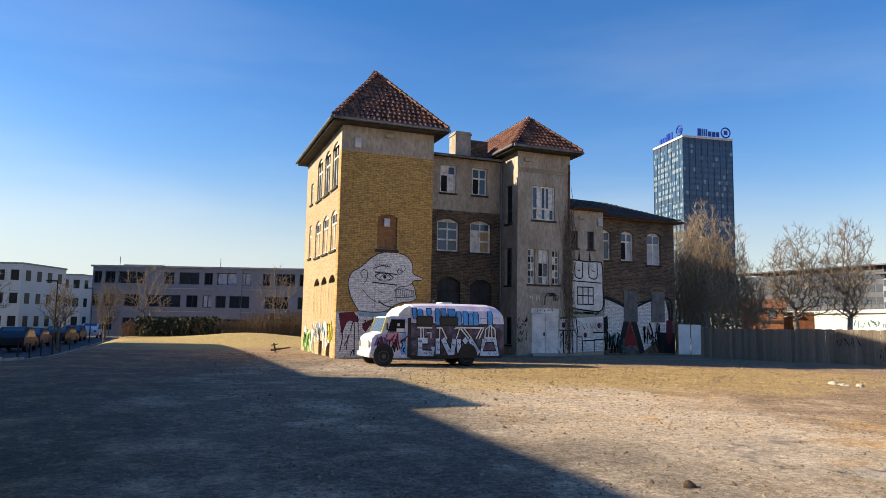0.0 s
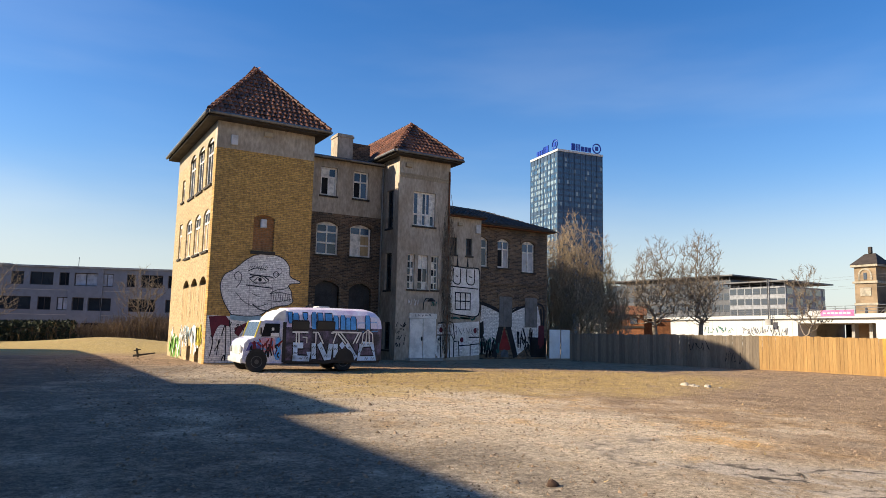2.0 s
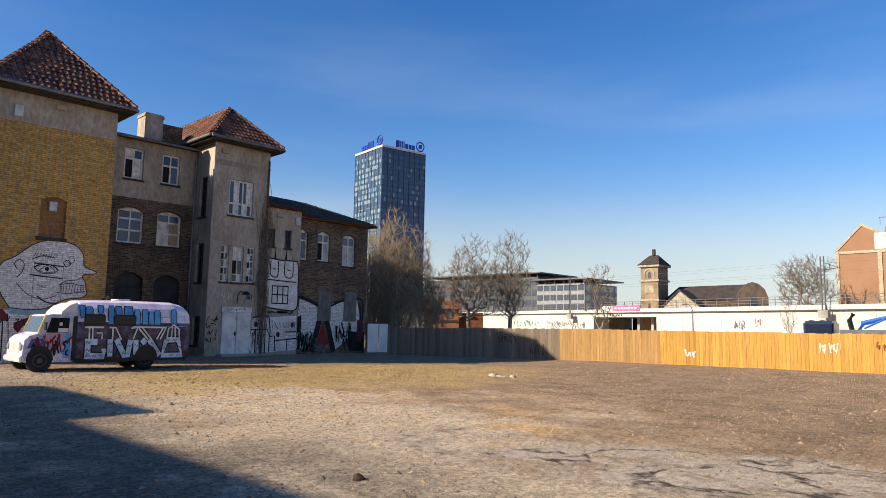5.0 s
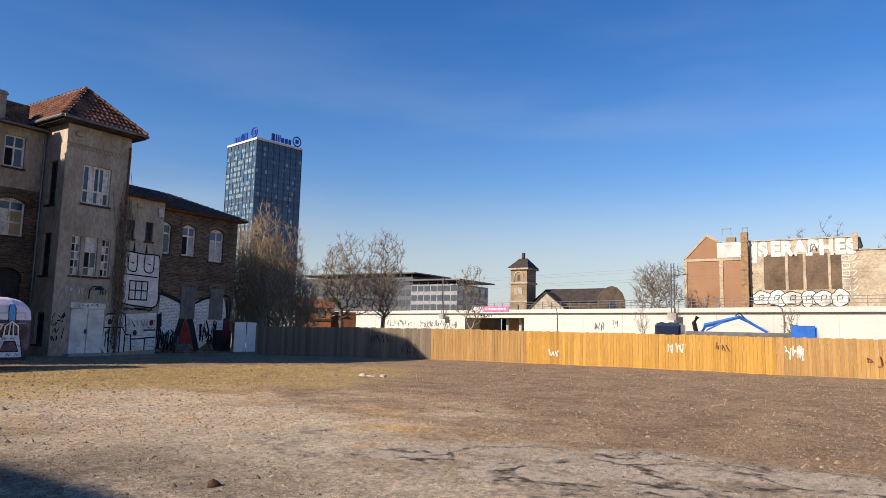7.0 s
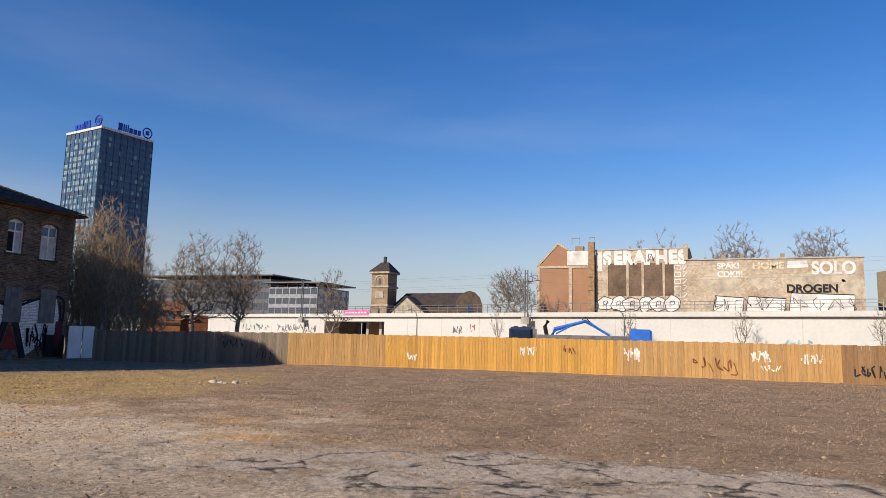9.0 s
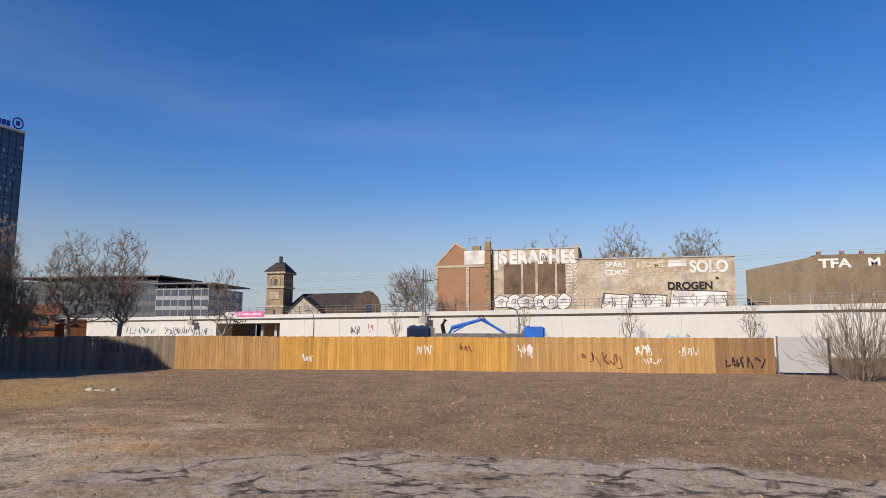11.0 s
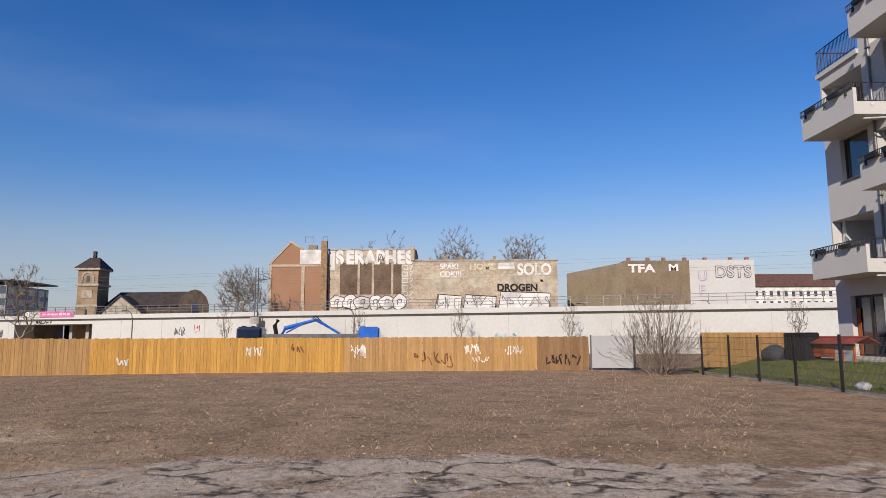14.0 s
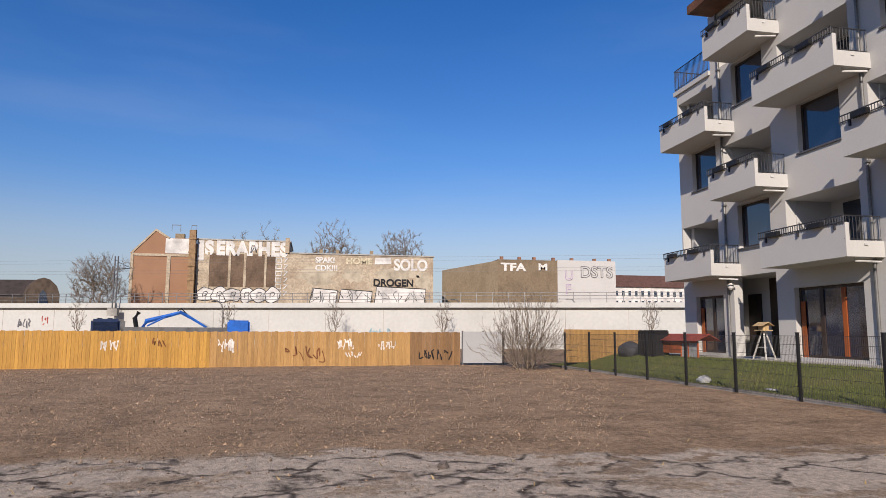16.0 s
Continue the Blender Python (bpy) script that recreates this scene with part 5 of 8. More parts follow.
        for b2, ww in ((bo, w + 0.07), (bm, w)):
            top = 2.06 if b2 is bm else 2.09
            pts = [(s - ww / 2, z + 0.06), (s - ww / 4, z - ww * 0.2), (s + ww / 4, z - ww * 0.2), (s + ww / 2, z + 0.06)]
            if z > 1.7:
                ring = [(s + ww / 2, top), (s - ww / 2, top)]
            else:
                pts = [(s - ww / 2, 1.5), (s + ww / 2, 1.5)]
                ring = [(s + ww / 2, z + 0.33), (s + ww * 0.3, z + 0.44), (s - ww * 0.3, z + 0.44), (s - ww / 2, z + 0.33)]
            vs = []
            for x, zz in pts + ring:
                y = -0.006 if zz <= 1.76 else -0.006 + (zz - 1.76) * 0.3
                vs.append(b2.verts.new((x, y - (0.004 if b2 is bm else 0), zz)))
            b2.faces.new(vs)
        part("drip_edging", bo, BLACKPAINT, body)
        part("blue_drip", bm, blue, body, "blue painted drip")
    # block letters: white ribs above, blue slabs below
    edge, slab, rib = bmesh.new(), bmesh.new(), bmesh.new()
    lower_l = [[(1.5, 0.92), (1.95, 0.92)], [(1.6, 0.95), (1.62, 0.45)], [(1.5, 0.48), (2.2, 0.46), (2.2, 0.7)], [(2.42, 1.0), (2.44, 0.45)], [(2.66, 1.0), (3.0, 0.46), (3.12, 0.46), (3.2, 0.98)], [(3.42, 0.98), (3.44, 0.5)], [(3.66, 1.0), (3.8, 0.86)], [(3.95, 1.0), (4.4, 0.46)], [(4.66, 0.98), (5.18, 0.98), (5.34, 0.46), (4.52, 0.46), (4.66, 0.98)]]
    upper_l = [[(1.45, 1.38), (2.15, 1.38)], [(1.62, 1.36), (1.64, 0.98)], [(1.74, 1.36), (1.76, 0.98)], [(1.9, 1.2), (2.1, 1.2), (2.1, 1.0)], [(2.35, 1.38), (2.6, 1.38), (2.85, 0.98)], [(2.5, 1.36), (2.5, 0.98)], [(3.2, 1.36), (3.45, 1.38), (3.3, 1.0)], [(3.5, 1.36), (3.9, 1.0)], [(3.65, 1.38), (4.05, 1.0)], [(4.5, 1.38), (4.25, 1.0)], [(4.62, 1.38), (4.4, 1.0)], [(3.25, 1.4), (4.65, 1.4)], [(4.68, 0.98), (4.72, 1.35), (4.95, 1.5), (5.18, 1.35), (5.22, 0.98)], [(4.86, 1.0), (4.9, 1.44)], [(5.04, 1.0), (5.0, 1.44)]]
    for pts in lower_l:
        ribbon(edge, MV, pts, 0.3, 0.010)
        ribbon(slab, MV, pts, 0.2, 0.016)
    for pts in upper_l:
        ribbon(edge, MV, pts, 0.11, 0.013)
        ribbon(rib, MV, pts, 0.06, 0.02)
    part("lettering_edge", edge, BLACKPAINT, body)
    part("lettering", slab, lav, body, "pale blue block letters")
    part("lettering_ribbing", rib, white, body)
    rng = random.Random(11)
    bm = bmesh.new()
    for s, z in ((1.6, 0.9), (1.62, 0.66), (1.85, 0.47), (2.1, 0.5), (2.43, 0.86), (2.44, 0.6), (2.78, 0.82), (2.98, 0.56), (3.16, 0.78), (3.43, 0.8), (4.08, 0.86), (4.3, 0.6), (4.72, 0.97), (5.0, 0.97), (5.24, 0.74), (4.6, 0.7), (4.9, 0.46), (5.2, 0.46)):
        ribbon(bm, MV, [(s - 0.07, z - 0.03), (s - 0.02, z + 0.04), (s + 0.03, z - 0.04), (s + 0.08, z + 0.03)], 0.025, 0.021)
    part("lettering_ornament", bm, BLACKPAINT, body)
    bm = bmesh.new()
    box(bm, 1.15, 5.55, -0.012, 0.1, 0.3, 0.4)
    part("skirt", bm, BLACKSTEEL, body)
    # black box painted in for the shaded gap between cab and body
    bm = bmesh.new()
    box(bm, 1.06, 1.2, 0.03, wd - 0.03, 0.34, 1.72)
    part("dark_gap_fill", bm, BLACKSTEEL, body)
    bm = bmesh.new()
    fill(bm, MV, [(0.78, 0.5), (0.96, 0.5), (0.97, 1.12), (0.88, 1.2), (0.8, 1.1)], -0.043)
    part("blue_patch", bm, blue, c, "blue painted blob on the cab door")
    bm = bmesh.new()
    fill(bm, MV, [(-0.45, 0.72), (-0.1, 0.76), (0.2, 0.74), (0.1, 1.02), (-0.3, 1.02)], -0.052)
    part("violet_patch", bm, mat("van_violet", (0.10, 0.09, 0.32), 0.5), c)
    bm = bmesh.new()
    fill(bm, MV, curve([(0.2, 0.75), (0.16, 1.14), (0.45, 1.17), (0.72, 1.12), (0.75, 0.85), (0.5, 0.62), (0.3, 0.6), (0.2, 0.75)], 3)[:-1], -0.046)
    part("pink_patch", bm, mat("van_salmon", (0.62, 0.26, 0.28), 0.5, vary=0.3, scale=5, second=(0.45, 0.36, 0.55)), c, "salmon pink patch on the cab door")
    for material, z0, z1, k in ((MAROON, 0.6, 1.15, 8), (blue, 0.4, 1.1, 5), (BLACKPAINT, 0.5, 1.0, 7), (REDPAINT, 0.7, 1.15, 5)):
        bm = bmesh.new()
        scrawl(bm, MV, rng, -0.3, 1.05, z0, z1, k, 0.05, -0.05 + 0.002 * k)
        part("cab_scrawl", bm, material, c)
    bm = bmesh.new()
    box(bm, 2.85, 3.4, 0.6, 1.2, 2.26, 2.33)
    bmesh.ops.bevel(bm, geom=bm.edges[:], offset=0.03, segments=2, affect="EDGES")
    part("roof_hatch", bm, white, body)
    bm = bmesh.new()
    lathe(bm, [(0.09, 0.0), (0.1, 0.1), (0.04, 0.16)], (2.6, 0.8, 2.26), "z", 10)
    tube(bm, [V(2.35, 0.8, 2.3), V(2.6, 0.8, 2.36)], 0.03, 6)
    part("roof_vent", bm, BLACKSTEEL, body)


van()


# ---- board fence ----
FENCE = [(25.93, 29.04), (30.06, 20.27), (32.05, 13.73), (33.41, 1.1), (33.91, -7.6)]


def board_fence():
    made = {}
    rng = random.Random(21)

    def board_mesh(kind, material):
        key = (kind, material.name)
        if key not in made:
            bm = bmesh.new()
            w, h = 0.148, 1.63 + kind * 0.012
            box(bm, -w / 2, w / 2, -0.012, 0.012, 0.02, h)
            bmesh.ops.bevel(bm, geom=[e for e in bm.edges if abs((e.verts[0].co - e.verts[1].co).z) > 1], offset=0.006, segments=1, affect="EDGES")
            made[key] = finish(bm, "board", material)
        return made[key]

    run = 0.0
    for i, (a, b) in enumerate(zip(FENCE, FENCE[1:])):
        a, b = Vector(a), Vector(b)
        d = (b - a).normalized()
        ang = math.degrees(math.atan2(d.y, d.x))
        length = (b - a).length
        label = ("upright board fence, boards greyed for the house's shadow", "honey-brown upright board fence", "bright yellow-brown board fence with white tags", "brown board fence with black and white tags")[i]
        f = thing("board_fence", label, "fence", (a.x, a.y, 0), ang)
        n = round(length / 0.15)
        for k in range(n):
            s = (k + 0.5) * length / n
            t = (run + s) / 44
            p = a + d * s
            # first section lies in the house's shadow; the shade is put into greyer boards
            if i == 0:
                mt = WOOD_GREY
            elif i == 1:
                mt = WOOD_TAN if s < 5 else WOOD_NEW
            elif i == 2:
                mt = WOOD_NEW if s < 9.5 else WOOD_TAN
            else:
                mt = WOOD_TAN if s < 6.2 else WOOD_BROWN
            o = new("board", board_mesh(k % 3, mt))
            o.parent = f
            o.location = (s, rng.uniform(-0.006, 0.006), height(p.x, p.y) - 0.03 + (0.0 if i else -0.1 + 0.1 * s / length))
            o.rotation_euler = (0, rng.uniform(-0.004, 0.004), 0)
        for z in (0.4, 1.3):
            bm = bmesh.new()
            box(bm, 0, length, 0.014, 0.06, z, z + 0.09)
            part("rail", bm, WOOD_GREY, f)
        for k in range(int(length / 2.5) + 1):
            bm = bmesh.new()
            box(bm, k * 2.5, k * 2.5 + 0.09, 0.062, 0.15, -0.1, 1.6)
            part("post", bm, WOOD_GREY, f)
        m = plane((0, 0), (1, 0), (0, -1))
        r2 = random.Random(40 + i)
        tags = {0: [(6.4, 7.4, 0.7, 1.3, BLACKPAINT, 6, 0.025), (8.0, 8.9, 0.2, 0.9, BLACKPAINT, 4, 0.02)], 1: [(6.15, 6.7, 0.35, 0.75, WHITEPAINT, 5, 0.06)],
                2: [(5.05, 5.75, 0.75, 1.3, WHITEPAINT, 7, 0.05), (9.9, 10.6, 0.65, 1.3, WHITEPAINT, 8, 0.05), (7.0, 7.7, 0.9, 1.35, RUST, 4, 0.04)],
                3: [(2.6, 3.4, 0.75, 1.3, WHITEPAINT, 8, 0.05), (3.0, 3.8, 0.4, 0.7, WHITEPAINT, 6, 0.05), (4.6, 5.5, 0.75, 1.2, WHITEPAINT, 8, 0.05), (6.6, 8.3, 0.25, 0.8, BLACKPAINT, 8, 0.06), (0.1, 2.1, 0.2, 1.0, RUST, 6, 0.05)]}[i]
        for s0, s1, z0, z1, mt, k, w in tags:
            bm = bmesh.new()
            scrawl(bm, m, r2, s0, s1, z0, z1, k, w, 0.03)
            part("spray_tag", bm, mt, f)
        run += length


board_fence()


HOARD = mat("white_sheet", (0.82, 0.81, 0.78), 0.8, vary=0.08, scale=1.2, second=(0.66, 0.64, 0.60))


def corner_hoarding():
    h = thing("white_hoarding", "white sheet hoarding panels with twig shadows beside the house", "hoarding", (0, 0, 0))
    for x0, x1, y in ((25.75, 26.55, 30.55), (26.58, 27.25, 30.5)):
        bm = bmesh.new()
        box(bm, x0, x1, y, y + 0.05, 0.05, 1.7)
        bmesh.ops.bevel(bm, geom=bm.edges[:], offset=0.012, segments=1, affect="EDGES")
        part("panel", bm, HOARD, h)


corner_hoarding()


def steel_gate():
    g = thing("sheet_gate", "plain light grey sheet metal gate", "gate", (33.88, -7.72, 0), -92.5)
    ln = 2.1
    skin = mat("grey_gate_paint", (0.36, 0.365, 0.365), 0.6, 0.0, vary=0.04, stain=0.06, bump=0.02)
    bm = bmesh.new()
    box(bm, 0.02, ln, -0.02, 0.02, 0.1, 1.66)
    part("leaf", bm, skin, g)
    for s in (0.0, ln / 2, ln):
        bm = bmesh.new()
        box(bm, s - 0.04, s + 0.04, 0.021, 0.09, 0.0, 1.7)
        part("post", bm, STEEL, g)


steel_gate()


# ---- garden of the white flats ----
def garden():
    bm = bmesh.new()
    xs, ys = np.linspace(8, 34, 53), np.linspace(-16.2, -11.95, 22)
    rows = [[bm.verts.new((x, y, 0.05 + 0.6 * smooth(-12.2, -16.2, y) + 0.03 * noise.noise((x, y, 1)))) for x in xs] for y in ys]
    for a, b in zip(rows, rows[1:]):
        for i in range(len(a) - 1):
            bm.faces.new((a[i], a[i + 1], b[i + 1], b[i]))
    solo("lawn", bm, LAWN, "short green lawn rising to the terrace", "lawn", "structure", smooth=True)
    rng = random.Random(9)
    bm = bmesh.new()
    for i in range(14000):
        x, y = rng.uniform(12, 33.5), rng.uniform(-16.1, -12.0)
        z = 0.05 + 0.6 * smooth(-12.2, -16.2, y)
        a, h = rng.uniform(0, 6.28), rng.uniform(0.04, 0.1)
        w = 0.012
        p = V(x, y, z - 0.01)
        q = V(math.cos(a), math.sin(a)) * w
        t = V(rng.uniform(-0.03, 0.03), rng.uniform(-0.03, 0.03), h)
        bm.faces.new([bm.verts.new(v) for v in (p - q, p + q, p + t)])
    solo("grass_blades", bm, LAWN, "short green grass blades on the lawn", "grass", "stuff")
    bm = bmesh.new()
    box(bm, 5, 35, -19.6, -16.2, 0.0, 0.66)
    solo("terrace", bm, CONCRETE, "grey paved terrace in front of the flats", "terrace", "structure")
    bm = bmesh.new()
    for i in range(22):
        x = 31.0 - i * 1.0
        box(bm, x - 0.99, x, -11.95, -11.83, -0.1, 0.09)
    solo("kerb", bm, CONCRETE, "pale concrete edging stones", "kerb", "structure")
    f = thing("mesh_fence", "black steel mesh panel fence on a concrete edge", "fence")
    posts = [(33.2, -9.6), (31.4, -10.4), (29.18, -11.3), (27.2, -11.6)] + [(25.14 - 2.53 * k, -11.78) for k in range(8)]
    for x, y in posts:
        bm = bmesh.new()
        box(bm, x - 0.035, x + 0.035, y - 0.03, y + 0.03, -0.1, 1.63)
        box(bm, x - 0.04, x + 0.04, y - 0.035, y + 0.035, 1.63, 1.645)
        part("post", bm, BLACKSTEEL, f)
    for (x0, y0), (x1, y1) in zip(posts, posts[1:]):
        bm = bmesh.new()
        a, b = V(x0, y0), V(x1, y1)
        n = int((b - a).length / 0.05)
        for i in range(1, n):
            p = a.lerp(b, i / n)
            tube(bm, [p + V(0, 0, 0.08), p + V(0, 0, 1.56)], 0.0035, 3, False)
        for z in (0.1, 0.35, 0.6, 0.85, 1.1, 1.35, 1.56):
            tube(bm, [a + V(0, -0.01, z), b + V(0, -0.01, z)], 0.0055, 3, False)
        part("mesh_panel", bm, BLACKSTEEL, f)
    # pale board fence at the end of the lawn
    g = thing("garden_board_fence", "pale new wood fence behind the lawn", "fence")
    for k in range(36):
        bm = bmesh.new()
        t = k / 36
        x, y = 31.6 + 1.6 * t, -12.2 - 4.8 * t
        m = Matrix.Translation((x, y, 0)) @ Matrix.Rotation(math.atan2(-4.8, 1.6), 4, "Z")
        box(bm, 0, 0.135, -0.012, 0.012, 0.2, 1.78, m)
        part("board", bm, WOOD_TAN, g)
    # loose things
    bm = bmesh.new()
    bmesh.ops.create_icosphere(bm, subdivisions=3, radius=0.6)
    for v in bm.verts:
        v.co = V(v.co.x * 1.0, v.co.y * 0.8, max(-0.3, v.co.z * 0.75)) * (1 + 0.18 * noise.noise(v.co * 2.2))
        v.co += V(30.9, -15.2, 0.78)
    solo("boulder", bm, mat("dark_stone", (0.05, 0.05, 0.055), 0.8, vary=0.3), "dark grey boulder on the lawn", "stone")
    bm = bmesh.new()
    box(bm, 28.6, 30.2, -16.0, -15.3, 0.5, 1.75)
    bmesh.ops.bevel(bm, geom=bm.edges[:], offset=0.04, segments=2, affect="EDGES")
    store = thing("bin_store", "black slatted storage box on the terrace", "storage box")
    part("body", bm, BLACKSTEEL, store)
    for i in range(9):
        bm = bmesh.new()
        box(bm, 28.7 + i * 0.17, 28.76 + i * 0.17, -15.3, -15.27, 0.6, 1.7)
        part("slat", bm, BLACKSTEEL, store)
    p = thing("play_house", "small red wooden hutch with a red pitched roof and wire run", "hutch", (26.4, -15.9, 0.62), 0)
    p.scale = (1.4, 1, 1)
    red = mat("red_roof_felt", (0.30, 0.06, 0.035), 0.8)
    orange = mat("orange_timber", (0.45, 0.11, 0.03), 0.7)
    bm = bmesh.new()
    box(bm, 0.55, 1.6, -0.6, 0.2, 0.15, 0.75)
    part("hutch_box", bm, orange, p)
    bm = bmesh.new()
    for x in (-0.4, 0.1, 0.5):
        box(bm, x, x + 0.05, 0.14, 0.2, 0, 0.68)
    box(bm, -0.4, 0.55, 0.14, 0.2, 0.6, 0.68)
    part("run_frame", bm, orange, p)
    bm = bmesh.new()
    box(bm, -0.38, 0.53, 0.165, 0.175, 0.02, 0.6)
    part("run_screen", bm, mat("pale_wire_screen", (0.42, 0.42, 0.40), 0.7), p)
    bm = bmesh.new()
    poly(bm, [V(-0.55, 0.35, 0.68), V(-0.55, -0.2, 0.98), V(-0.55, -0.75, 0.68), V(-0.55, -0.2, 0.92)], V(2.35, 0, 0))
    part("roof", bm, red, p)
    q = thing("bird_table", "wooden bird house on a white tripod", "bird house", (22.9, -16.6, 0.66), 0)
    birch = mat("birch_poles", (0.55, 0.53, 0.48), 0.8, vary=0.2)
    for k in range(3):
        bm = bmesh.new()
        a = 2 * math.pi * k / 3 + 0.5
        tube(bm, [V(0.45 * math.cos(a), 0.45 * math.sin(a), 0.0), V(0.06 * math.cos(a), 0.06 * math.sin(a), 1.05)], 0.03, 6)
        part("leg", bm, birch, q)
    bm = bmesh.new()
    tube(bm, [V(-0.28, 0.1, 0.45), V(0.28, 0.1, 0.45)], 0.02, 6)
    part("brace", bm, birch, q)
    bm = bmesh.new()
    box(bm, -0.25, 0.25, -0.2, 0.2, 1.05, 1.09)
    box(bm, -0.14, 0.14, -0.12, 0.12, 1.09, 1.25)
    part("tray", bm, BOARD, q)
    bm = bmesh.new()
    poly(bm, [V(-0.3, -0.25, 1.23), V(-0.3, 0, 1.38), V(-0.3, 0.25, 1.23), V(-0.3, 0, 1.35)], V(0.6, 0, 0))
    part("roof", bm, BOARD, q)
    for nm, x, y, z, sx, sy, sz, lab in (("plastic_bag", 20.3, -12.5, 0.15, 0.3, 0.18, 0.14, "crumpled clear plastic bag on the grass"), ("white_slab", 17.2, -12.6, 0.1, 0.26, 0.1, 0.03, "small white board lying on the grass")):
        bm = bmesh.new()
        bmesh.ops.create_icosphere(bm, subdivisions=2, radius=1)
        for v in bm.verts:
            v.co = V(v.co.x * sx, v.co.y * sy, v.co.z * sz) * (1 + 0.3 * noise.noise(v.co * 3)) + V(x, y, z)
        solo(nm, bm, PLASTIC_W, lab, "litter")


garden()


DARKRAIL = mat("dark_rail", (0.05, 0.05, 0.055), 0.5, 0.3, vary=0.12)


# ---- white flats ----
def flats():
    FV = -17.5
    b = thing("white_flats", "white rendered modern apartment house with projecting balconies", "apartment house")
    m = plane((0, FV), (1, 0), (0, 1))
    win = {}
    # columns (from far end towards the camera): A 26.3-29.75, B 22.6-26.3, C 18.5-22.6, D 14.8-18.5, E 11-14.8
    ops = []
    cols = [("A", 26.3, 29.75), ("B", 22.6, 26.3), ("C", 18.5, 22.6), ("D", 14.8, 18.5), ("E", 10.8, 14.8), ("F", 7.0, 10.8)]
    floors = [0.75, 4.0, 7.05, 10.05, 13.05, 16.05]
    bal_x = [(25.35, 29.05), (22.3, 25.3), (18.2, 22.25), (14.5, 18.1), (10.5, 14.4), (6.9, 10.4)]
    win_x = [(26.75, 28.65), (23.4, 25.4), (19.6, 21.65), (15.7, 17.7), (11.7, 13.7), (7.8, 9.8)]
    balcony, wins = [], []
    for ci, (n, a, c) in enumerate(cols):
        for fi in range(1, 6):
            z = floors[fi]
            if n == "A" and fi > 3:
                continue
            if (fi + ci) % 2 == 1:
                ops.append((a + 0.5, c - 0.1, z + 0.12, z + 2.55))
                balcony.append((*bal_x[ci], z, a + 0.5, c - 0.1))
            else:
                ops.append((*win_x[ci], z + 1.08, z + 2.88))
                wins.append(ops[-1])
    gl = [(26.65, 28.75, 0.78, 3.25), (19.1, 22.3, 0.78, 3.27), (15.4, 17.9, 0.78, 3.2), (11.2, 14.4, 0.78, 3.2)]
    ops += gl + [(23.24, 25.9, 0.7, 3.95)]
    bm = bmesh.new()
    low, high = [o for o in ops if o[2] < 13.1], [o for o in ops if o[2] >= 13.1]
    wall_bm(bm, m, 7.0, 29.75, 0.3, 13.1, low, 0.4)
    wall_bm(bm, m, 7.0, 26.9, 13.1, 19.6, high, 0.4)
    part("facade", bm, RENDER_W, b, "white rendered facade")
    bm = bmesh.new()
    box(bm, 29.35, 29.75, FV - 12, FV - 0.4, 0.0, 13.1)
    box(bm, 26.5, 26.9, FV - 12, FV - 0.4, 13.25, 19.6)
    box(bm, 26.9, 29.9, FV - 12, FV + 0.1, 13.1, 13.3)
    box(bm, 7.0, 7.4, FV - 12, FV - 0.4, 0.0, 19.6)
    box(bm, 7.4, 29.35, FV - 12, FV - 11.6, 0.0, 13.1)
    box(bm, 7.4, 26.5, FV - 12, FV - 11.6, 13.1, 19.6)
    box(bm, 6.9, 27.0, FV - 12.1, FV + 0.05, 19.6, 19.9)
    part("rear_wall", bm, RENDER_W, b)
    brown = mat("brown_cladding", (0.16, 0.07, 0.03), 0.6)
    bm = bmesh.new()
    box(bm, 22.6, 26.5, FV + 0.06, FV + 1.25, 15.62, 16.0)
    part("canopy", bm, brown, b, "brown clad soffit under the roof")
    tr = bmesh.new()
    tube(tr, [m @ V(26.95, 0.06, 14.35), m @ V(29.8, 0.06, 14.35), m @ V(29.8, -6.0, 14.35)], 0.025, 5)
    tube(tr, [m @ V(26.95, 0.06, 13.4), m @ V(29.8, 0.06, 13.4), m @ V(29.8, -6.0, 13.4)], 0.02, 5)
    for i in range(29):
        tube(tr, [m @ V(26.98 + i * 0.1, 0.06, 13.2), m @ V(26.98 + i * 0.1, 0.06, 14.35)], 0.014, 4, False)
    for i in range(40):
        tube(tr, [m @ V(29.8, -i * 0.15, 13.2), m @ V(29.8, -i * 0.15, 14.35)], 0.014, 4, False)
    part("terrace_railing", tr, DARKRAIL, b, "grey steel bar railing round the roof terrace")

    def glazing(o, orange):
        a, c, z0, z1 = o
        fb = bmesh.new()
        for s0, s1, q0, q1 in ((a, a + 0.09, z0, z1), (c - 0.09, c, z0, z1), (a + 0.09, c - 0.09, z0, z0 + 0.09), (a + 0.09, c - 0.09, z1 - 0.1, z1)):
            box(fb, s0, s1, -0.26, -0.2, q0, q1, m)
        w = part("window", fb, FRAME_BROWN, b)
        cuts = [a + 0.09, c - 0.09]
        if orange:
            k = 3 if c - a > 2.6 else 2
            cuts = [a + 0.09 + (c - a - 0.18) * i / k for i in range(k + 1)]
            for i, s in enumerate(cuts[1:-1]):
                ob = bmesh.new()
                box(ob, s - 0.09, s + 0.09, -0.27, -0.19, z0 + 0.09, z1 - 0.1, m)
                part("mullion", ob, FRAME_ORANGE if i == 0 and k == 3 else FRAME_BROWN, w)
            ob = bmesh.new()
            box(ob, c - 0.3, c - 0.09, -0.195, -0.17, z0, z1 - 0.5, m)
            part("shutter_edge", ob, FRAME_ORANGE, w)
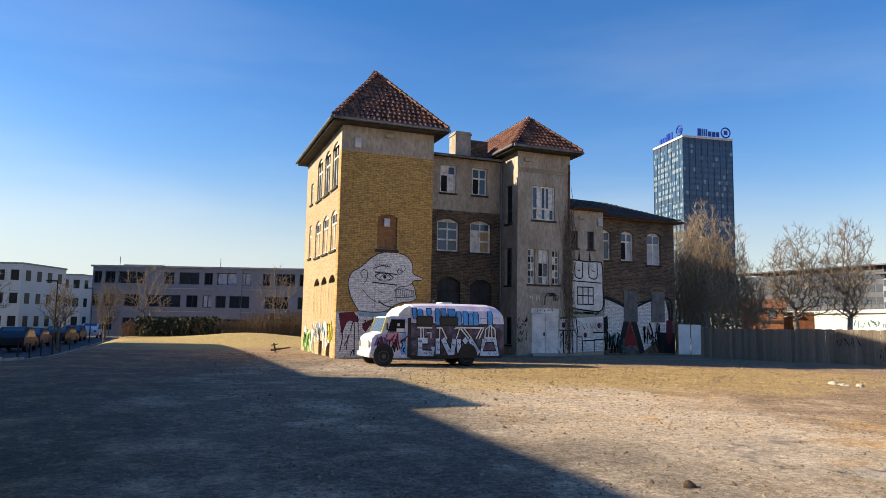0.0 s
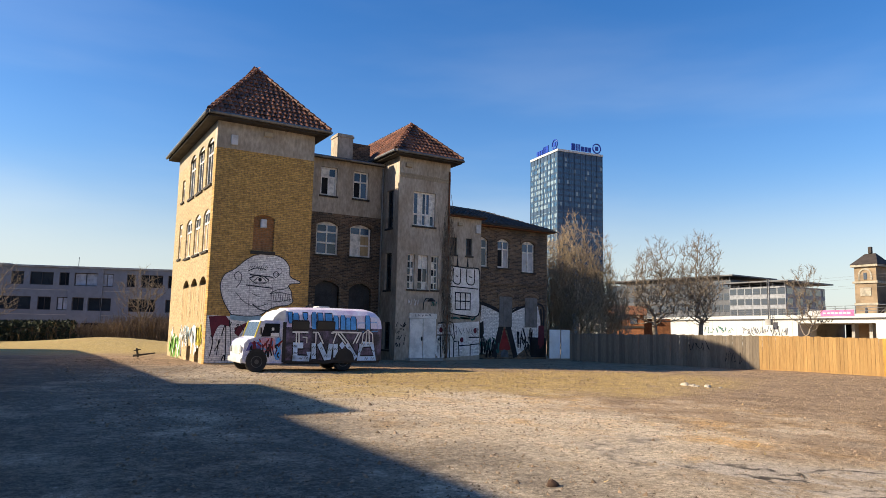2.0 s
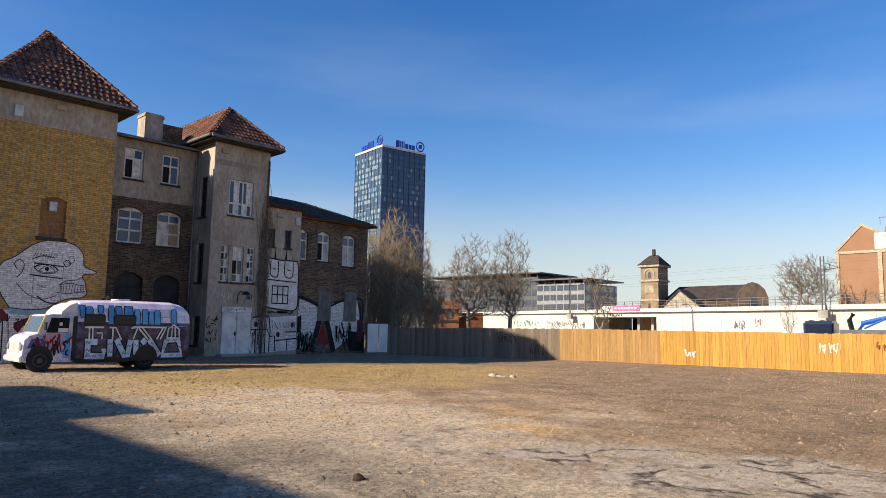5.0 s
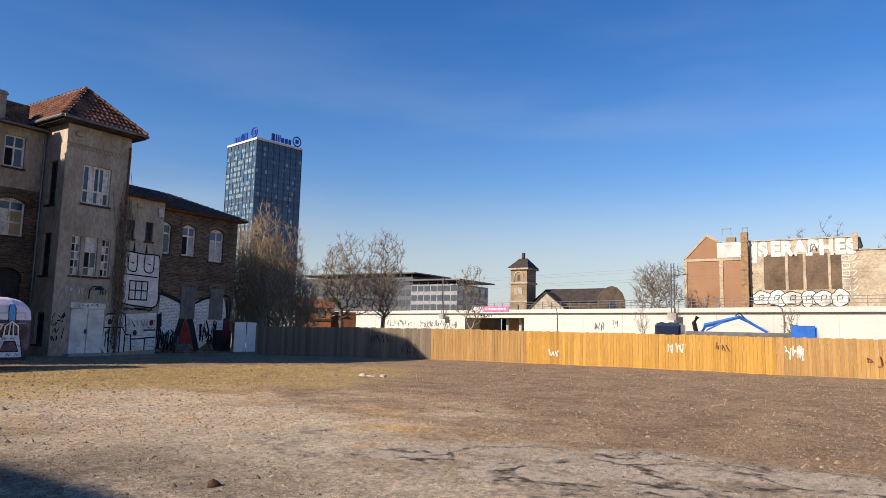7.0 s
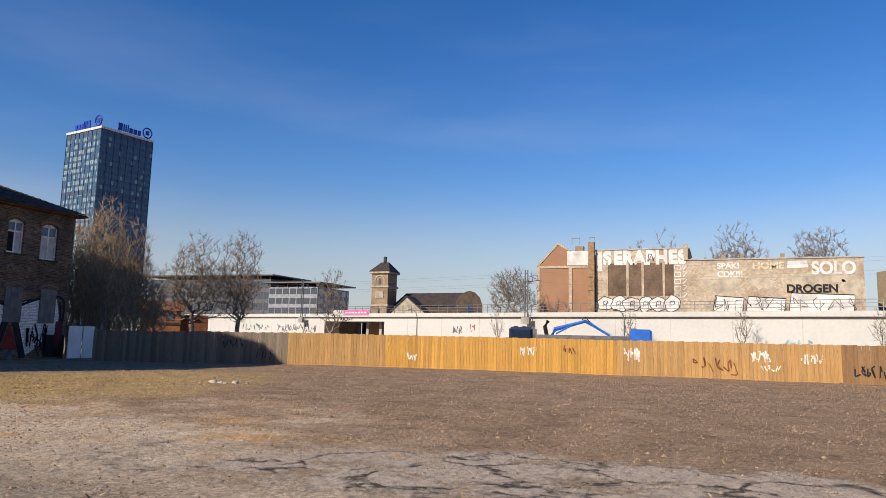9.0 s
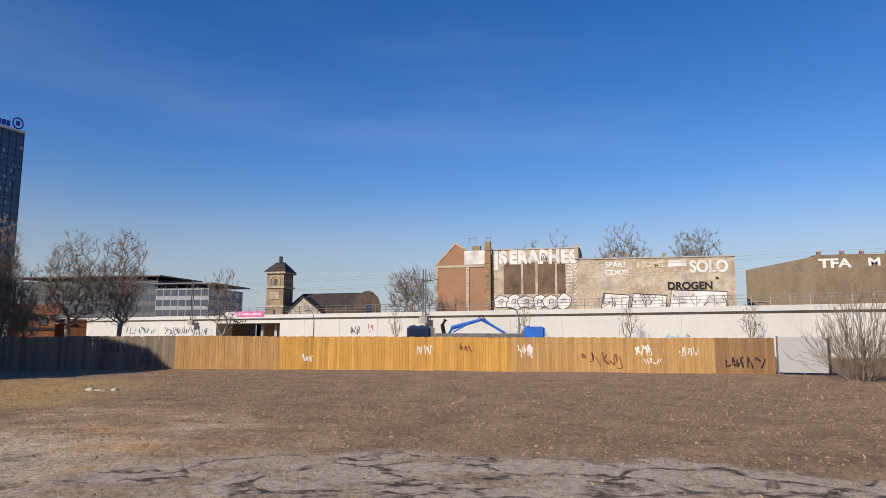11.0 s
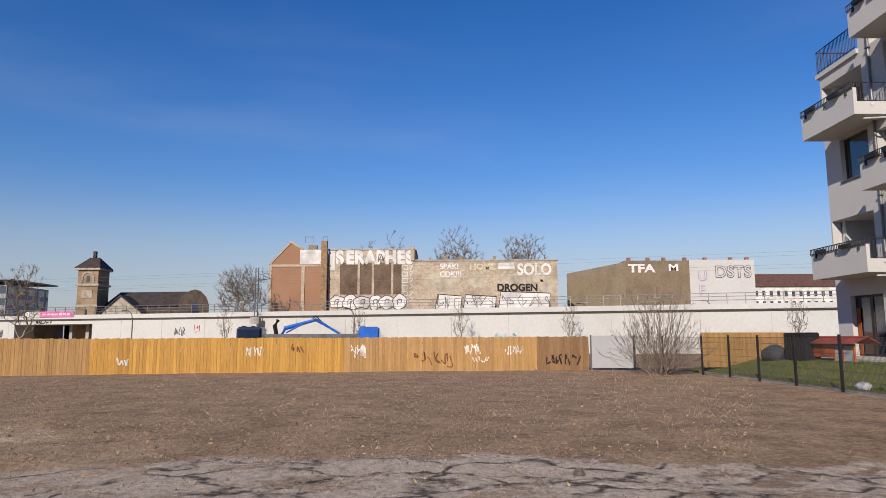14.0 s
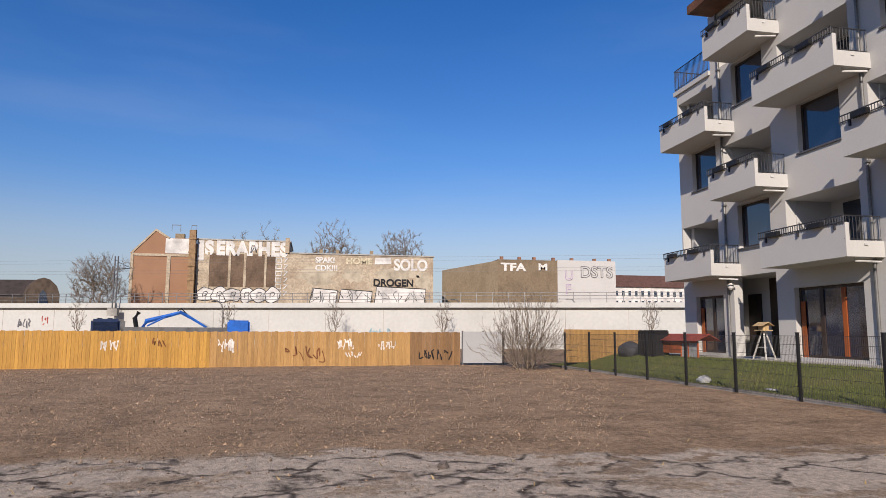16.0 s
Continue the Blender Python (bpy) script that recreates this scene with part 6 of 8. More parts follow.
        for s0, s1 in zip(cuts, cuts[1:]):
            pb = bmesh.new()
            box(pb, s0, s1, -0.24, -0.225, z0 + 0.09, z1 - 0.1, m)
            part("pane", pb, PANE, w)
        if not orange:
            sb = bmesh.new()
            box(sb, a - 0.05, c + 0.05, -0.2, 0.06, z0 - 0.07, z0 - 0.005, m)
            part("window_sill", sb, STEEL, w)

    for o in wins:
        glazing(o, False)
    for o in gl:
        glazing(o, True)
    # loggias behind the balconies
    for x0, x1, z, a, c in balcony:
        lb = bmesh.new()
        for s0, s1, y0, y1, q0, q1 in ((a, c, -2.0, -1.9, z + 0.12, z + 2.55), (a, a + 0.04, -1.9, -0.4, z + 0.12, z + 2.55), (c - 0.04, c, -1.9, -0.4, z + 0.12, z + 2.55), (a, c, -1.9, -0.4, z + 2.55, z + 2.6), (a, c, -1.9, -0.4, z + 0.05, z + 0.12)):
            box(lb, s0, s1, y0, y1, q0, q1, m)
        part("loggia", lb, RENDER_W, b)
        db = bmesh.new()
        box(db, a + 0.12, c - 0.7, -1.89, -1.84, z + 0.13, z + 2.4, m)
        part("balcony_door", db, PANE, b)
        bb = bmesh.new()
        y1 = 1.35
        box(bb, x0, x1, 0.0, y1, z - 0.05, z + 0.12, m)
        box(bb, x0, x1, y1 - 0.14, y1, z + 0.12, z + 1.0, m)
        box(bb, x1 - 0.14, x1, 0.9, y1 - 0.14, z + 0.12, z + 1.0, m)
        box(bb, x0, x0 + 0.14, 0.0, y1 - 0.14, z + 0.12, z + 0.45, m)
        bal = part("balcony", bb, RENDER_W, b)
        rb = bmesh.new()
        for y in (y1 + 0.03,):
            tube(rb, [m @ V(x0, y, z + 1.22), m @ V(x1, y, z + 1.22)], 0.022, 5)
            tube(rb, [m @ V(x0, y, z + 1.02), m @ V(x1, y, z + 1.02)], 0.02, 5)
            k = int((x1 - x0) / 0.11)
            for i in range(k + 1):
                s = x0 + (x1 - x0) * i / k
                tube(rb, [m @ V(s, y, z + 0.98), m @ V(s, y, z + 1.22)], 0.018, 4, False)
            for s in (x0 + 0.4, (x0 + x1) / 2, x1 - 0.4):
                box(rb, s - 0.03, s + 0.03, y1, y1 + 0.06, z + 0.82, z + 1.02, m)
        for s in (x0 + 0.05,):
            tube(rb, [m @ V(s, 0.05, z + 1.22), m @ V(s, y1, z + 1.22)], 0.022, 5)
            tube(rb, [m @ V(s, 0.05, z + 0.5), m @ V(s, y1, z + 0.5)], 0.015, 5)
            for i in range(11):
                y = 0.06 + i * 0.12
                tube(rb, [m @ V(s, y, z + 0.45), m @ V(s, y, z + 1.22)], 0.011, 4, False)
        part("railing", rb, DARKRAIL, bal, "grey steel bar railing")
        pb = bmesh.new()
        tube(pb, [m @ V(x0 + 0.2, 0.9, z - 0.02), m @ V(x0 + 0.2, 0.9, z - 0.16), m @ V(x0 - 0.05, 0.2, z - 0.2)], 0.035, 7)
        box(pb, x0 - 0.03, x0, 0.6, 0.72, z + 0.3, z + 0.36, m)
        part("spout", pb, PLASTIC_W, bal)
        # planter boxes
        for s in (x0 + 0.8, x1 - 1.2):
            tb = bmesh.new()
            box(tb, s, s + 0.6, y1 + 0.05, y1 + 0.2, z + 0.98, z + 1.13, m)
            part("planter", tb, BLACKSTEEL, bal)
    for s in (26.2, 18.55, 10.85):
        pb = bmesh.new()
        tube(pb, [m @ V(s, 0.07, 0.7), m @ V(s, 0.07, 19.4)], 0.05, 8)
        for z in (4, 7, 10, 13):
            box(pb, s - 0.09, s + 0.09, 0.0, 0.14, z, z + 0.06, m)
        part("downpipe", pb, ZINC, b)
    eb = bmesh.new()
    box(eb, 23.1, 27.5, -1.6, -1.5, 0.7, 4.0, m)
    box(eb, 23.1, 23.15, -1.5, -0.4, 0.7, 3.75, m)
    box(eb, 27.45, 27.5, -1.5, -0.4, 0.7, 4.0, m)
    box(eb, 23.1, 27.5, -1.5, -0.4, 3.97, 4.0, m)
    part("porch", eb, RENDER_W, b)
    db = bmesh.new()
    box(db, 26.2, 27.07, -1.5, -1.46, 0.7, 3.3, m)
    part("side_door", db, FRAME_BROWN, b, "dark brown door in the porch")
    # dark strip standing for the black opening at the porch's right
    db = bmesh.new()
    box(db, 24.95, 25.63, -1.5, -1.46, 0.7, 3.9, m)
    part("dark_porch_strip", db, FRAME_BROWN, b)
    for s, z in ((25.85, 3.55), (15.2, 3.5)):
        lb = bmesh.new()
        lathe(lb, [(0.05, 0.15), (0.13, 0.05), (0.13, -0.05), (0.05, -0.14)], m @ V(s, 0.18, z), "z", 10)
        box(lb, s - 0.03, s + 0.03, 0.0, 0.12, z - 0.03, z + 0.03, m)
        part("wall_lamp", lb, PLASTIC_W, b, "round white wall lamp")


flats()


# ---- railway viaduct ----
def viaduct():
    v = thing("railway_viaduct", "long pale concrete railway wall with cornice and railings", "viaduct", (72.5, 0, 0), 71.8, kind="structure")
    S0, S1, O0, O1 = -75, 130, 45.4, 58.2
    for a, b, z0 in ((S0, O0, -0.5), (O1, S1, -0.5), (O0, O1, 3.45)):
        bm = bmesh.new()
        box(bm, a, b, -3, 0, z0, 4.05)
        part("retaining_wall", bm, VIADUCT, v)
    bm = bmesh.new()
    box(bm, S0, S1, -3.2, 0.28, 4.05, 4.6)
    box(bm, S0, S1, -3.1, 0.12, 3.93, 4.05)
    part("cornice", bm, VIADUCT, v)
    # thin dark strip that paints the shadow line under the coping
    bm = bmesh.new()
    box(bm, S0, S1, 0.281, 0.30, 4.02, 4.1)
    part("coping_shadow_strip", bm, GREYDARK, v)
    bm = bmesh.new()
    for i in range(34):
        s = S0 + i * 6.1
        if not O0 < s < O1:
            box(bm, s, s + 0.05, 0.0, 0.012, -0.5, 3.9)
    part("joint", bm, CONCRETE, v)
    # near-black sheet paints the darkness inside the underpass
    bm = bmesh.new()
    box(bm, O0 - 1, O1 + 1, -9, -8.8, -0.5, 3.5)
    part("black_underpass_back", bm, UNLIT_BLACK, v)
    # unseen deck and side walls, added to keep sun out of the opening
    bm = bmesh.new()
    box(bm, O0 - 2, O1 + 2, -9.2, -3.0, 3.46, 4.04)
    part("added_deck", bm, CONCRETE, v)
    for a in (O0 - 2, O1 + 1.6):
        bm = bmesh.new()
        box(bm, a, a + 0.4, -9.2, -3.0, -0.5, 3.46)
        part("added_abutment", bm, CONCRETE, v)
    for s in (47.8, 50.5):
        bm = bmesh.new()
        box(bm, s, s + 0.5, -2.5, -1.9, -0.5, 3.45)
        part("pillar", bm, CONCRETE, v)
    bm = bmesh.new()
    for z in (4.95, 5.3, 5.6):
        tube(bm, [V(S0, 0.1, z), V(S1, 0.1, z)], 0.03, 5)
    for i in range(int((S1 - S0) / 1.6)):
        s = S0 + i * 1.6
        box(bm, s - 0.03, s + 0.03, 0.07, 0.13, 4.6, 5.6)
    part("railing", bm, ZINC, v, "grey steel railing")
    pink = mat("pink_banner", (0.62, 0.16, 0.34), 0.6)
    bm = bmesh.new()
    box(bm, 48.2, 53.6, 0.32, 0.36, 4.35, 5.1)
    bn = part("banner", bm, pink, v, "pink and white banner on the bridge railing")
    bm = bmesh.new()
    box(bm, 53.6, 56.3, 0.32, 0.36, 4.35, 5.1)
    for i in range(7):
        box(bm, 48.7 + i * 0.66, 49.2 + i * 0.66, 0.36, 0.372, 4.62, 4.82)
    part("banner_bars", bm, PLASTIC_W, bn)
    m = plane((0, 0), (-1, 0), (0, 1))
    rng = random.Random(17)
    for s0, s1, z0, z1, k, mt in ((-70, -60, 1.7, 3.0, 18, GREYPAINT), (-54.6, -52.0, 3.5, 4.1, 6, BLACKPAINT), (-33, -31.5, 1.8, 3.0, 5, GREYPAINT), (-30.2, -29.4, 2.1, 3.2, 4, PINKRED), (-80, -72, 1.9, 3.0, 10, TEALPAINT), (6.4, 8.6, 1.2, 2.0, 7, PALEBLUE)):
        bm = bmesh.new()
        scrawl(bm, m, rng, s0, s1, z0, z1, k, 0.14, 0.02)
        part("spray_tag", bm, mt, v)
    bm = bmesh.new()
    for y, z in ((-1.2, 8.2), (-1.2, 9.4), (-2.6, 8.0), (-2.6, 9.2)):
        tube(bm, [V(S0, y, z), V(S1, y, z)], 0.009, 3, False)
    part("contact_wire", bm, STEEL, v)
    # masts and lamps
    for s, h in ((21.5, 9.6), (63, 9.8), (93, 9.8), (-40, 9.8)):
        p = thing("catenary_mast", "grey steel lattice railway mast", "mast", (72.5 + 0.313 * s - 1.0, 0.95 * s, 4.6), 71.8)
        bm = bmesh.new()
        for x in (-0.18, 0.18):
            box(bm, x - 0.05, x + 0.05, -0.05, 0.05, -0.9, h - 4.6)
        for i in range(10):
            z = i * (h - 4.6) / 10
            box(bm, -0.13, 0.13, -0.02, 0.02, z, z + 0.05)
        part("mast_post", bm, STEEL, p)
        bm = bmesh.new()
        box(bm, -0.55, 0.55, -0.2, 0.25, -1.4, -0.6)
        part("foot", bm, CONCRETE, p)
        bm = bmesh.new()
        tube(bm, [V(0, -0.2, h - 6.0), V(0, -3.0, h - 5.6)], 0.04, 5)
        tube(bm, [V(0, -0.2, h - 5.2), V(0, -2.6, h - 5.6)], 0.03, 5)
        part("bracket", bm, STEEL, p)
    for x, y, h in ((70.0, -15.6, 5.0), (74, 32.5, 4.6), (72, 8.5, 4.6), (69.2, -28, 5.2)):
        p = thing("street_lamp", "slim grey street lamp with a curved arm", "street lamp", (x, y, 0), 0)
        bm = bmesh.new()
        tube(bm, [V(0, 0, 0), V(0, 0, h * 0.8), V(0, 0.15, h * 0.93), V(0, 0.5, h), V(0, 0.8, h)], [0.08, 0.06, 0.05, 0.045, 0.04], 7)
        part("pole", bm, STEEL, p)
        bm = bmesh.new()
        box(bm, -0.08, 0.08, 0.7, 1.15, h - 0.04, h + 0.05)
        part("lamp_head", bm, BLACKSTEEL, p)


PINKRED = mat("spray_red", (0.55, 0.12, 0.10), 0.8)
viaduct()


# ---- houses beyond the railway ----
def text_on(word, m, s, z, size, material, parent, off=0.06, squeeze=1.0):
    """Painted letters on a wall."""
    cu = bpy.data.curves.new("painted_letters", "FONT")
    cu.body, cu.size, cu.extrude, cu.offset = word, size, 0.01, size * 0.035
    cu.materials.append(material)
    ob = new("painted_letters", cu)
    ob.parent = parent
    ob.matrix_basis = m @ Matrix.Translation((s, off, z)) @ Matrix.Rotation(radians(90), 4, "X") @ Matrix.Diagonal((squeeze, 1, 1, 1)) 
    return ob


def party_walls():
    m = plane((105, 0), (0, -1), (-1, 0))
    terr = mat("terracotta_render", (0.30, 0.165, 0.095), 0.9, vary=0.08, scale=0.2, second=(0.26, 0.14, 0.08))
    tan = mat("patched_tan_brick", (0.42, 0.35, 0.255), 0.9, vary=0.32, scale=0.34, fine=3.5, second=(0.27, 0.20, 0.135))
    darkb = mat("dark_brown_brick", (0.15, 0.10, 0.065), 0.9, vary=0.2, scale=0.5, fine=3)
    olive = mat("olive_brick", (0.27, 0.21, 0.135), 0.9, vary=0.16, scale=0.3, fine=3, second=(0.21, 0.16, 0.10))
    white = mat("whitewash", (0.68, 0.66, 0.62), 0.9, vary=0.06, scale=0.4)

    def block(name, label, s0, s1, z1, material, depth=12, z0=0.0):
        h = thing(name, label, "house")
        bm = bmesh.new()
        box(bm, s0, s1, -depth, 0, z0, z1, m)
        part("wall", bm, material, h)
        bm = bmesh.new()
        box(bm, s0 - 0.15, s1 + 0.15, -depth - 0.2, 0.15, z1, z1 + 0.18, m)
        part("coping", bm, CONCRETE, h)
        return h

    # gabled house
    h = thing("gabled_house", "terracotta rendered gable house wall", "house")
    bm = bmesh.new()
    poly(bm, [m @ V(-25.3, 0, 0), m @ V(-17.6, 0, 0), m @ V(-17.6, 0, 15.2), m @ V(-20.6, 0, 15.2), m @ V(-22.4, 0, 16.2), m @ V(-25.3, 0, 13.0)], V(12, 0, 0))
    part("wall", bm, terr, h)
    bm = bmesh.new()
    box(bm, -25.25, -17.65, 0.02, 0.12, 12.5, 12.85, m)
    box(bm, -20.7, -20.2, 0.02, 0.12, 5, 12.5, m)
    poly(bm, [m @ V(-25.8, 0.1, 12.9), m @ V(-22.4, 0.1, 16.55), m @ V(-20.4, 0.1, 15.3), m @ V(-20.55, 0.1, 15.05), m @ V(-22.4, 0.1, 16.2), m @ V(-25.6, 0.1, 12.75)], V(0.3, 0, 0))
    box(bm, -25.7, -25.3, 0, 0.1, 0, 12.9, m)
    part("cornice", bm, tan, h)
    bm = bmesh.new()
    box(bm, -21.0, -17.7, 0.02, 0.05, 12.95, 15.15, m)
    part("white_patch", bm, white, h)
    bm = bmesh.new()
    box(bm, -17.6, -16.7, 0.0, 0.9, 0, 16.4, m)
    for z in (9, 11, 13, 15):
        box(bm, -17.68, -16.62, -0.02, 0.98, z, z + 0.2, m)
    part("chimney", bm, mat("chimney_brick", (0.30, 0.19, 0.10), 0.9), h)
    bm = bmesh.new()
    box(bm, -20.3, -19.0, -4, -3, 15.2, 16.3, m)
    part("chimney", bm, olive, h)
    bm = bmesh.new()
    for x in (-20.25, -19.05, -17.5, -16.8):
        box(bm, x, x + 0.06, 0.0, 0.06, 16.2, 17.2, m)
    box(bm, -17.5, -16.74, 0.0, 0.06, 17.1, 17.2, m)
    box(bm, -20.25, -18.99, 0.0, 0.06, 17.1, 17.2, m)
    part("roof_frame", bm, STEEL, h)
    # panelled house
    h = block("panelled_house", "tan brick fire wall with dark panels and white graffiti", -16.6, -3.2, 15.1, tan)
    for a, b in ((-14.9, -12.1), (-11.8, -9.9), (-9.6, -6.9), (-6.7, -5.3)):
        bm = bmesh.new()
        box(bm, a, b, 0.01, 0.04, 8.2, 13.1, m)
        part("dark_panel", bm, darkb, h)
    for a in (-15.05, -12.0, -9.8, -6.85):
        bm = bmesh.new()
        box(bm, a, a + 0.3, 0.03, 0.12, 8.0, 13.3, m)
        part("pier", bm, tan, h)
    bm = bmesh.new()
    box(bm, -16.5, -15.6, 0.02, 0.05, 12.0, 15.0, m)
    part("white_patch", bm, white, h)
    # heavy white block letters sprayed from edge to edge under the coping
    for word, a, squeeze in (("S", -15.4, 0.88), ("ERAPHES", -13.85, 0.86)):
        ob = text_on(word, m, a, 13.0, 2.75, white, h, 0.05, squeeze)
        ob.data.offset, ob.data.space_character = 0.17, 1.13
    rng = random.Random(31)
    bm = bmesh.new()
    scrawl(bm, m, rng, -9.0, -8.0, 13.2, 14.9, 2, 0.14, 0.07)
    part("spray_tag", bm, GREYPAINT, h)
    bm = bmesh.new()
    for i in range(6):
        z = 7.0 + i * 1.0
        ribbon(bm, m, [(-5.2, z), (-4.4, z), (-4.4, z + 0.6), (-5.2, z + 0.6), (-5.2, z)], 0.16, 0.06)
        ribbon(bm, m, [(-4.0, z), (-3.5, z + 0.6), (-4.0, z + 0.7)], 0.16, 0.07)
    part("column_letters", bm, white, h)
    for i, (a, rx, rz) in enumerate(((-15.2, 1.25, 0.95), (-13.2, 1.2, 1.15), (-11.2, 1.3, 1.0), (-9.3, 1.05, 1.2), (-7.5, 1.25, 0.95), (-5.6, 1.15, 1.1))):
        shape = blob(a, 7.0, rx, rz, 11, 0.22, 20 + i)
        outline = curve(shape + [shape[0]], 4)
        bm = bmesh.new()
        fill(bm, m, outline[:-1], 0.05 + 0.004 * i)
        part("throw_up", bm, white, h, "white bubble graffiti along the foot")
        bm = bmesh.new()
        ribbon(bm, m, outline, 0.12, 0.052 + 0.004 * i)
        ribbon(bm, m, curve([(a - 0.3, 6.6), (a - 0.25, 7.3), (a + 0.3, 7.4), (a + 0.2, 6.9), (a - 0.2, 6.9)], 4), 0.11, 0.054 + 0.004 * i)
        part("throw_up_line", bm, GREYDARK, h)
    bm = bmesh.new()
    box(bm, -3.9, -3.3, 0.0, 0.3, 13.4, 15.7, m)
    part("stack", bm, tan, h)
    # long patched wall
    h = block("patched_house", "long patched beige fire wall with white and black graffiti", -3.2, 18.8, 13.35, tan)
    text_on("SPAK!", m, 0.6, 12.1, 1.15, white, h)
    text_on("CDK!!!", m, 0.6, 10.9, 1.15, white, h)
    text_on("HOME", m, 5.2, 12.0, 1.3, mat("cream_paint", (0.62, 0.55, 0.38), 0.9), h, squeeze=1.1)
    text_on("SOLO", m, 12.6, 11.2, 2.4, white, h, squeeze=0.85)
    text_on("DROGEN", m, 9.4, 8.7, 1.5, BLACKPAINT, h, 0.1, squeeze=1.0)
    for a, b, z0, z1 in ((-0.1, 4.0, 6.0, 8.2), (4.2, 9.3, 6.1, 8.1), (9.6, 17.6, 5.8, 8.6)):
        bm = bmesh.new()
        fill(bm, m, [(a, z0), (a + 0.4, z1), (b, z1 - 0.3), (b - 0.2, z0)], 0.05)
        part("throw_up", bm, white, h)
        bm = bmesh.new()
        ribbon(bm, m, [(a, z0), (a + 0.4, z1), (b, z1 - 0.3), (b - 0.2, z0)], 0.14, 0.06)
        part("throw_up_line", bm, BLACKPAINT, h)
    bm = bmesh.new()
    fill(bm, m, [(9.6, 12.0), (12.2, 12.1), (12.1, 13.1), (9.7, 13.0)], 0.05)
    part("throw_up", bm, white, h)
    for a, b in ((-0.1, 9.3), (9.6, 17.6)):
        bm = bmesh.new()
        scrawl(bm, m, rng, a, b, 6.0, 8.2, 7, 0.08, 0.07)
        part("throw_up_line", bm, GREYDARK, h)
    bm = bmesh.new()
    for cx, cz, rx, rz, sd in ((1.0, 10.0, 2.6, 1.6, 1), (6.2, 10.2, 1.6, 1.0, 2), (13.2, 10.6, 3.2, 1.0, 3), (17.3, 9.6, 1.2, 1.5, 4)):
        fill(bm, m, blob(cx, cz, rx, rz, 22, 0.3, sd), 0.015)
    part("plaster_patch", bm, mat("old_plaster", (0.46, 0.40, 0.30), 0.9, vary=0.15, scale=0.6), h)
    for s in (1.2, 9.0, 3.7):
        bm = bmesh.new()
        box(bm, s, s + 0.5, -2, -1.5, 13.5, 14.3, m)
        part("chimney", bm, olive, h)
    # low houses in the gap
    h = thing("town_house", "white town house with a dark roof in the gap", "house")
    bm = bmesh.new()
    box(bm, 18.8, 23.5, -45, -35, 0, 10.5, m)
    part("wall", bm, white, h)
    bm = bmesh.new()
    poly(bm, [m @ V(18.5, -35, 10.5), m @ V(23.8, -35, 10.5), m @ V(23.8, -38, 12.5), m @ V(18.5, -38, 12.5)], V(10, 0, 0))
    part("roof", bm, mat("red_roof", (0.25, 0.08, 0.05), 0.8), h)
    for i in range(3):
        for z in (3, 6, 8.3):
            bm = bmesh.new()
            box(bm, 19.4 + i * 1.5, 20.2 + i * 1.5, -35, -34.95, z, z + 1.5, m)
            part("window", bm, PANE, h)
    # corner house, olive side and front, white front beyond
    h = thing("corner_house", "olive brick fire wall house with a white half", "house")
    bm = bmesh.new()
    poly(bm, [m @ V(29.3, 0, 0), m @ V(29.3, 0, 13.1), m @ V(22.9, -14, 12.6), m @ V(22.9, -14, 0)], V(0.4, -0.2, 0))
    part("side_wall", bm, olive, h)
    bm = bmesh.new()
    box(bm, 29.3, 39.3, -10, 0, 0, 13.3, m)
    part("wall", bm, darkish := mat("brown_grey_brick", (0.20, 0.15, 0.095), 0.9, vary=0.2, scale=0.4, fine=3, second=(0.15, 0.11, 0.07)), h)
    bm = bmesh.new()
    box(bm, 39.3, 49.4, -10, 0.02, 0, 13.4, m)
    part("white_wall", bm, RENDER_W, h)
    lilac = mat("lilac_paint", (0.40, 0.28, 0.45), 0.9)
    for word, a, z, size, line in (("DSTS", 43.2, 10.7, 2.5, GREYPAINT), ("U", 40.5, 10.2, 2.1, lilac), ("F", 40.6, 8.0, 2.1, lilac)):
        text_on(word, m, a, z, size, line, h, 0.06)
        inner = text_on(word, m, a, z, size, RENDER_W, h, 0.09)
        inner.data.offset = -size * 0.006
    text_on("TFA", m, 29.8, 11.5, 1.75, white, h, squeeze=1.35)
    text_on("M", m, 36.0, 11.7, 1.5, white, h, squeeze=1.4)
    chim = mat("chimney_red", (0.28, 0.14, 0.09), 0.9)
    for s in (30, 33, 35.5, 38.8, 42, 46, 48.6):
        bm = bmesh.new()
        box(bm, s, s + 0.5, -1.5, -1.0, 13.2, 13.9, m)
        part("chimney", bm, chim, h)
    # roofs and white fronts further on
    h = thing("far_row_house", "row of pale houses with brown roofs", "house")
    bm = bmesh.new()
    box(bm, 49.8, 118, -60, -50, 0, 12.9, m)
    part("wall", bm, white, h)
    bm = bmesh.new()
    poly(bm, [m @ V(49.5, -49.5, 12.9), m @ V(118, -49.5, 12.9), m @ V(118, -53, 16.0), m @ V(49.5, -53, 16.0)], V(8, 0, 0))
    part("roof", bm, mat("brown_roof", (0.12, 0.06, 0.045), 0.8), h)
    for i in range(39):
        for z in (6.0, 8.2, 10.6):
            bm = bmesh.new()
            box(bm, 50.6 + i * 1.7, 51.3 + i * 1.7, -50, -49.95, z, z + 1.3, m)
            part("window", bm, PANE, h)


party_walls()


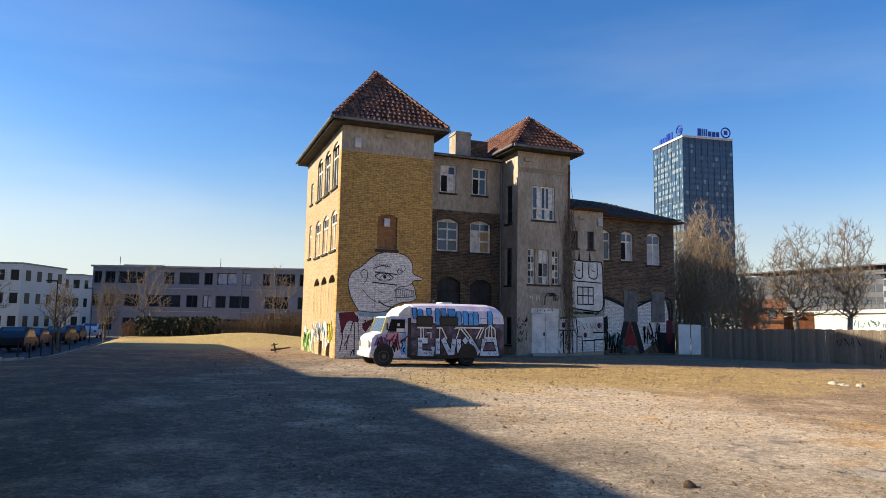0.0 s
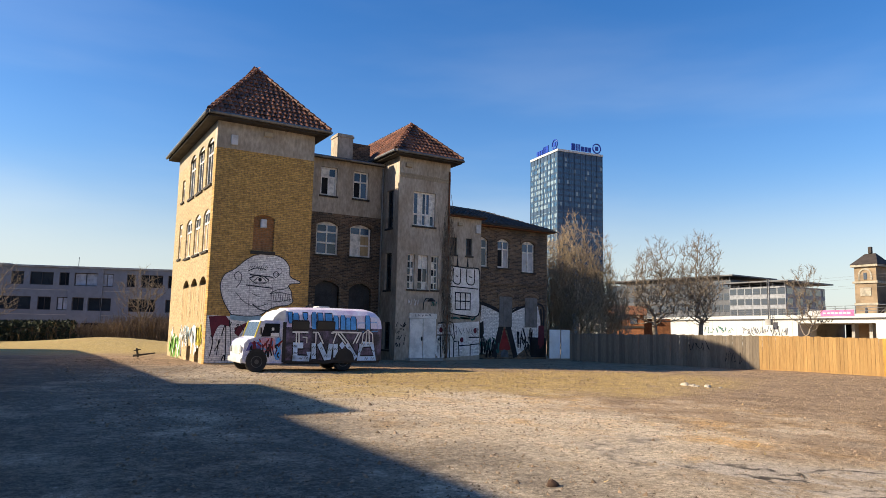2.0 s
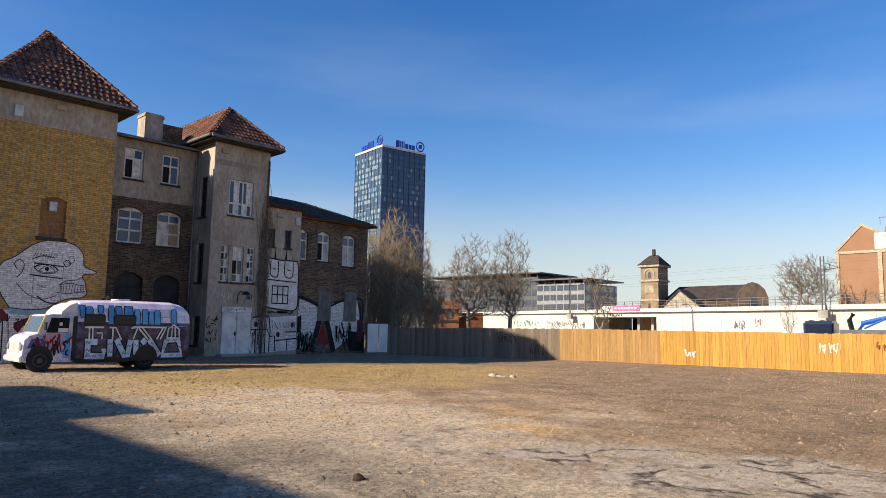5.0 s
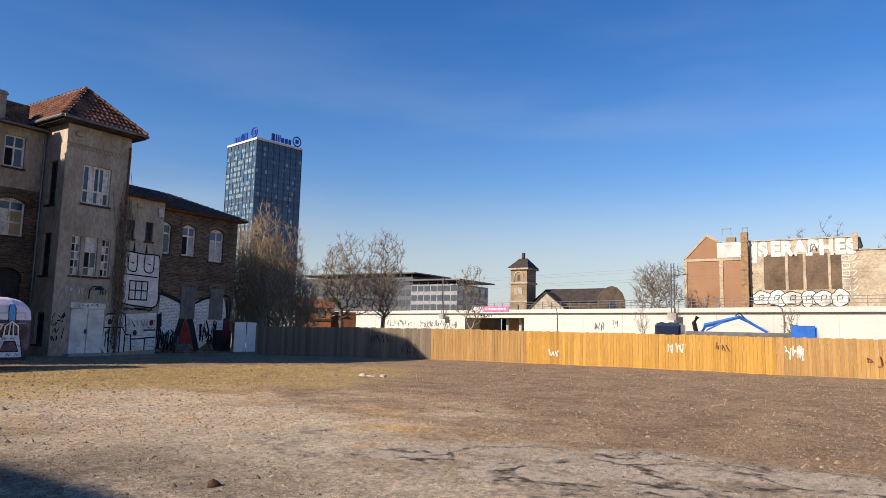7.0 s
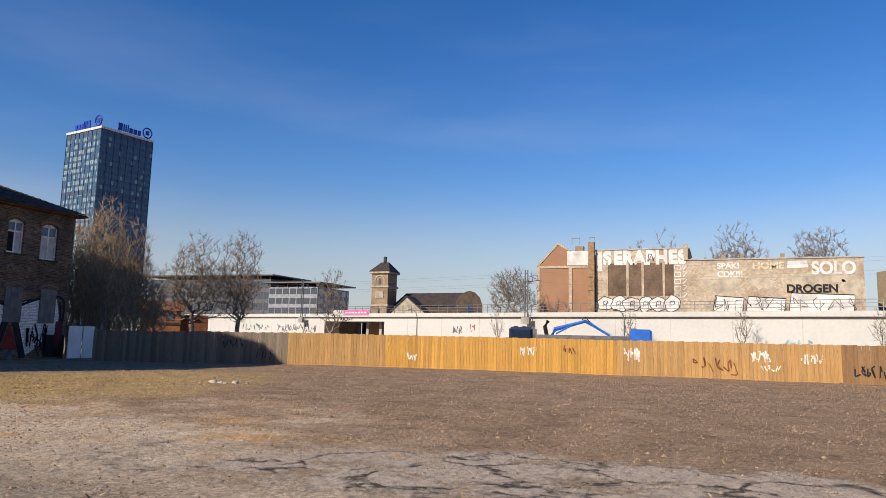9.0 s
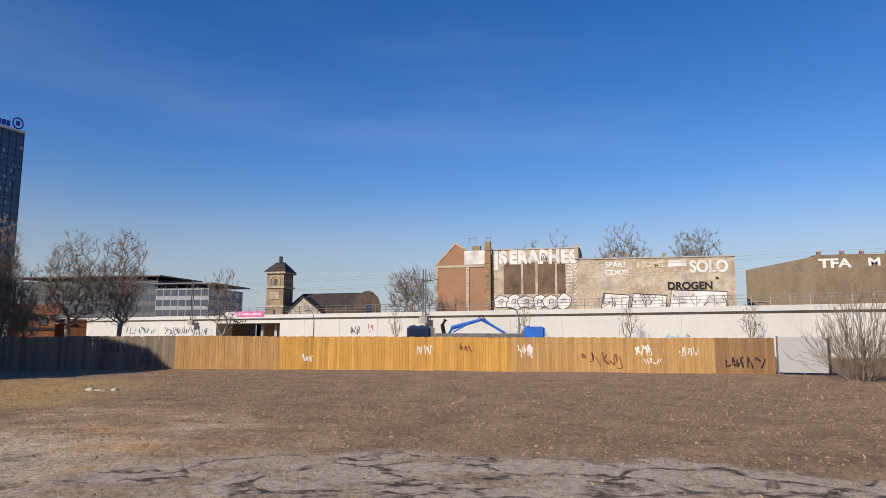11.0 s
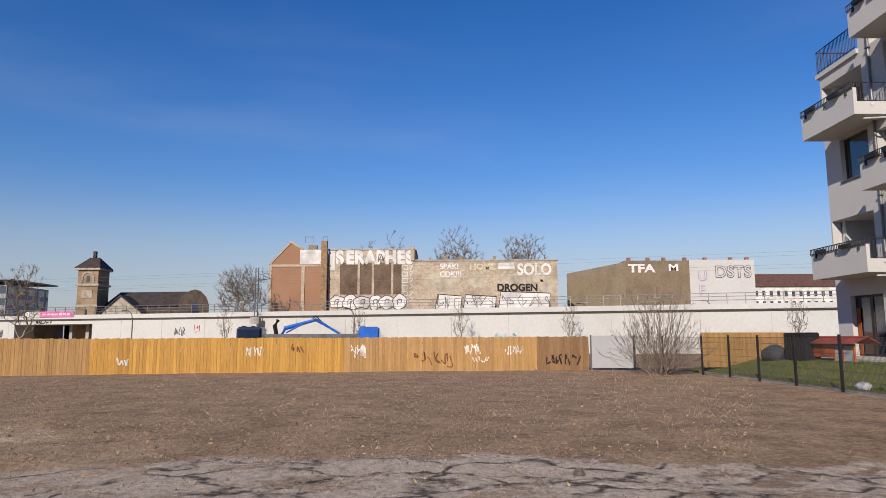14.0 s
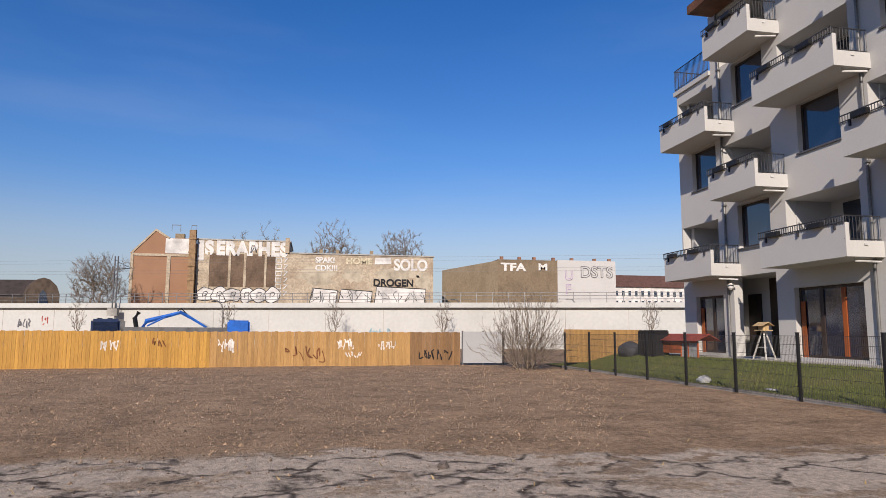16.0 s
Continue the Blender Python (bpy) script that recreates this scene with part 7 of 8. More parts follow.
def station():
    m = plane((95, 0), (0, -1), (-1, 0))
    stone = mat("station_sandstone", (0.29, 0.205, 0.125), 0.9, vary=0.1, scale=0.4)
    roof = mat("station_roof", (0.05, 0.038, 0.032), 0.8)
    trim = mat("station_trim", (0.38, 0.33, 0.25), 0.9)
    s = thing("station_building", "old railway station with a brick clock tower and dark curved roof", "station")
    bm = bmesh.new()
    box(bm, -49.7, -46.9, -3.2, 0, 0, 11.3, m)
    part("tower", bm, stone, s)
    bm = bmesh.new()
    for z, o in ((8.9, 0.2), (11.1, 0.35), (6.0, 0.1)):
        box(bm, -49.7 - o, -46.9 + o, -3.2 - o, o, z, z + 0.28, m)
    box(bm, -49.0, -47.6, 0.0, 0.08, 7.2, 8.3, m)
    part("tower_trim", bm, trim, s)
    bm = bmesh.new()
    pts = [(-49.1, 9.3)] + [(-48.3 + 0.75 * math.cos(t), 10.1 + 0.7 * math.sin(t)) for t in np.linspace(math.pi, 0, 9)] + [(-47.5, 9.3)]
    ribbon(bm, m, pts, 0.2, 0.08)
    part("arch_trim", bm, trim, s)
    bm = bmesh.new()
    box(bm, -48.5, -48.1, -0.02, 0.05, 9.4, 10.3, m)
    box(bm, -48.5, -48.2, -0.02, 0.05, 4.6, 5.6, m)
    part("tower_window", bm, PANE, s)
    bm = bmesh.new()
    a = [m @ V(-50.1, 0.4, 11.4), m @ V(-46.5, 0.4, 11.4), m @ V(-46.5, -3.6, 11.4), m @ V(-50.1, -3.6, 11.4)]
    p, q = m @ V(-49.0, -1.6, 13.0), m @ V(-47.6, -1.6, 13.0)
    for f in ((a[0], a[1], q, p), (a[1], a[2], q), (a[2], a[3], p, q), (a[3], a[0], p)):
        bm.faces.new([bm.verts.new(v) for v in f])
    box(bm, -48.5, -48.1, -1.8, -1.4, 13.0, 13.9, m)
    part("tower_roof", bm, roof, s)
    bm = bmesh.new()
    prof = [(-36.6, 0), (-36.6, 6.4), (-36.0, 7.6), (-35.2, 8.2), (-34.6, 8.35), (-33.8, 8.1), (-33.0, 7.3), (-32.6, 6.2), (-32.6, 0)]
    poly(bm, [m @ V(x + 1.2, 0, z) for x, z in prof], V(14, 7, 0))
    box(bm, -46.8, -36.0, -8, -2, 0, 6.2, m)
    part("hall", bm, mat("hall_brown", (0.085, 0.06, 0.042), 0.9), s)
    bm = bmesh.new()
    fill(bm, m, [(-35.2 + 1.2 + 0.0, 5.0), (-34.9 + 1.2, 6.4), (-34.6 + 1.2, 6.8), (-34.2 + 1.2, 6.4), (-33.9 + 1.2, 5.0)], 0.05)
    part("hall_window", bm, PANE, s)
    bm = bmesh.new()
    poly(bm, [m @ V(-47, -1.8, 6.1), m @ V(-35.6, -1.8, 6.1), m @ V(-35.2, -5, 8.4), m @ V(-46.0, -5, 8.3)], V(0.6, 0, -0.2))
    part("hall_roof", bm, roof, s)
    bm = bmesh.new()
    poly(bm, [m @ V(-46.0, 0.3, 0), m @ V(-40.6, 0.3, 0), m @ V(-40.6, 0.3, 5.2), m @ V(-43.5, 0.3, 7.4), m @ V(-46.0, 0.3, 5.2)], V(2, 0, 0))
    part("gable", bm, trim, s)
    bm = bmesh.new()
    poly(bm, [m @ V(-43.5, 0.5, 7.6), m @ V(-40.2, 0.5, 5.0), m @ V(-40.2, -2.5, 5.0), m @ V(-43.5, -2.5, 7.6)], V(0, 0, -0.2))
    poly(bm, [m @ V(-43.5, 0.5, 7.6), m @ V(-46.4, 0.5, 5.0), m @ V(-46.4, -2.5, 5.0), m @ V(-43.5, -2.5, 7.6)], V(0, 0, -0.2))
    part("gable_roof", bm, roof, s)


station()


def office(name, label, x, y, rz, w, d, h, floors, cols, wallm, overhang=True):
    o = thing(name, label, "office", (x, y, 0), rz)
    bm = bmesh.new()
    box(bm, 0, w, 0, d, 0, h)
    part("wall", bm, wallm, o)
    fh = (h - 1.0) / floors
    for f in range(floors):
        for c in range(cols):
            a = w * (c + 0.08) / cols
            bm = bmesh.new()
            box(bm, a, a + w / cols * 0.84, -0.06, -0.01, 0.9 + f * fh + fh * 0.28, 0.9 + f * fh + fh * 0.86)
            part("window", bm, PANE, o)
            if c < cols * 0.6:
                a2 = d * (c + 0.1) / (cols * 0.6)
                bm = bmesh.new()
                box(bm, w + 0.01, w + 0.06, min(a2, d - 1), min(a2 + d / cols, d - 0.3), 0.9 + f * fh + fh * 0.28, 0.9 + f * fh + fh * 0.86)
                part("window", bm, PANE, o)
    if overhang:
        bm = bmesh.new()
        box(bm, -1.5, w + 1.5, -1.5, d + 1.0, h + 0.8, h + 1.1)
        for c in range(6):
            box(bm, w * c / 5 - 0.1, w * c / 5 + 0.1, -0.4, -0.2, h, h + 0.8)
        part("roof_plate", bm, STEEL, o, "thin projecting flat roof")
    return o


office("office_block", "grey glass office block with a thin projecting roof", 141, 141, -88, 38, 16, 14.8, 5, 18, mat("office_grey", (0.09, 0.095, 0.105), 0.6, vary=0.06))
office("office_block", "pale office block with glass bands and a thin roof", 139, 101, -88, 13.5, 16, 12.6, 5, 7, mat("office_white", (0.27, 0.28, 0.30), 0.6, vary=0.05))


def glass_tower():
    t = thing("glass_tower", "tall blue glass office tower with a blue roof sign", "tower block", (247.8, 288.1, 0), math.degrees(math.atan2(-0.151, 0.988)))
    h, w = 103.0, 30.0
    g1 = glass("tower_glass", (0.05, 0.12, 0.21), 0.08)
    g2 = glass("tower_glass_pale", (0.24, 0.33, 0.38), 0.12)
    mull = mat("tower_mullion", (0.055, 0.10, 0.16), 0.5, 0.3)
    bm = bmesh.new()
    box(bm, 0, w, 0, w, 0, h)
    part("core", bm, mull, t)
    fl = 31
    fh = (h - 3) / fl
    r = random.Random(4)
    bm, bp = bmesh.new(), bmesh.new()
    for side in (0, 1):
        for f in range(fl):
            for c in range(20):
                a = w * c / 20 + 0.12
                b = w * (c + 1) / 20 - 0.12
                z0, z1 = 0.9 + f * fh, 0.9 + f * fh + fh * 0.62
                if f == 21:
                    z1 = z0 + 0.6
                tgt = bp if (r.random() < (0.55 if side else 0.1)) else bm
                if side == 0:
                    box(tgt, a, b, -0.06, -0.01, z0, z1)
                else:
                    box(tgt, -0.06, -0.01, a, b, z0, z1)
    tagged(part("glazing", bm, g1, t), kind="stuff")
    tagged(part("glazing", bp, g2, t), kind="stuff")
    for i in range(9):
        bm = bmesh.new()
        box(bm, w * i / 8 - 0.12, w * i / 8 + 0.12, -0.3, -0.07, 0, h)
        part("fin", bm, mull, t)
        bm = bmesh.new()
        box(bm, -0.3, -0.07, w * i / 8 - 0.12, w * i / 8 + 0.12, 0, h)
        part("fin", bm, mull, t)
    bm = bmesh.new()
    box(bm, -0.4, w + 0.4, -0.4, w + 0.4, h, h + 1.2)
    part("parapet", bm, PLASTIC_W, t)
    blue = mat("sign_blue", (0.01, 0.05, 0.35), 0.4)
    def mark(name):
        bm = bmesh.new()
        return bm, lambda: part(name, bm, blue, t, "blue roof sign bar")

    x = 9.0
    for hh, ww in ((4.0, 2.4), (4.0, 0.7), (4.0, 0.7), (4.0, 0.6), (2.8, 2.0), (2.8, 2.0), (2.8, 1.8)):
        for side in (0, 1):
            bm, done = mark("sign_bar")
            if side:
                box(bm, -0.2, 0.2, x + 1.0, x + 1.0 + ww, h + 1.6, h + 1.6 + hh)
            else:
                box(bm, x, x + ww, -0.2, 0.2, h + 1.6, h + 1.6 + hh)
            done()
        x += ww + 0.5
    ring = [(2.7 * math.cos(a), 2.7 * math.sin(a)) for a in np.linspace(0, 2 * math.pi, 25)]
    for c, front in ((26.2, True), (3.2, False)):
        bm, done = mark("sign_ring")
        tube(bm, [V(c + p, 0, h + 4.4 + q) if front else V(0, c + p, h + 4.4 + q) for p, q in ring], 0.4, 6)
        done()
        bm, done = mark("sign_emblem")
        if front:
            box(bm, c - 1.1, c + 1.1, -0.2, 0.2, h + 3.2, h + 5.6)
        else:
            box(bm, -0.2, 0.2, c - 1.1, c + 1.1, h + 3.2, h + 5.6)
        done()


glass_tower()


# ---- trees ----
def tree(x, y, seed, crown, n, material=None, fork=1.6, trunk_lean=(0.0, 0.0), z=None, name="bare_tree", label="leafless tree with fine brown twigs", group="", thin=0.01, stems=1, spread=0.3, twig=0.4, pull=0.35, twigs=6, girth=2.3):
    """A leafless tree: limbs reach by the shortest balanced way for points spread through the crown.
    crown: ellipsoids (x, y, z, rx, ry, rz) about the foot. Limbs thicken by what they carry."""
    rng = np.random.default_rng(seed)
    z = height(x, y) if z is None else z
    t = thing(name, label, "bush" if "bush" in name else "tree", (x, y, z - 0.05), 0, group)
    vol = np.array([c[3] * c[4] * c[5] for c in crown])
    n = int(n * 1.35)
    goals = []
    for c, k in zip(crown, np.maximum(1, (n * vol / vol.sum()).astype(int))):
        d = rng.normal(size=(k, 3))
        d /= np.linalg.norm(d, axis=1)[:, None]
        r = rng.random(k) ** 0.42 * (1 + 0.12 * np.sin(5 * d[:, 0] + seed) + 0.1 * np.sin(7 * d[:, 2] + 2 * seed))
        goals.append(np.array(c[:3]) + d * r[:, None] * np.array(c[3:]))
    goals = np.concatenate(goals)
    goals = goals[goals[:, 2] > 0.15]
    pos, up, far, is_trunk = [], [], [], []

    def put(p, parent, stem=False):
        pos.append(np.array(p, dtype=float))
        up.append(parent)
        far.append(0.0 if parent < 0 else far[parent] + float(np.linalg.norm(pos[-1] - pos[parent])))
        is_trunk.append(stem)
        return len(pos) - 1

    for s in range(stems):
        a = 2 * math.pi * s / stems + rng.uniform(-0.4, 0.4)
        k = 0.0 if stems == 1 else spread * rng.uniform(0.3, 1.0)
        q = put((k * math.cos(a), k * math.sin(a), 0.0), -1, True)
        for i in range(4):
            f = (i + 1) / 4
            q = put((k * math.cos(a) * (1 + 0.5 * f) + trunk_lean[0] * f + rng.normal(0, 0.02), k * math.sin(a) * (1 + 0.5 * f) + trunk_lean[1] * f + rng.normal(0, 0.02), fork * f), q, True)
    head = np.array(pos)[is_trunk].mean(axis=0)
    order = np.argsort(np.linalg.norm(goals - head, axis=1) + rng.uniform(0, 0.5, len(goals)))
    arr = np.zeros((len(pos) + 3 * len(goals), 3))
    arr[:len(pos)] = np.array(pos)
    fars = np.zeros(len(arr))
    fars[:len(pos)] = far
    ends = []
    for g in goals[order]:
        k = len(pos)
        away = np.linalg.norm(arr[:k] - g, axis=1)
        under = np.maximum(0, arr[:k, 2] - g[2])
        near = int(np.argmin(away + pull * fars[:k] + 0.9 * under))
        p = arr[near].copy()
        d = g - p
        ln = np.linalg.norm(d)
        q = near
        for f in (0.36, 0.7, 1.0):
            w = p + d * f + rng.normal(0, 0.045, 3) * ln * (f < 1) + np.array((0, 0, -0.07 * ln * math.sin(math.pi * f)))
            q = put(w, q)
            arr[q], fars[q] = pos[q], far[q]
        ends.append(q)
    load = np.zeros(len(pos))
    kids = [0] * len(pos)
    for i in range(len(pos) - 1, -1, -1):
        if not kids[i]:
            load[i] = 1.0
        if up[i] >= 0:
            load[up[i]] += load[i]
            kids[up[i]] += 1
    rad = thin * load ** (1 / girth)
    segs = [(pos[up[i]], pos[i], min(rad[up[i]], rad[i] * (1.0 if is_trunk[i] else 1.25)), rad[i], is_trunk[i]) for i in range(len(pos)) if up[i] >= 0]
    for q in ends:
        d = pos[q] - pos[up[q]]
        d /= max(1e-6, np.linalg.norm(d))
        for j in range(twigs):
            f = rng.uniform(0, 1)
            p = pos[up[q]] * (1 - f) + pos[q] * f
            e = d + rng.normal(0, 0.55, 3) + np.array((0, 0, 0.25))
            e *= twig * rng.uniform(0.4, 1.0) / np.linalg.norm(e)
            segs.append((p, p + e, thin * 0.85, thin * 0.55, False))
    for part_name, flag, sides in (("trunk", True, 8), ("crown", False, 3)):
        verts, faces = [], []
        for a, b, ra, rb, stem in segs:
            if stem != flag:
                continue
            d = b - a
            d /= max(1e-6, np.linalg.norm(d))
            u = np.cross(d, (0.31, 0.87, 0.38))
            u /= np.linalg.norm(u)
            v = np.cross(d, u)
            m = sides if stem else (5 if ra > thin * 4 else 3)
            base = len(verts)
            for c, r in ((a, ra), (b, rb)):
                for k in range(m):
                    w = 2 * math.pi * k / m
                    verts.append(tuple(c + r * (math.cos(w) * u + math.sin(w) * v)))
            faces += [(base + k, base + (k + 1) % m, base + m + (k + 1) % m, base + m + k) for k in range(m)]
        me = bpy.data.meshes.new(part_name)
        me.from_pydata(verts, [], faces)
        me.materials.append(material or BARK)
        for f in me.polygons:
            f.use_smooth = True
        ob = new(part_name, me)
        ob.parent = t
    return t


for i, (x, y, h, r, n) in enumerate(((29.7, 35.3, 8.5, 1.3, 420), (30.9, 34.4, 9.3, 1.5, 560), (32.2, 33.4, 8.0, 1.3, 480), (28.9, 33.8, 6.6, 1.2, 380), (32.6, 32.4, 5.4, 1.2, 320), (29.8, 31.9, 4.6, 1.3, 320))):
    tree(x, y, 100 + i, [(0, 0, h * 0.66, r, r, h * 0.36), (0.2, 0, h * 0.4, r * 1.05, r, h * 0.34)], n, BARK_WARM, fork=0.5, stems=5, spread=0.35, label="tall leafless shrub tree, dense tan twigs behind the fence", group="thicket behind the fence", thin=0.0105, twig=0.6, pull=0.5)
tree(37.7, 33.2, 7, [(0, 0, 5.4, 2.2, 2.2, 2.7), (-1.2, 0.6, 3.9, 1.5, 1.5, 1.4), (0.9, -0.8, 4.3, 1.6, 1.6, 1.6)], 620, BARK_PALE, fork=2.1, trunk_lean=(-0.15, 0.1), label="spreading leafless tree behind the board fence", thin=0.0095, twig=0.5, pull=0.22, girth=2.05)
tree(39.5, 31.0, 8, [(0, 0, 5.7, 1.6, 1.6, 2.9), (0, 0, 4.0, 1.3, 1.3, 1.7)], 460, BARK_PALE, fork=2.4, label="leafless tree with upright limbs behind the fence", thin=0.0095, twig=0.5, pull=0.4, girth=2.05)
tree(53.4, 31.9, 9, [(0, 0, 5.2, 1.5, 1.5, 2.7), (0, 0, 3.6, 1.4, 1.4, 1.5)], 120, BARK_PALE, fork=1.7, label="slim young leafless tree", thin=0.012, twig=0.5, pull=0.5, girth=2.2)
for i, (x, y) in enumerate(((74, 22.6), (71, 7.9), (68.0, -2.4), (64.8, -12.7), (55.8, -29.5))):
    tree(x, y, 30 + i, [(0, 0, 3.4, 0.95, 0.95, 1.6), (0, 0, 2.4, 0.8, 0.8, 0.8)], 90, BARK_PALE, fork=1.5, name="street_sapling", label="young bare street tree along the railway wall", group="street saplings", thin=0.011, twig=0.3, pull=0.6, twigs=3)
for i, (x, y, z, r, up_to, n) in enumerate(((96.6, 27.0, 0, 4.1, 12.2, 280), (140, -4.3, 0.5, 5.4, 23.4, 420), (139, -17.8, 0.5, 5.0, 22.8, 420), (139.5, 14.2, 0.5, 2.6, 21.3, 140), (140, 8.4, 0.5, 3.4, 22.2, 200))):
    tree(x, y, 50 + i, [(0, 0, up_to * 0.67, r, r, up_to * 0.33), (0.4 * r, 0.3 * r, up_to * 0.6, r * 0.75, r * 0.75, up_to * 0.26)], n, BARK_PALE, fork=up_to * 0.3, z=z, label="far leafless tree behind the houses", group="far trees", thin=0.022 if i == 0 else 0.034, twig=1.1, pull=0.3)
tree(29.6, -9.7, 77, [(0, 0, 2.1, 1.6, 1.7, 1.75), (0.1, 0, 1.2, 2.0, 2.3, 1.0)], 430, BARK_PALE, fork=0.35, stems=14, spread=0.45, name="bare_bush", label="many-stemmed leafless bush by the gate", thin=0.006, twig=0.45, pull=0.9, twigs=3)
for x, y, seed, r, h, lab in ((-2.9, 66.0, 81, 2.6, 6.9, "leafless street tree before the grey flats"), (8.6, 66.6, 82, 2.2, 6.6, "leafless street tree before the grey flats"), (-8.2, 57.0, 83, 1.2, 5.2, "thin leafless street tree"), (-14.2, 57.5, 84, 2.6, 6.6, "leafless street tree by the white houses"), (-5.6, 62.0, 85, 1.0, 5.4, "thin leafless street tree")):
    tree(x, y, seed, [(0, 0, h * 0.62, r, r, h * 0.36)], 150, BARK, fork=h * 0.3, label=lab, group="street trees", thin=0.013, twig=0.6, pull=0.45, twigs=4)


def hedge():
    rng = random.Random(61)
    bm, ev = bmesh.new(), bmesh.new()
    for i in range(3600):
        t = rng.random()
        x, y = -4.0 + 18.5 * t + rng.gauss(0, 0.5), 62 - 1.0 * t + rng.gauss(0, 1.1)
        top = 1.0 + 1.0 * smooth(0.35, 0.7, t) + rng.gauss(0, 0.3) + 0.4 * noise.noise((t * 9, 0, 0))
        z = height(x, y)
        d = V(rng.gauss(0, 0.22), rng.gauss(0, 0.22), 1).normalized()
        tube(bm, [V(x, y, z), V(x, y, z) + d * top * 0.6, V(x, y, z) + d * top + V(rng.gauss(0, 0.12), 0, 0)], [0.014, 0.011, 0.006], 3, False)
        for k in range(2):
            q = V(x, y, z) + d * top * rng.uniform(0.4, 0.9)
            tube(bm, [q, q + V(rng.gauss(0, 0.22), rng.gauss(0, 0.15), rng.uniform(0.1, 0.35))], [0.009, 0.005], 3, False)
    for i in range(2500):
        x, y = rng.uniform(-3.2, 3.2), 60.8 + rng.gauss(0, 0.8)
        z = height(x, y) + rng.uniform(0, 1.5)
        a = rng.uniform(0, 6.28)
        q = V(math.cos(a), math.sin(a), rng.uniform(-0.4, 0.4)) * 0.12
        p = V(x, y, z)
        ev.faces.new([ev.verts.new(v) for v in (p - q, p + q, p + V(rng.gauss(0, 0.1), 0, 0.2))])
    solo("hedge", bm, HEDGE, "rust-brown leafless hedge behind the mound", "hedge", "stuff")
    solo("evergreen_scrub", ev, EVERGREEN, "dark low evergreen scrub", "shrub", "stuff")


hedge()


# ---- street beyond the lot ----
SHADEPANE = glass("shaded_pane", (0.014, 0.018, 0.022), 0.08, ior=1.2)


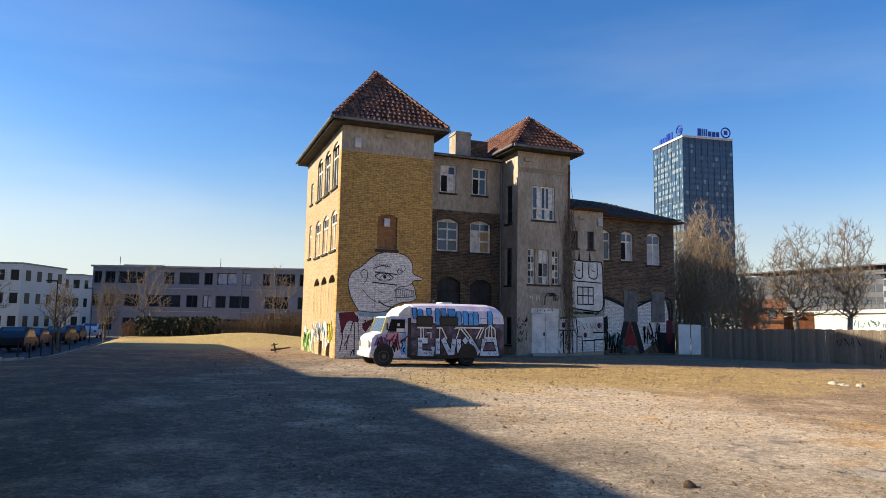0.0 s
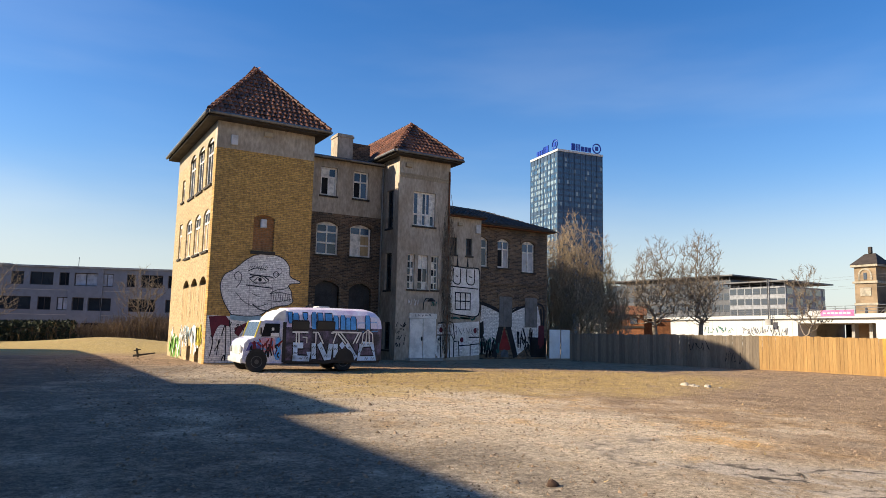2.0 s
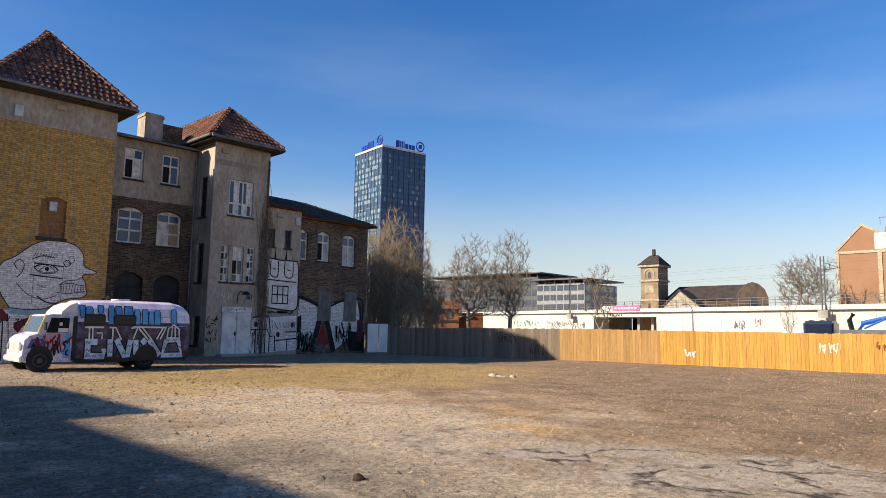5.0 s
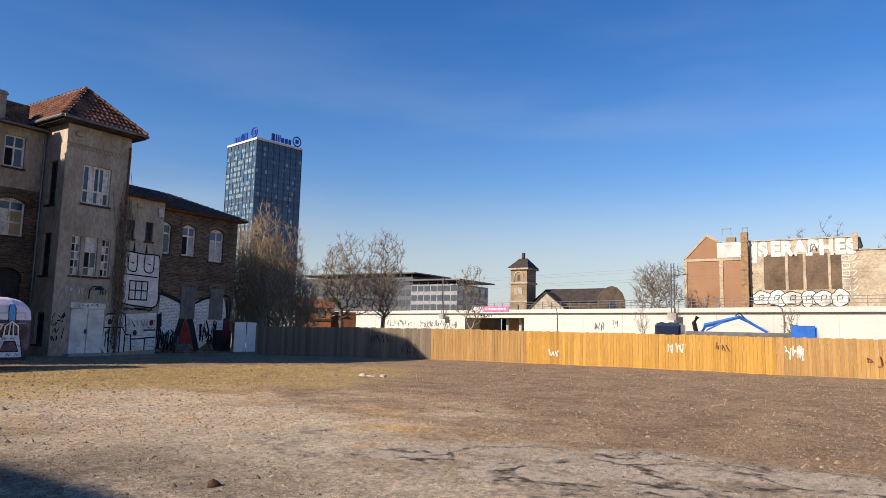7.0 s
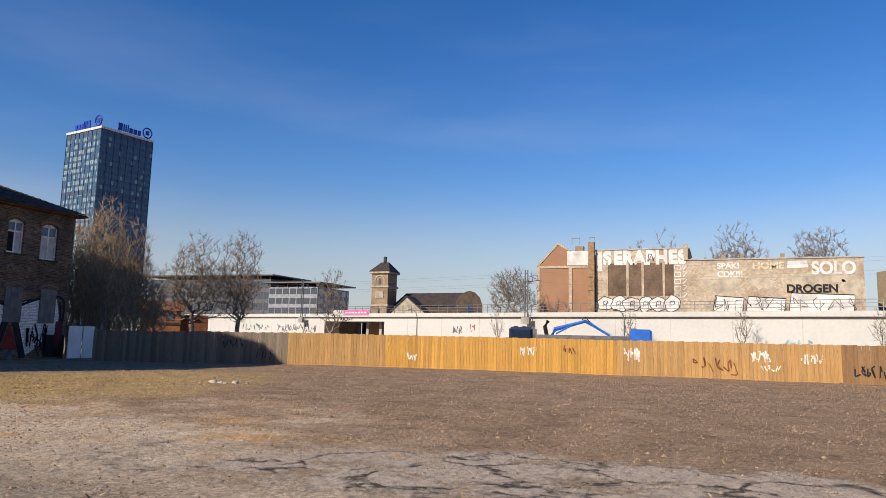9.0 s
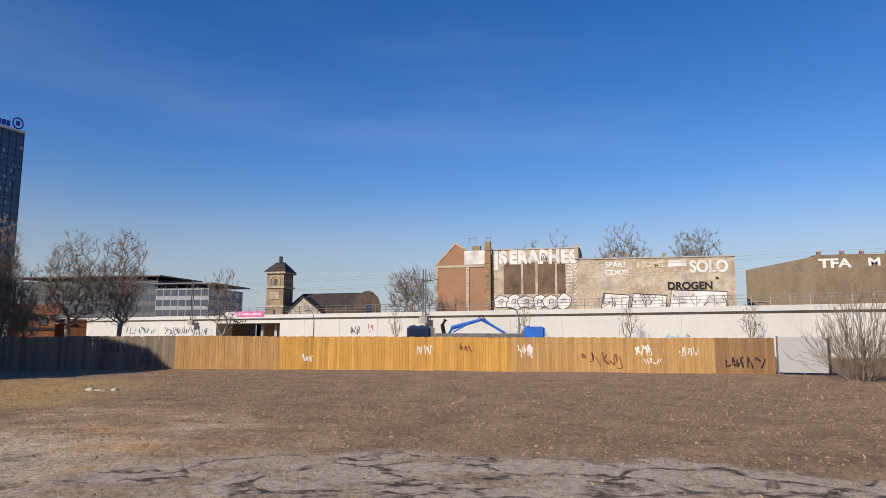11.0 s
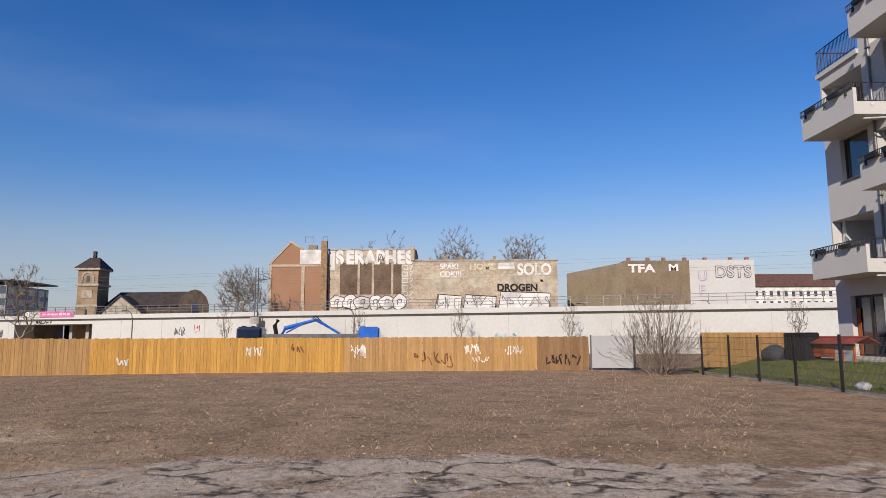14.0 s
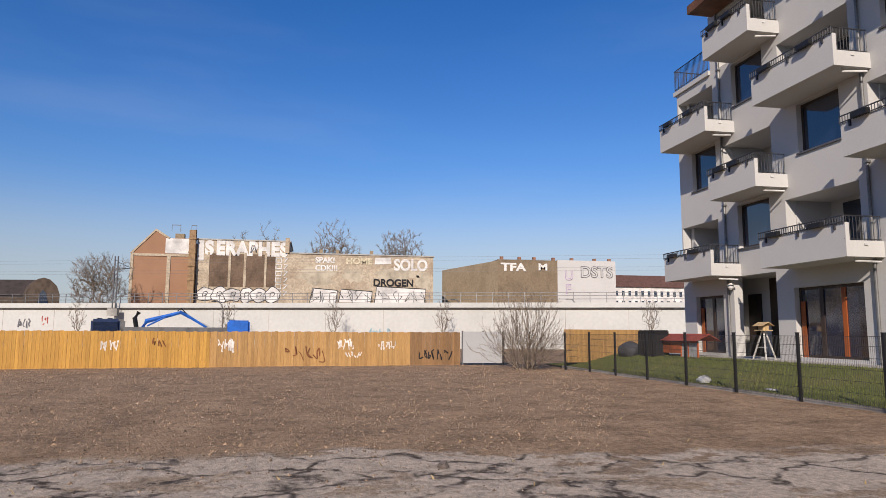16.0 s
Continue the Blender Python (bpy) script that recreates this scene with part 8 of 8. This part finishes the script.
def left_street():
    dark = mat("grey_cladding", (0.215, 0.225, 0.245), 0.8, vary=0.08, stain=0.15)
    b = thing("grey_flats", "long three-storey grey clad apartment building in shade", "apartment house", (-10.75, 98.4, -1.5), -21.1)
    bm = bmesh.new()
    m = Matrix.Identity(4)
    m.col[1] = (0, -1, 0, 0)
    L = 38.0
    k = 0.0735
    rows = {5.9: ((167, 181), (187, 205), (210, 258), (290, 309), (318, 353), (362, 380), (385, 420), (425, 444), (465, 478), (487, 522), (530, 560)), 2.95: ((166, 178), (186, 206), (223, 250), (262, 322), (332, 352), (361, 378), (384, 402), (408, 443), (470, 512), (528, 560)), -0.1: ((186, 204), (222, 244), (254, 273), (280, 310), (315, 350), (358, 375), (400, 440))}
    ops = [((a - 165) * k, (c - 165) * k, 1.4 + z, 1.4 + z + (1.55 if z > 0 else 1.6)) for z, r in rows.items() for a, c in r]
    wall_bm(bm, m, 0, L, 0, 9.4, ops, 0.3)
    part("facade", bm, dark, b)
    bm = bmesh.new()
    box(bm, 0, L, 0.31, 10, 0, 9.35)
    part("core", bm, dark, b)
    for a, c in ((3.4, 7.0), (15.6, 19.4), (24.6, 29.2)):
        bm = bmesh.new()
        wall_bm(bm, Matrix.Translation((0, -0.14, 0)) @ m, a, c, 0, 9.55, [(max(o[0], a + 0.02), min(o[1], c - 0.02), o[2], o[3]) for o in ops if o[0] < c - 0.3 and o[1] > a + 0.3], 0.13)
        part("bay_front", bm, dark, b)
    for z in (3.75, 6.7):
        bm = bmesh.new()
        box(bm, 0, 38.0, -0.03, 0, z, z + 0.09)
        part("string_course", bm, CONCRETE, b)
    rng = random.Random(12)
    # pale blue-grey colour imitates panes that reflect the sky
    pale = mat("reflection_pale_pane", (0.42, 0.45, 0.50), 0.5, vary=0.05)
    wmats = [SHADEPANE, SHADEPANE, glass("room_glass", (0.02, 0.025, 0.03), 0.1), pale]
    for i, (a, c, z0, z1) in enumerate(ops):
        bm = bmesh.new()
        for s0, s1, q0, q1 in ((a, a + 0.08, z0, z1), (c - 0.08, c, z0, z1), (a, c, z0, z0 + 0.08), (a, c, z1 - 0.08, z1), ((a + c) / 2 - 0.04, (a + c) / 2 + 0.04, z0, z1)):
            box(bm, s0, s1, 0.12, 0.18, q0, q1)
        w = part("window", bm, GREYDARK, b)
        bm = bmesh.new()
        box(bm, a, c, 0.19, 0.21, z0, z1)
        part("pane", bm, wmats[3] if i in (6, 7, 16, 24) else wmats[rng.randint(0, 2)], w)
    bm = bmesh.new()
    box(bm, -0.2, L, -0.25, 10, 9.4, 9.62)
    box(bm, 3, 8, 2, 6, 9.62, 9.9)
    part("roof_edge", bm, CONCRETE, b)
    bm = bmesh.new()
    for s in (2.0, 15.5):
        tube(bm, [V(s, 3, 9.6), V(s, 3, 11)], 0.04, 5)
    part("aerial", bm, STEEL, b)

    for x, y, w, d, h, cols, fl in ((-28.5, 120.5, 6.5, 12, 10.4, 3, 3), (-26.5, 145, 10, 14, 10.2, 5, 3), (-17.5, 150, 9, 14, 8.8, 4, 3)):
        o = thing("white_town_house", "white rendered town house with dark windows", "house", (x, y, -1.3), -21)
        bm = bmesh.new()
        mm = Matrix.Identity(4)
        mm.col[1] = (0, -1, 0, 0)
        ops = [(w * (c + 0.2) / cols, w * (c + 0.8) / cols, 1.0 + f * h / fl, 2.6 + f * h / fl) for c in range(cols) for f in range(fl)]
        wall_bm(bm, mm, 0, w, 0, h, ops, 0.3)
        box(bm, 0, w, 0.32, d, 0, h)
        part("wall", bm, RENDER_W, o)
        for a, c, z0, z1 in ops:
            bm = bmesh.new()
            box(bm, a, c, 0.2, 0.23, z0, z1)
            part("window", bm, SHADEPANE, o)
        for f in range(fl):
            for c in range(4):
                bm = bmesh.new()
                box(bm, w + 0.01, w + 0.04, 1 + c * d / 4.2, 2.2 + c * d / 4.2, 1.0 + f * h / fl, 2.6 + f * h / fl)
                part("window", bm, SHADEPANE, o)
        bm = bmesh.new()
        box(bm, -0.1, w + 0.1, -0.1, d + 0.1, h, h + 0.25)
        part("parapet", bm, ZINC, o)
    # pavement edge
    bm = bmesh.new()
    for i in range(38):
        y = 30 + i * 1.5
        x = -7.0 + 0.4 * smooth(40, 76, y)
        z = height(x, y)
        box(bm, x - 0.12, x, y, y + 1.47, z - 0.2, z + 0.06 + 0.02 * (i % 3))
    solo("kerb", bm, CONCRETE, "grey kerb stones along the parking street", "kerb", "structure")


left_street()


def car(x, y, rz, paint, label, tall=0.0):
    c = thing("parked_car", label, "car", (x, y, height(x, y)), rz, "parked cars")
    prof = [(-2.15, 0.3), (-2.2, 0.62), (-2.05, 0.85), (-1.2, 0.95), (-0.55, 1.4 + tall), (0.9, 1.44 + tall), (1.75, 1.05 + tall * 0.6), (2.12, 0.95), (2.2, 0.55), (2.1, 0.3)]
    bm = bmesh.new()
    poly(bm, [V(px, -0.85, z) for px, z in prof], V(0, 1.7, 0))
    bmesh.ops.bevel(bm, geom=bm.edges[:], offset=0.06, segments=2, affect="EDGES")
    part("body", bm, paint, c)
    bm = bmesh.new()
    for s in (-0.86, 0.852):
        poly(bm, [V(-1.0, s, 0.98), V(-0.5, s, 1.34 + tall), V(0.85, s, 1.36 + tall), V(1.5, s, 1.02)], V(0, 0.008, 0))
    poly(bm, [V(-1.22, -0.7, 0.97), V(-1.22, 0.7, 0.97), V(-0.6, 0.62, 1.4 + tall), V(-0.6, -0.62, 1.4 + tall)], V(-0.02, 0, 0.02))
    poly(bm, [V(1.78, -0.7, 1.06), V(1.78, 0.7, 1.06), V(0.98, 0.62, 1.42 + tall), V(0.98, -0.62, 1.42 + tall)], V(0.02, 0, 0.02))
    part("windows", bm, PANE, c)
    for wx in (-1.35, 1.35):
        for s in (-0.78, 0.78):
            bm = bmesh.new()
            lathe(bm, [(0.18, -0.1), (0.31, -0.1), (0.32, 0.1), (0.18, 0.1)], (wx, s, 0.32), "y", 16)
            w = part("wheel", bm, BLACKSTEEL, c)
            bm = bmesh.new()
            lathe(bm, [(0.19, -0.105), (0.05, -0.115)], (wx, s, 0.32), "y", 12)
            part("rim", bm, ZINC, w)
    bm = bmesh.new()
    for s in (-0.7, 0.55):
        box(bm, 2.1, 2.19, s, s + 0.2, 0.7, 0.9)
    part("tail_light", bm, REDPAINT, c)


def cars():
    black = mat("black_car_paint", (0.012, 0.014, 0.018), 0.3, vary=0.05, bump=0, spec=0.35)
    blue = mat("dark_blue_car_paint", (0.015, 0.022, 0.04), 0.3, vary=0.05, bump=0, spec=0.35)
    white = mat("white_car_paint", (0.7, 0.7, 0.7), 0.25, vary=0.03, bump=0)
    for x, y, r, p, l, t in ((-10.3, 54.6, 268, black, "black estate car parked at the kerb", 0.22), (-10.6, 62.0, 268, blue, "dark blue car parked at the kerb", 0.05), (-12.3, 51.0, 266, white, "white car parked at the kerb", 0.0), (-9.6, 68.8, 262, black, "black car with a roof box", 0.12), (-9.8, 78, 268, blue, "dark car parked down the street", 0.1), (-9.3, 88, 268, white, "white car parked far down the street", 0.2)):
        car(x, y, r, p, l, t)
    for x, y, h in ((-7.4, 49.6, 4.75), (-7.6, 70.5, 5.1), (-8.1, 94, 5.4)):
        z = height(x, y)
        p = thing("street_lamp", "black street lamp with a flat side head", "street lamp", (x, y, z), 160, "street lamps")
        bm = bmesh.new()
        tube(bm, [V(0, 0, 0), V(0, 0, h)], [0.06, 0.045], 8)
        part("pole", bm, BLACKSTEEL, p)
        bm = bmesh.new()
        box(bm, 0.0, 0.7, -0.11, 0.11, h - 0.08, h)
        part("lamp_head", bm, BLACKSTEEL, p)
    for x, y in ((-7.5, 40.0), (-7.5, 43.0), (-7.45, 46.0), (-7.45, 53.0), (-7.4, 57.0)):
        bm = bmesh.new()
        z = height(x, y)
        lathe(bm, [(0.04, -0.1), (0.04, 0.85), (0.02, 0.9)], (x, y, z), "z", 10)
        solo("bollard", bm, BLACKSTEEL, "black steel bollard at the pavement", "bollard", group="bollards")


cars()


def neighbour_block():
    """The block beside the lot that shades the ground."""
    b = thing("neighbour_block", "plain rendered block of flats beside the lot", "apartment house")
    bm = bmesh.new()
    box(bm, -40, -16.4, -8, 20.9, -1, 12.0)
    box(bm, -40, -14.85, 20.9, 27.4, -1, 12.0)
    poly(bm, [V(-40, 27.4, -1), V(-16.9, 27.4, -1), V(-17.2, 37.0, -1), V(-17.45, 44.5, -1), V(-18.1, 52.0, -1), V(-40, 52.0, -1)], V(0, 0, 13.0))
    box(bm, -62, -27.5, 52.3, 96.0, -1, 12.0)
    part("wall", bm, RENDER_W, b)


neighbour_block()


# ---- behind the fence: hut and crane lorry ----
def hut():
    brick = brick_mat("hut_brick", (0.36, 0.13, 0.05), (0.28, 0.10, 0.04), (0.2, 0.13, 0.09), "x", soot_amount=0.4)
    h = thing("brick_hut", "small red-brown brick hut behind the fence", "hut", (38.1, 38.5, 0), -46)
    bm = bmesh.new()
    box(bm, 0, 2.75, 0, 3, 0, 3.0)
    part("wall", bm, brick, h)
    bm = bmesh.new()
    poly(bm, [V(-0.25, -0.3, 3.0), V(-0.25, 1.5, 3.75), V(-0.25, 3.3, 3.0), V(-0.25, 1.5, 3.6)], V(3.25, 0, 0))
    part("roof", bm, RUST, h, "low pitched mossy brown roof")
    bm = bmesh.new()
    box(bm, -0.04, 2.79, -0.06, 0, 1.98, 2.14)
    part("band", bm, DARKWOOD, h)
    for x in (0.45, 1.75):
        bm = bmesh.new()
        box(bm, x, x + 0.5, -0.04, 0.0, 2.3, 2.75)
        part("window", bm, PANE, h)
    bm = bmesh.new()
    box(bm, 2.76, 4.7, 0.3, 3, 0, 2.75)
    part("side_shed", bm, RUST, h)


hut()


def lorry():
    blue = mat("lorry_blue", (0.02, 0.13, 0.50), 0.35, vary=0.08, bump=0.02)
    t = thing("crane_lorry", "dark lorry with a folded blue loading crane", "lorry", (61.5, 16.2, 0), -86)
    bm = bmesh.new()
    box(bm, -1.2, 1.0, -1.2, 1.2, 0.7, 2.6)
    bmesh.ops.bevel(bm, geom=bm.edges[:], offset=0.15, segments=2, affect="EDGES")
    c = part("cab", bm, mat("dark_blue_cab", (0.015, 0.03, 0.08), 0.3), t)
    bm = bmesh.new()
    box(bm, -1.0, 0.8, -1.26, -1.2, 1.6, 2.35)
    part("side_window", bm, PANE, c)
    bm = bmesh.new()
    for x in (-0.8, 0.0, 0.6):
        tube(bm, [V(x, -0.9, 2.65), V(x, 0.9, 2.65)], 0.05, 6)
    part("roof_bar", bm, ZINC, c)
    bm = bmesh.new()
    box(bm, 1.4, 10.2, -1.2, 1.2, 1.1, 1.95)
    part("bed", bm, STEEL, t)
    bm = bmesh.new()
    tube(bm, [V(2.6, -0.6, 1.8), V(2.9, -0.6, 2.45), V(5.6, -0.6, 3.2)], [0.2, 0.22, 0.15], 6)
    tube(bm, [V(3.0, -0.7, 2.05), V(4.4, -0.7, 2.8)], 0.08, 6)
    tube(bm, [V(5.5, -0.8, 3.25), V(6.4, -0.8, 2.75), V(7.7, -0.8, 1.95)], [0.16, 0.13, 0.1], 6)
    part("crane_boom", bm, blue, t, "bright blue crane boom")
    bm = bmesh.new()
    tube(bm, [V(2.2, -0.6, 1.7), V(2.0, -0.6, 2.7), V(2.3, -0.6, 3.2)], 0.2, 6)
    tube(bm, [V(5.3, -0.6, 3.3), V(5.6, -0.6, 3.55), V(6.0, -0.6, 3.1)], 0.05, 5)
    part("grab", bm, BLACKSTEEL, t, "black hydraulic grab")
    bm = bmesh.new()
    tube(bm, [V(5.8, -0.5, 3.3), V(6.5, -0.5, 2.8), V(7.9, -0.5, 2.0)], 0.06, 5)
    part("hose", bm, PLASTIC_W, t)
    for x in (0, 4.5, 7.5):
        bm = bmesh.new()
        lathe(bm, [(0.3, -0.15), (0.5, -0.15), (0.5, 0.15), (0.3, 0.15)], (x, -1.05, 0.5), "y", 16)
        part("wheel", bm, BLACKSTEEL, t)
    s = thing("blue_skip_cover", "bright blue covered skip beyond the fence", "skip", (61.0, 5.9, 0), -86)
    bm = bmesh.new()
    box(bm, -0.8, 1.0, -1, 1, 0, 2.55)
    bmesh.ops.bevel(bm, geom=bm.edges[:], offset=0.12, segments=2, affect="EDGES")
    part("cover", bm, blue, s)


lorry()


# ---- litter and rubble on the lot ----
def stone(x, y, r, seed, material, name, label, flat=0.6, category="stone", group=""):
    bm = bmesh.new()
    bmesh.ops.create_icosphere(bm, subdivisions=2, radius=1)
    o = seed * 3.7
    for v in bm.verts:
        k = 1 + 0.35 * noise.noise(v.co * 1.6 + V(o, o, o))
        v.co = V(v.co.x * r * k, v.co.y * r * k * 0.8, max(-0.2, v.co.z) * r * k * flat) + V(x, y, height(x, y) + r * 0.1)
    return solo(name, bm, material, label, category, group=group)


def litter():
    pale = mat("pale_stone", (0.46, 0.39, 0.30), 0.9, vary=0.2)
    clod = mat("dark_clod", (0.09, 0.05, 0.03), 0.95, vary=0.3)
    rng = random.Random(2)
    for i in range(9):
        stone(17.88 + rng.gauss(0, 0.12), 14.2 + (i - 4) * 0.16, rng.uniform(0.06, 0.15), i, pale, "stone", "pale lump of broken stone on the earth", group="heap of pale stones")
    stone(4.83, 5.62, 0.075, 20, clod, "earth_clod", "dark clod of earth and roots", 0.7, "clod")
    stone(8.59, -1.86, 0.09, 21, mat("grey_stone", (0.16, 0.13, 0.11), 0.9), "stone", "dark grey stone on the tarmac", 0.8)
    bm = bmesh.new()
    tube(bm, [V(4.3, 34.6, 0.06), V(5.2, 34.3, 0.2)], [0.06, 0.03], 6)
    tube(bm, [V(4.5, 34.5, 0.0), V(4.42, 34.5, 0.42)], [0.06, 0.04], 6)
    tube(bm, [V(4.3, 34.5, 0.3), V(4.6, 34.5, 0.36)], 0.03, 6)
    solo("timber_stub", bm, DARKWOOD, "dark timber stump and log by the house", "log")
    bm = bmesh.new()
    for i in range(19000):
        r = 3 + 30 * rng.random() ** 0.8
        a = rng.uniform(-0.35, 2.0)
        x, y = r * math.sin(a), r * math.cos(a)
        s = rng.uniform(0.005, 0.018) * (1 + r * 0.012) * (2.2 if rng.random() < 0.02 else 1)
        p = V(x, y, height(x, y) + s * 0.2)
        vs = [bm.verts.new(p + V(rng.uniform(0.5, 1) * s * cx, rng.uniform(0.5, 1) * s * cy, rng.uniform(0.3, 0.8) * s * cz)) for cx, cy, cz in ((1, 0, 0), (0, 1, 0), (-1, 0, 0), (0, -1, 0), (0, 0, 1))]
        for k in range(4):
            bm.faces.new((vs[k], vs[(k + 1) % 4], vs[4]))
    solo("gravel", bm, mat("rubble", (0.27, 0.205, 0.145), 0.9, island=0.75), "scattered pale rubble and grit", "gravel", "stuff")
    verts, faces = [], []
    for i in range(52000):
        r = 3 + 31 * rng.random() ** 0.66
        a = rng.uniform(-0.3, 2.0)
        x, y = r * math.sin(a), r * math.cos(a)
        if x < 1.0 or (5.8 < x < 9.6 and y < 8 and rng.random() < 0.85):
            continue
        s = rng.uniform(0.008, 0.024) * (1 + r * 0.02) * (1.8 if rng.random() < 0.06 else 1)
        z = height(x, y) - s * 0.15
        k = len(verts)
        for cx, cy in ((1, 0), (0, 1), (-1, 0), (0, -1)):
            verts.append((x + cx * s * rng.uniform(0.6, 1.3), y + cy * s * rng.uniform(0.6, 1.3), z))
        verts.append((x + rng.uniform(-0.4, 0.4) * s, y + rng.uniform(-0.4, 0.4) * s, z + s * rng.uniform(0.5, 1.1)))
        faces += [(k, k + 1, k + 4), (k + 1, k + 2, k + 4), (k + 2, k + 3, k + 4), (k + 3, k, k + 4)]
    me = bpy.data.meshes.new("clods")
    me.from_pydata(verts, [], faces)
    me.materials.append(mat("crumbled_earth", (0.25, 0.17, 0.105), 0.95, island=0.55, second=(0.15, 0.10, 0.062)))
    tagged(new("clods", me), "small crumbs and clods of brown earth over the lot", "earth clods", kind="stuff")
    bm = bmesh.new()
    for i in range(8000):
        if rng.random() < 0.9:
            x, y = rng.gauss(14, 4.5), rng.gauss(18.5, 2.6)
        else:
            x, y = rng.uniform(4, 32), rng.uniform(-11, 28)
        if y > 28:
            continue
        z = height(x, y)
        a, h = rng.uniform(0, 6.28), rng.uniform(0.02, 0.06)
        q = V(math.cos(a), math.sin(a)) * 0.011
        p = V(x, y, z)
        bm.faces.new([bm.verts.new(v) for v in (p - q, p + q, p + V(rng.gauss(0, 0.05), rng.gauss(0, 0.05), h))])
    solo("dry_grass", bm, mat("straw", (0.46, 0.32, 0.12), 0.95, island=0.4), "short dry straw-coloured grass", "grass", "stuff")


litter()
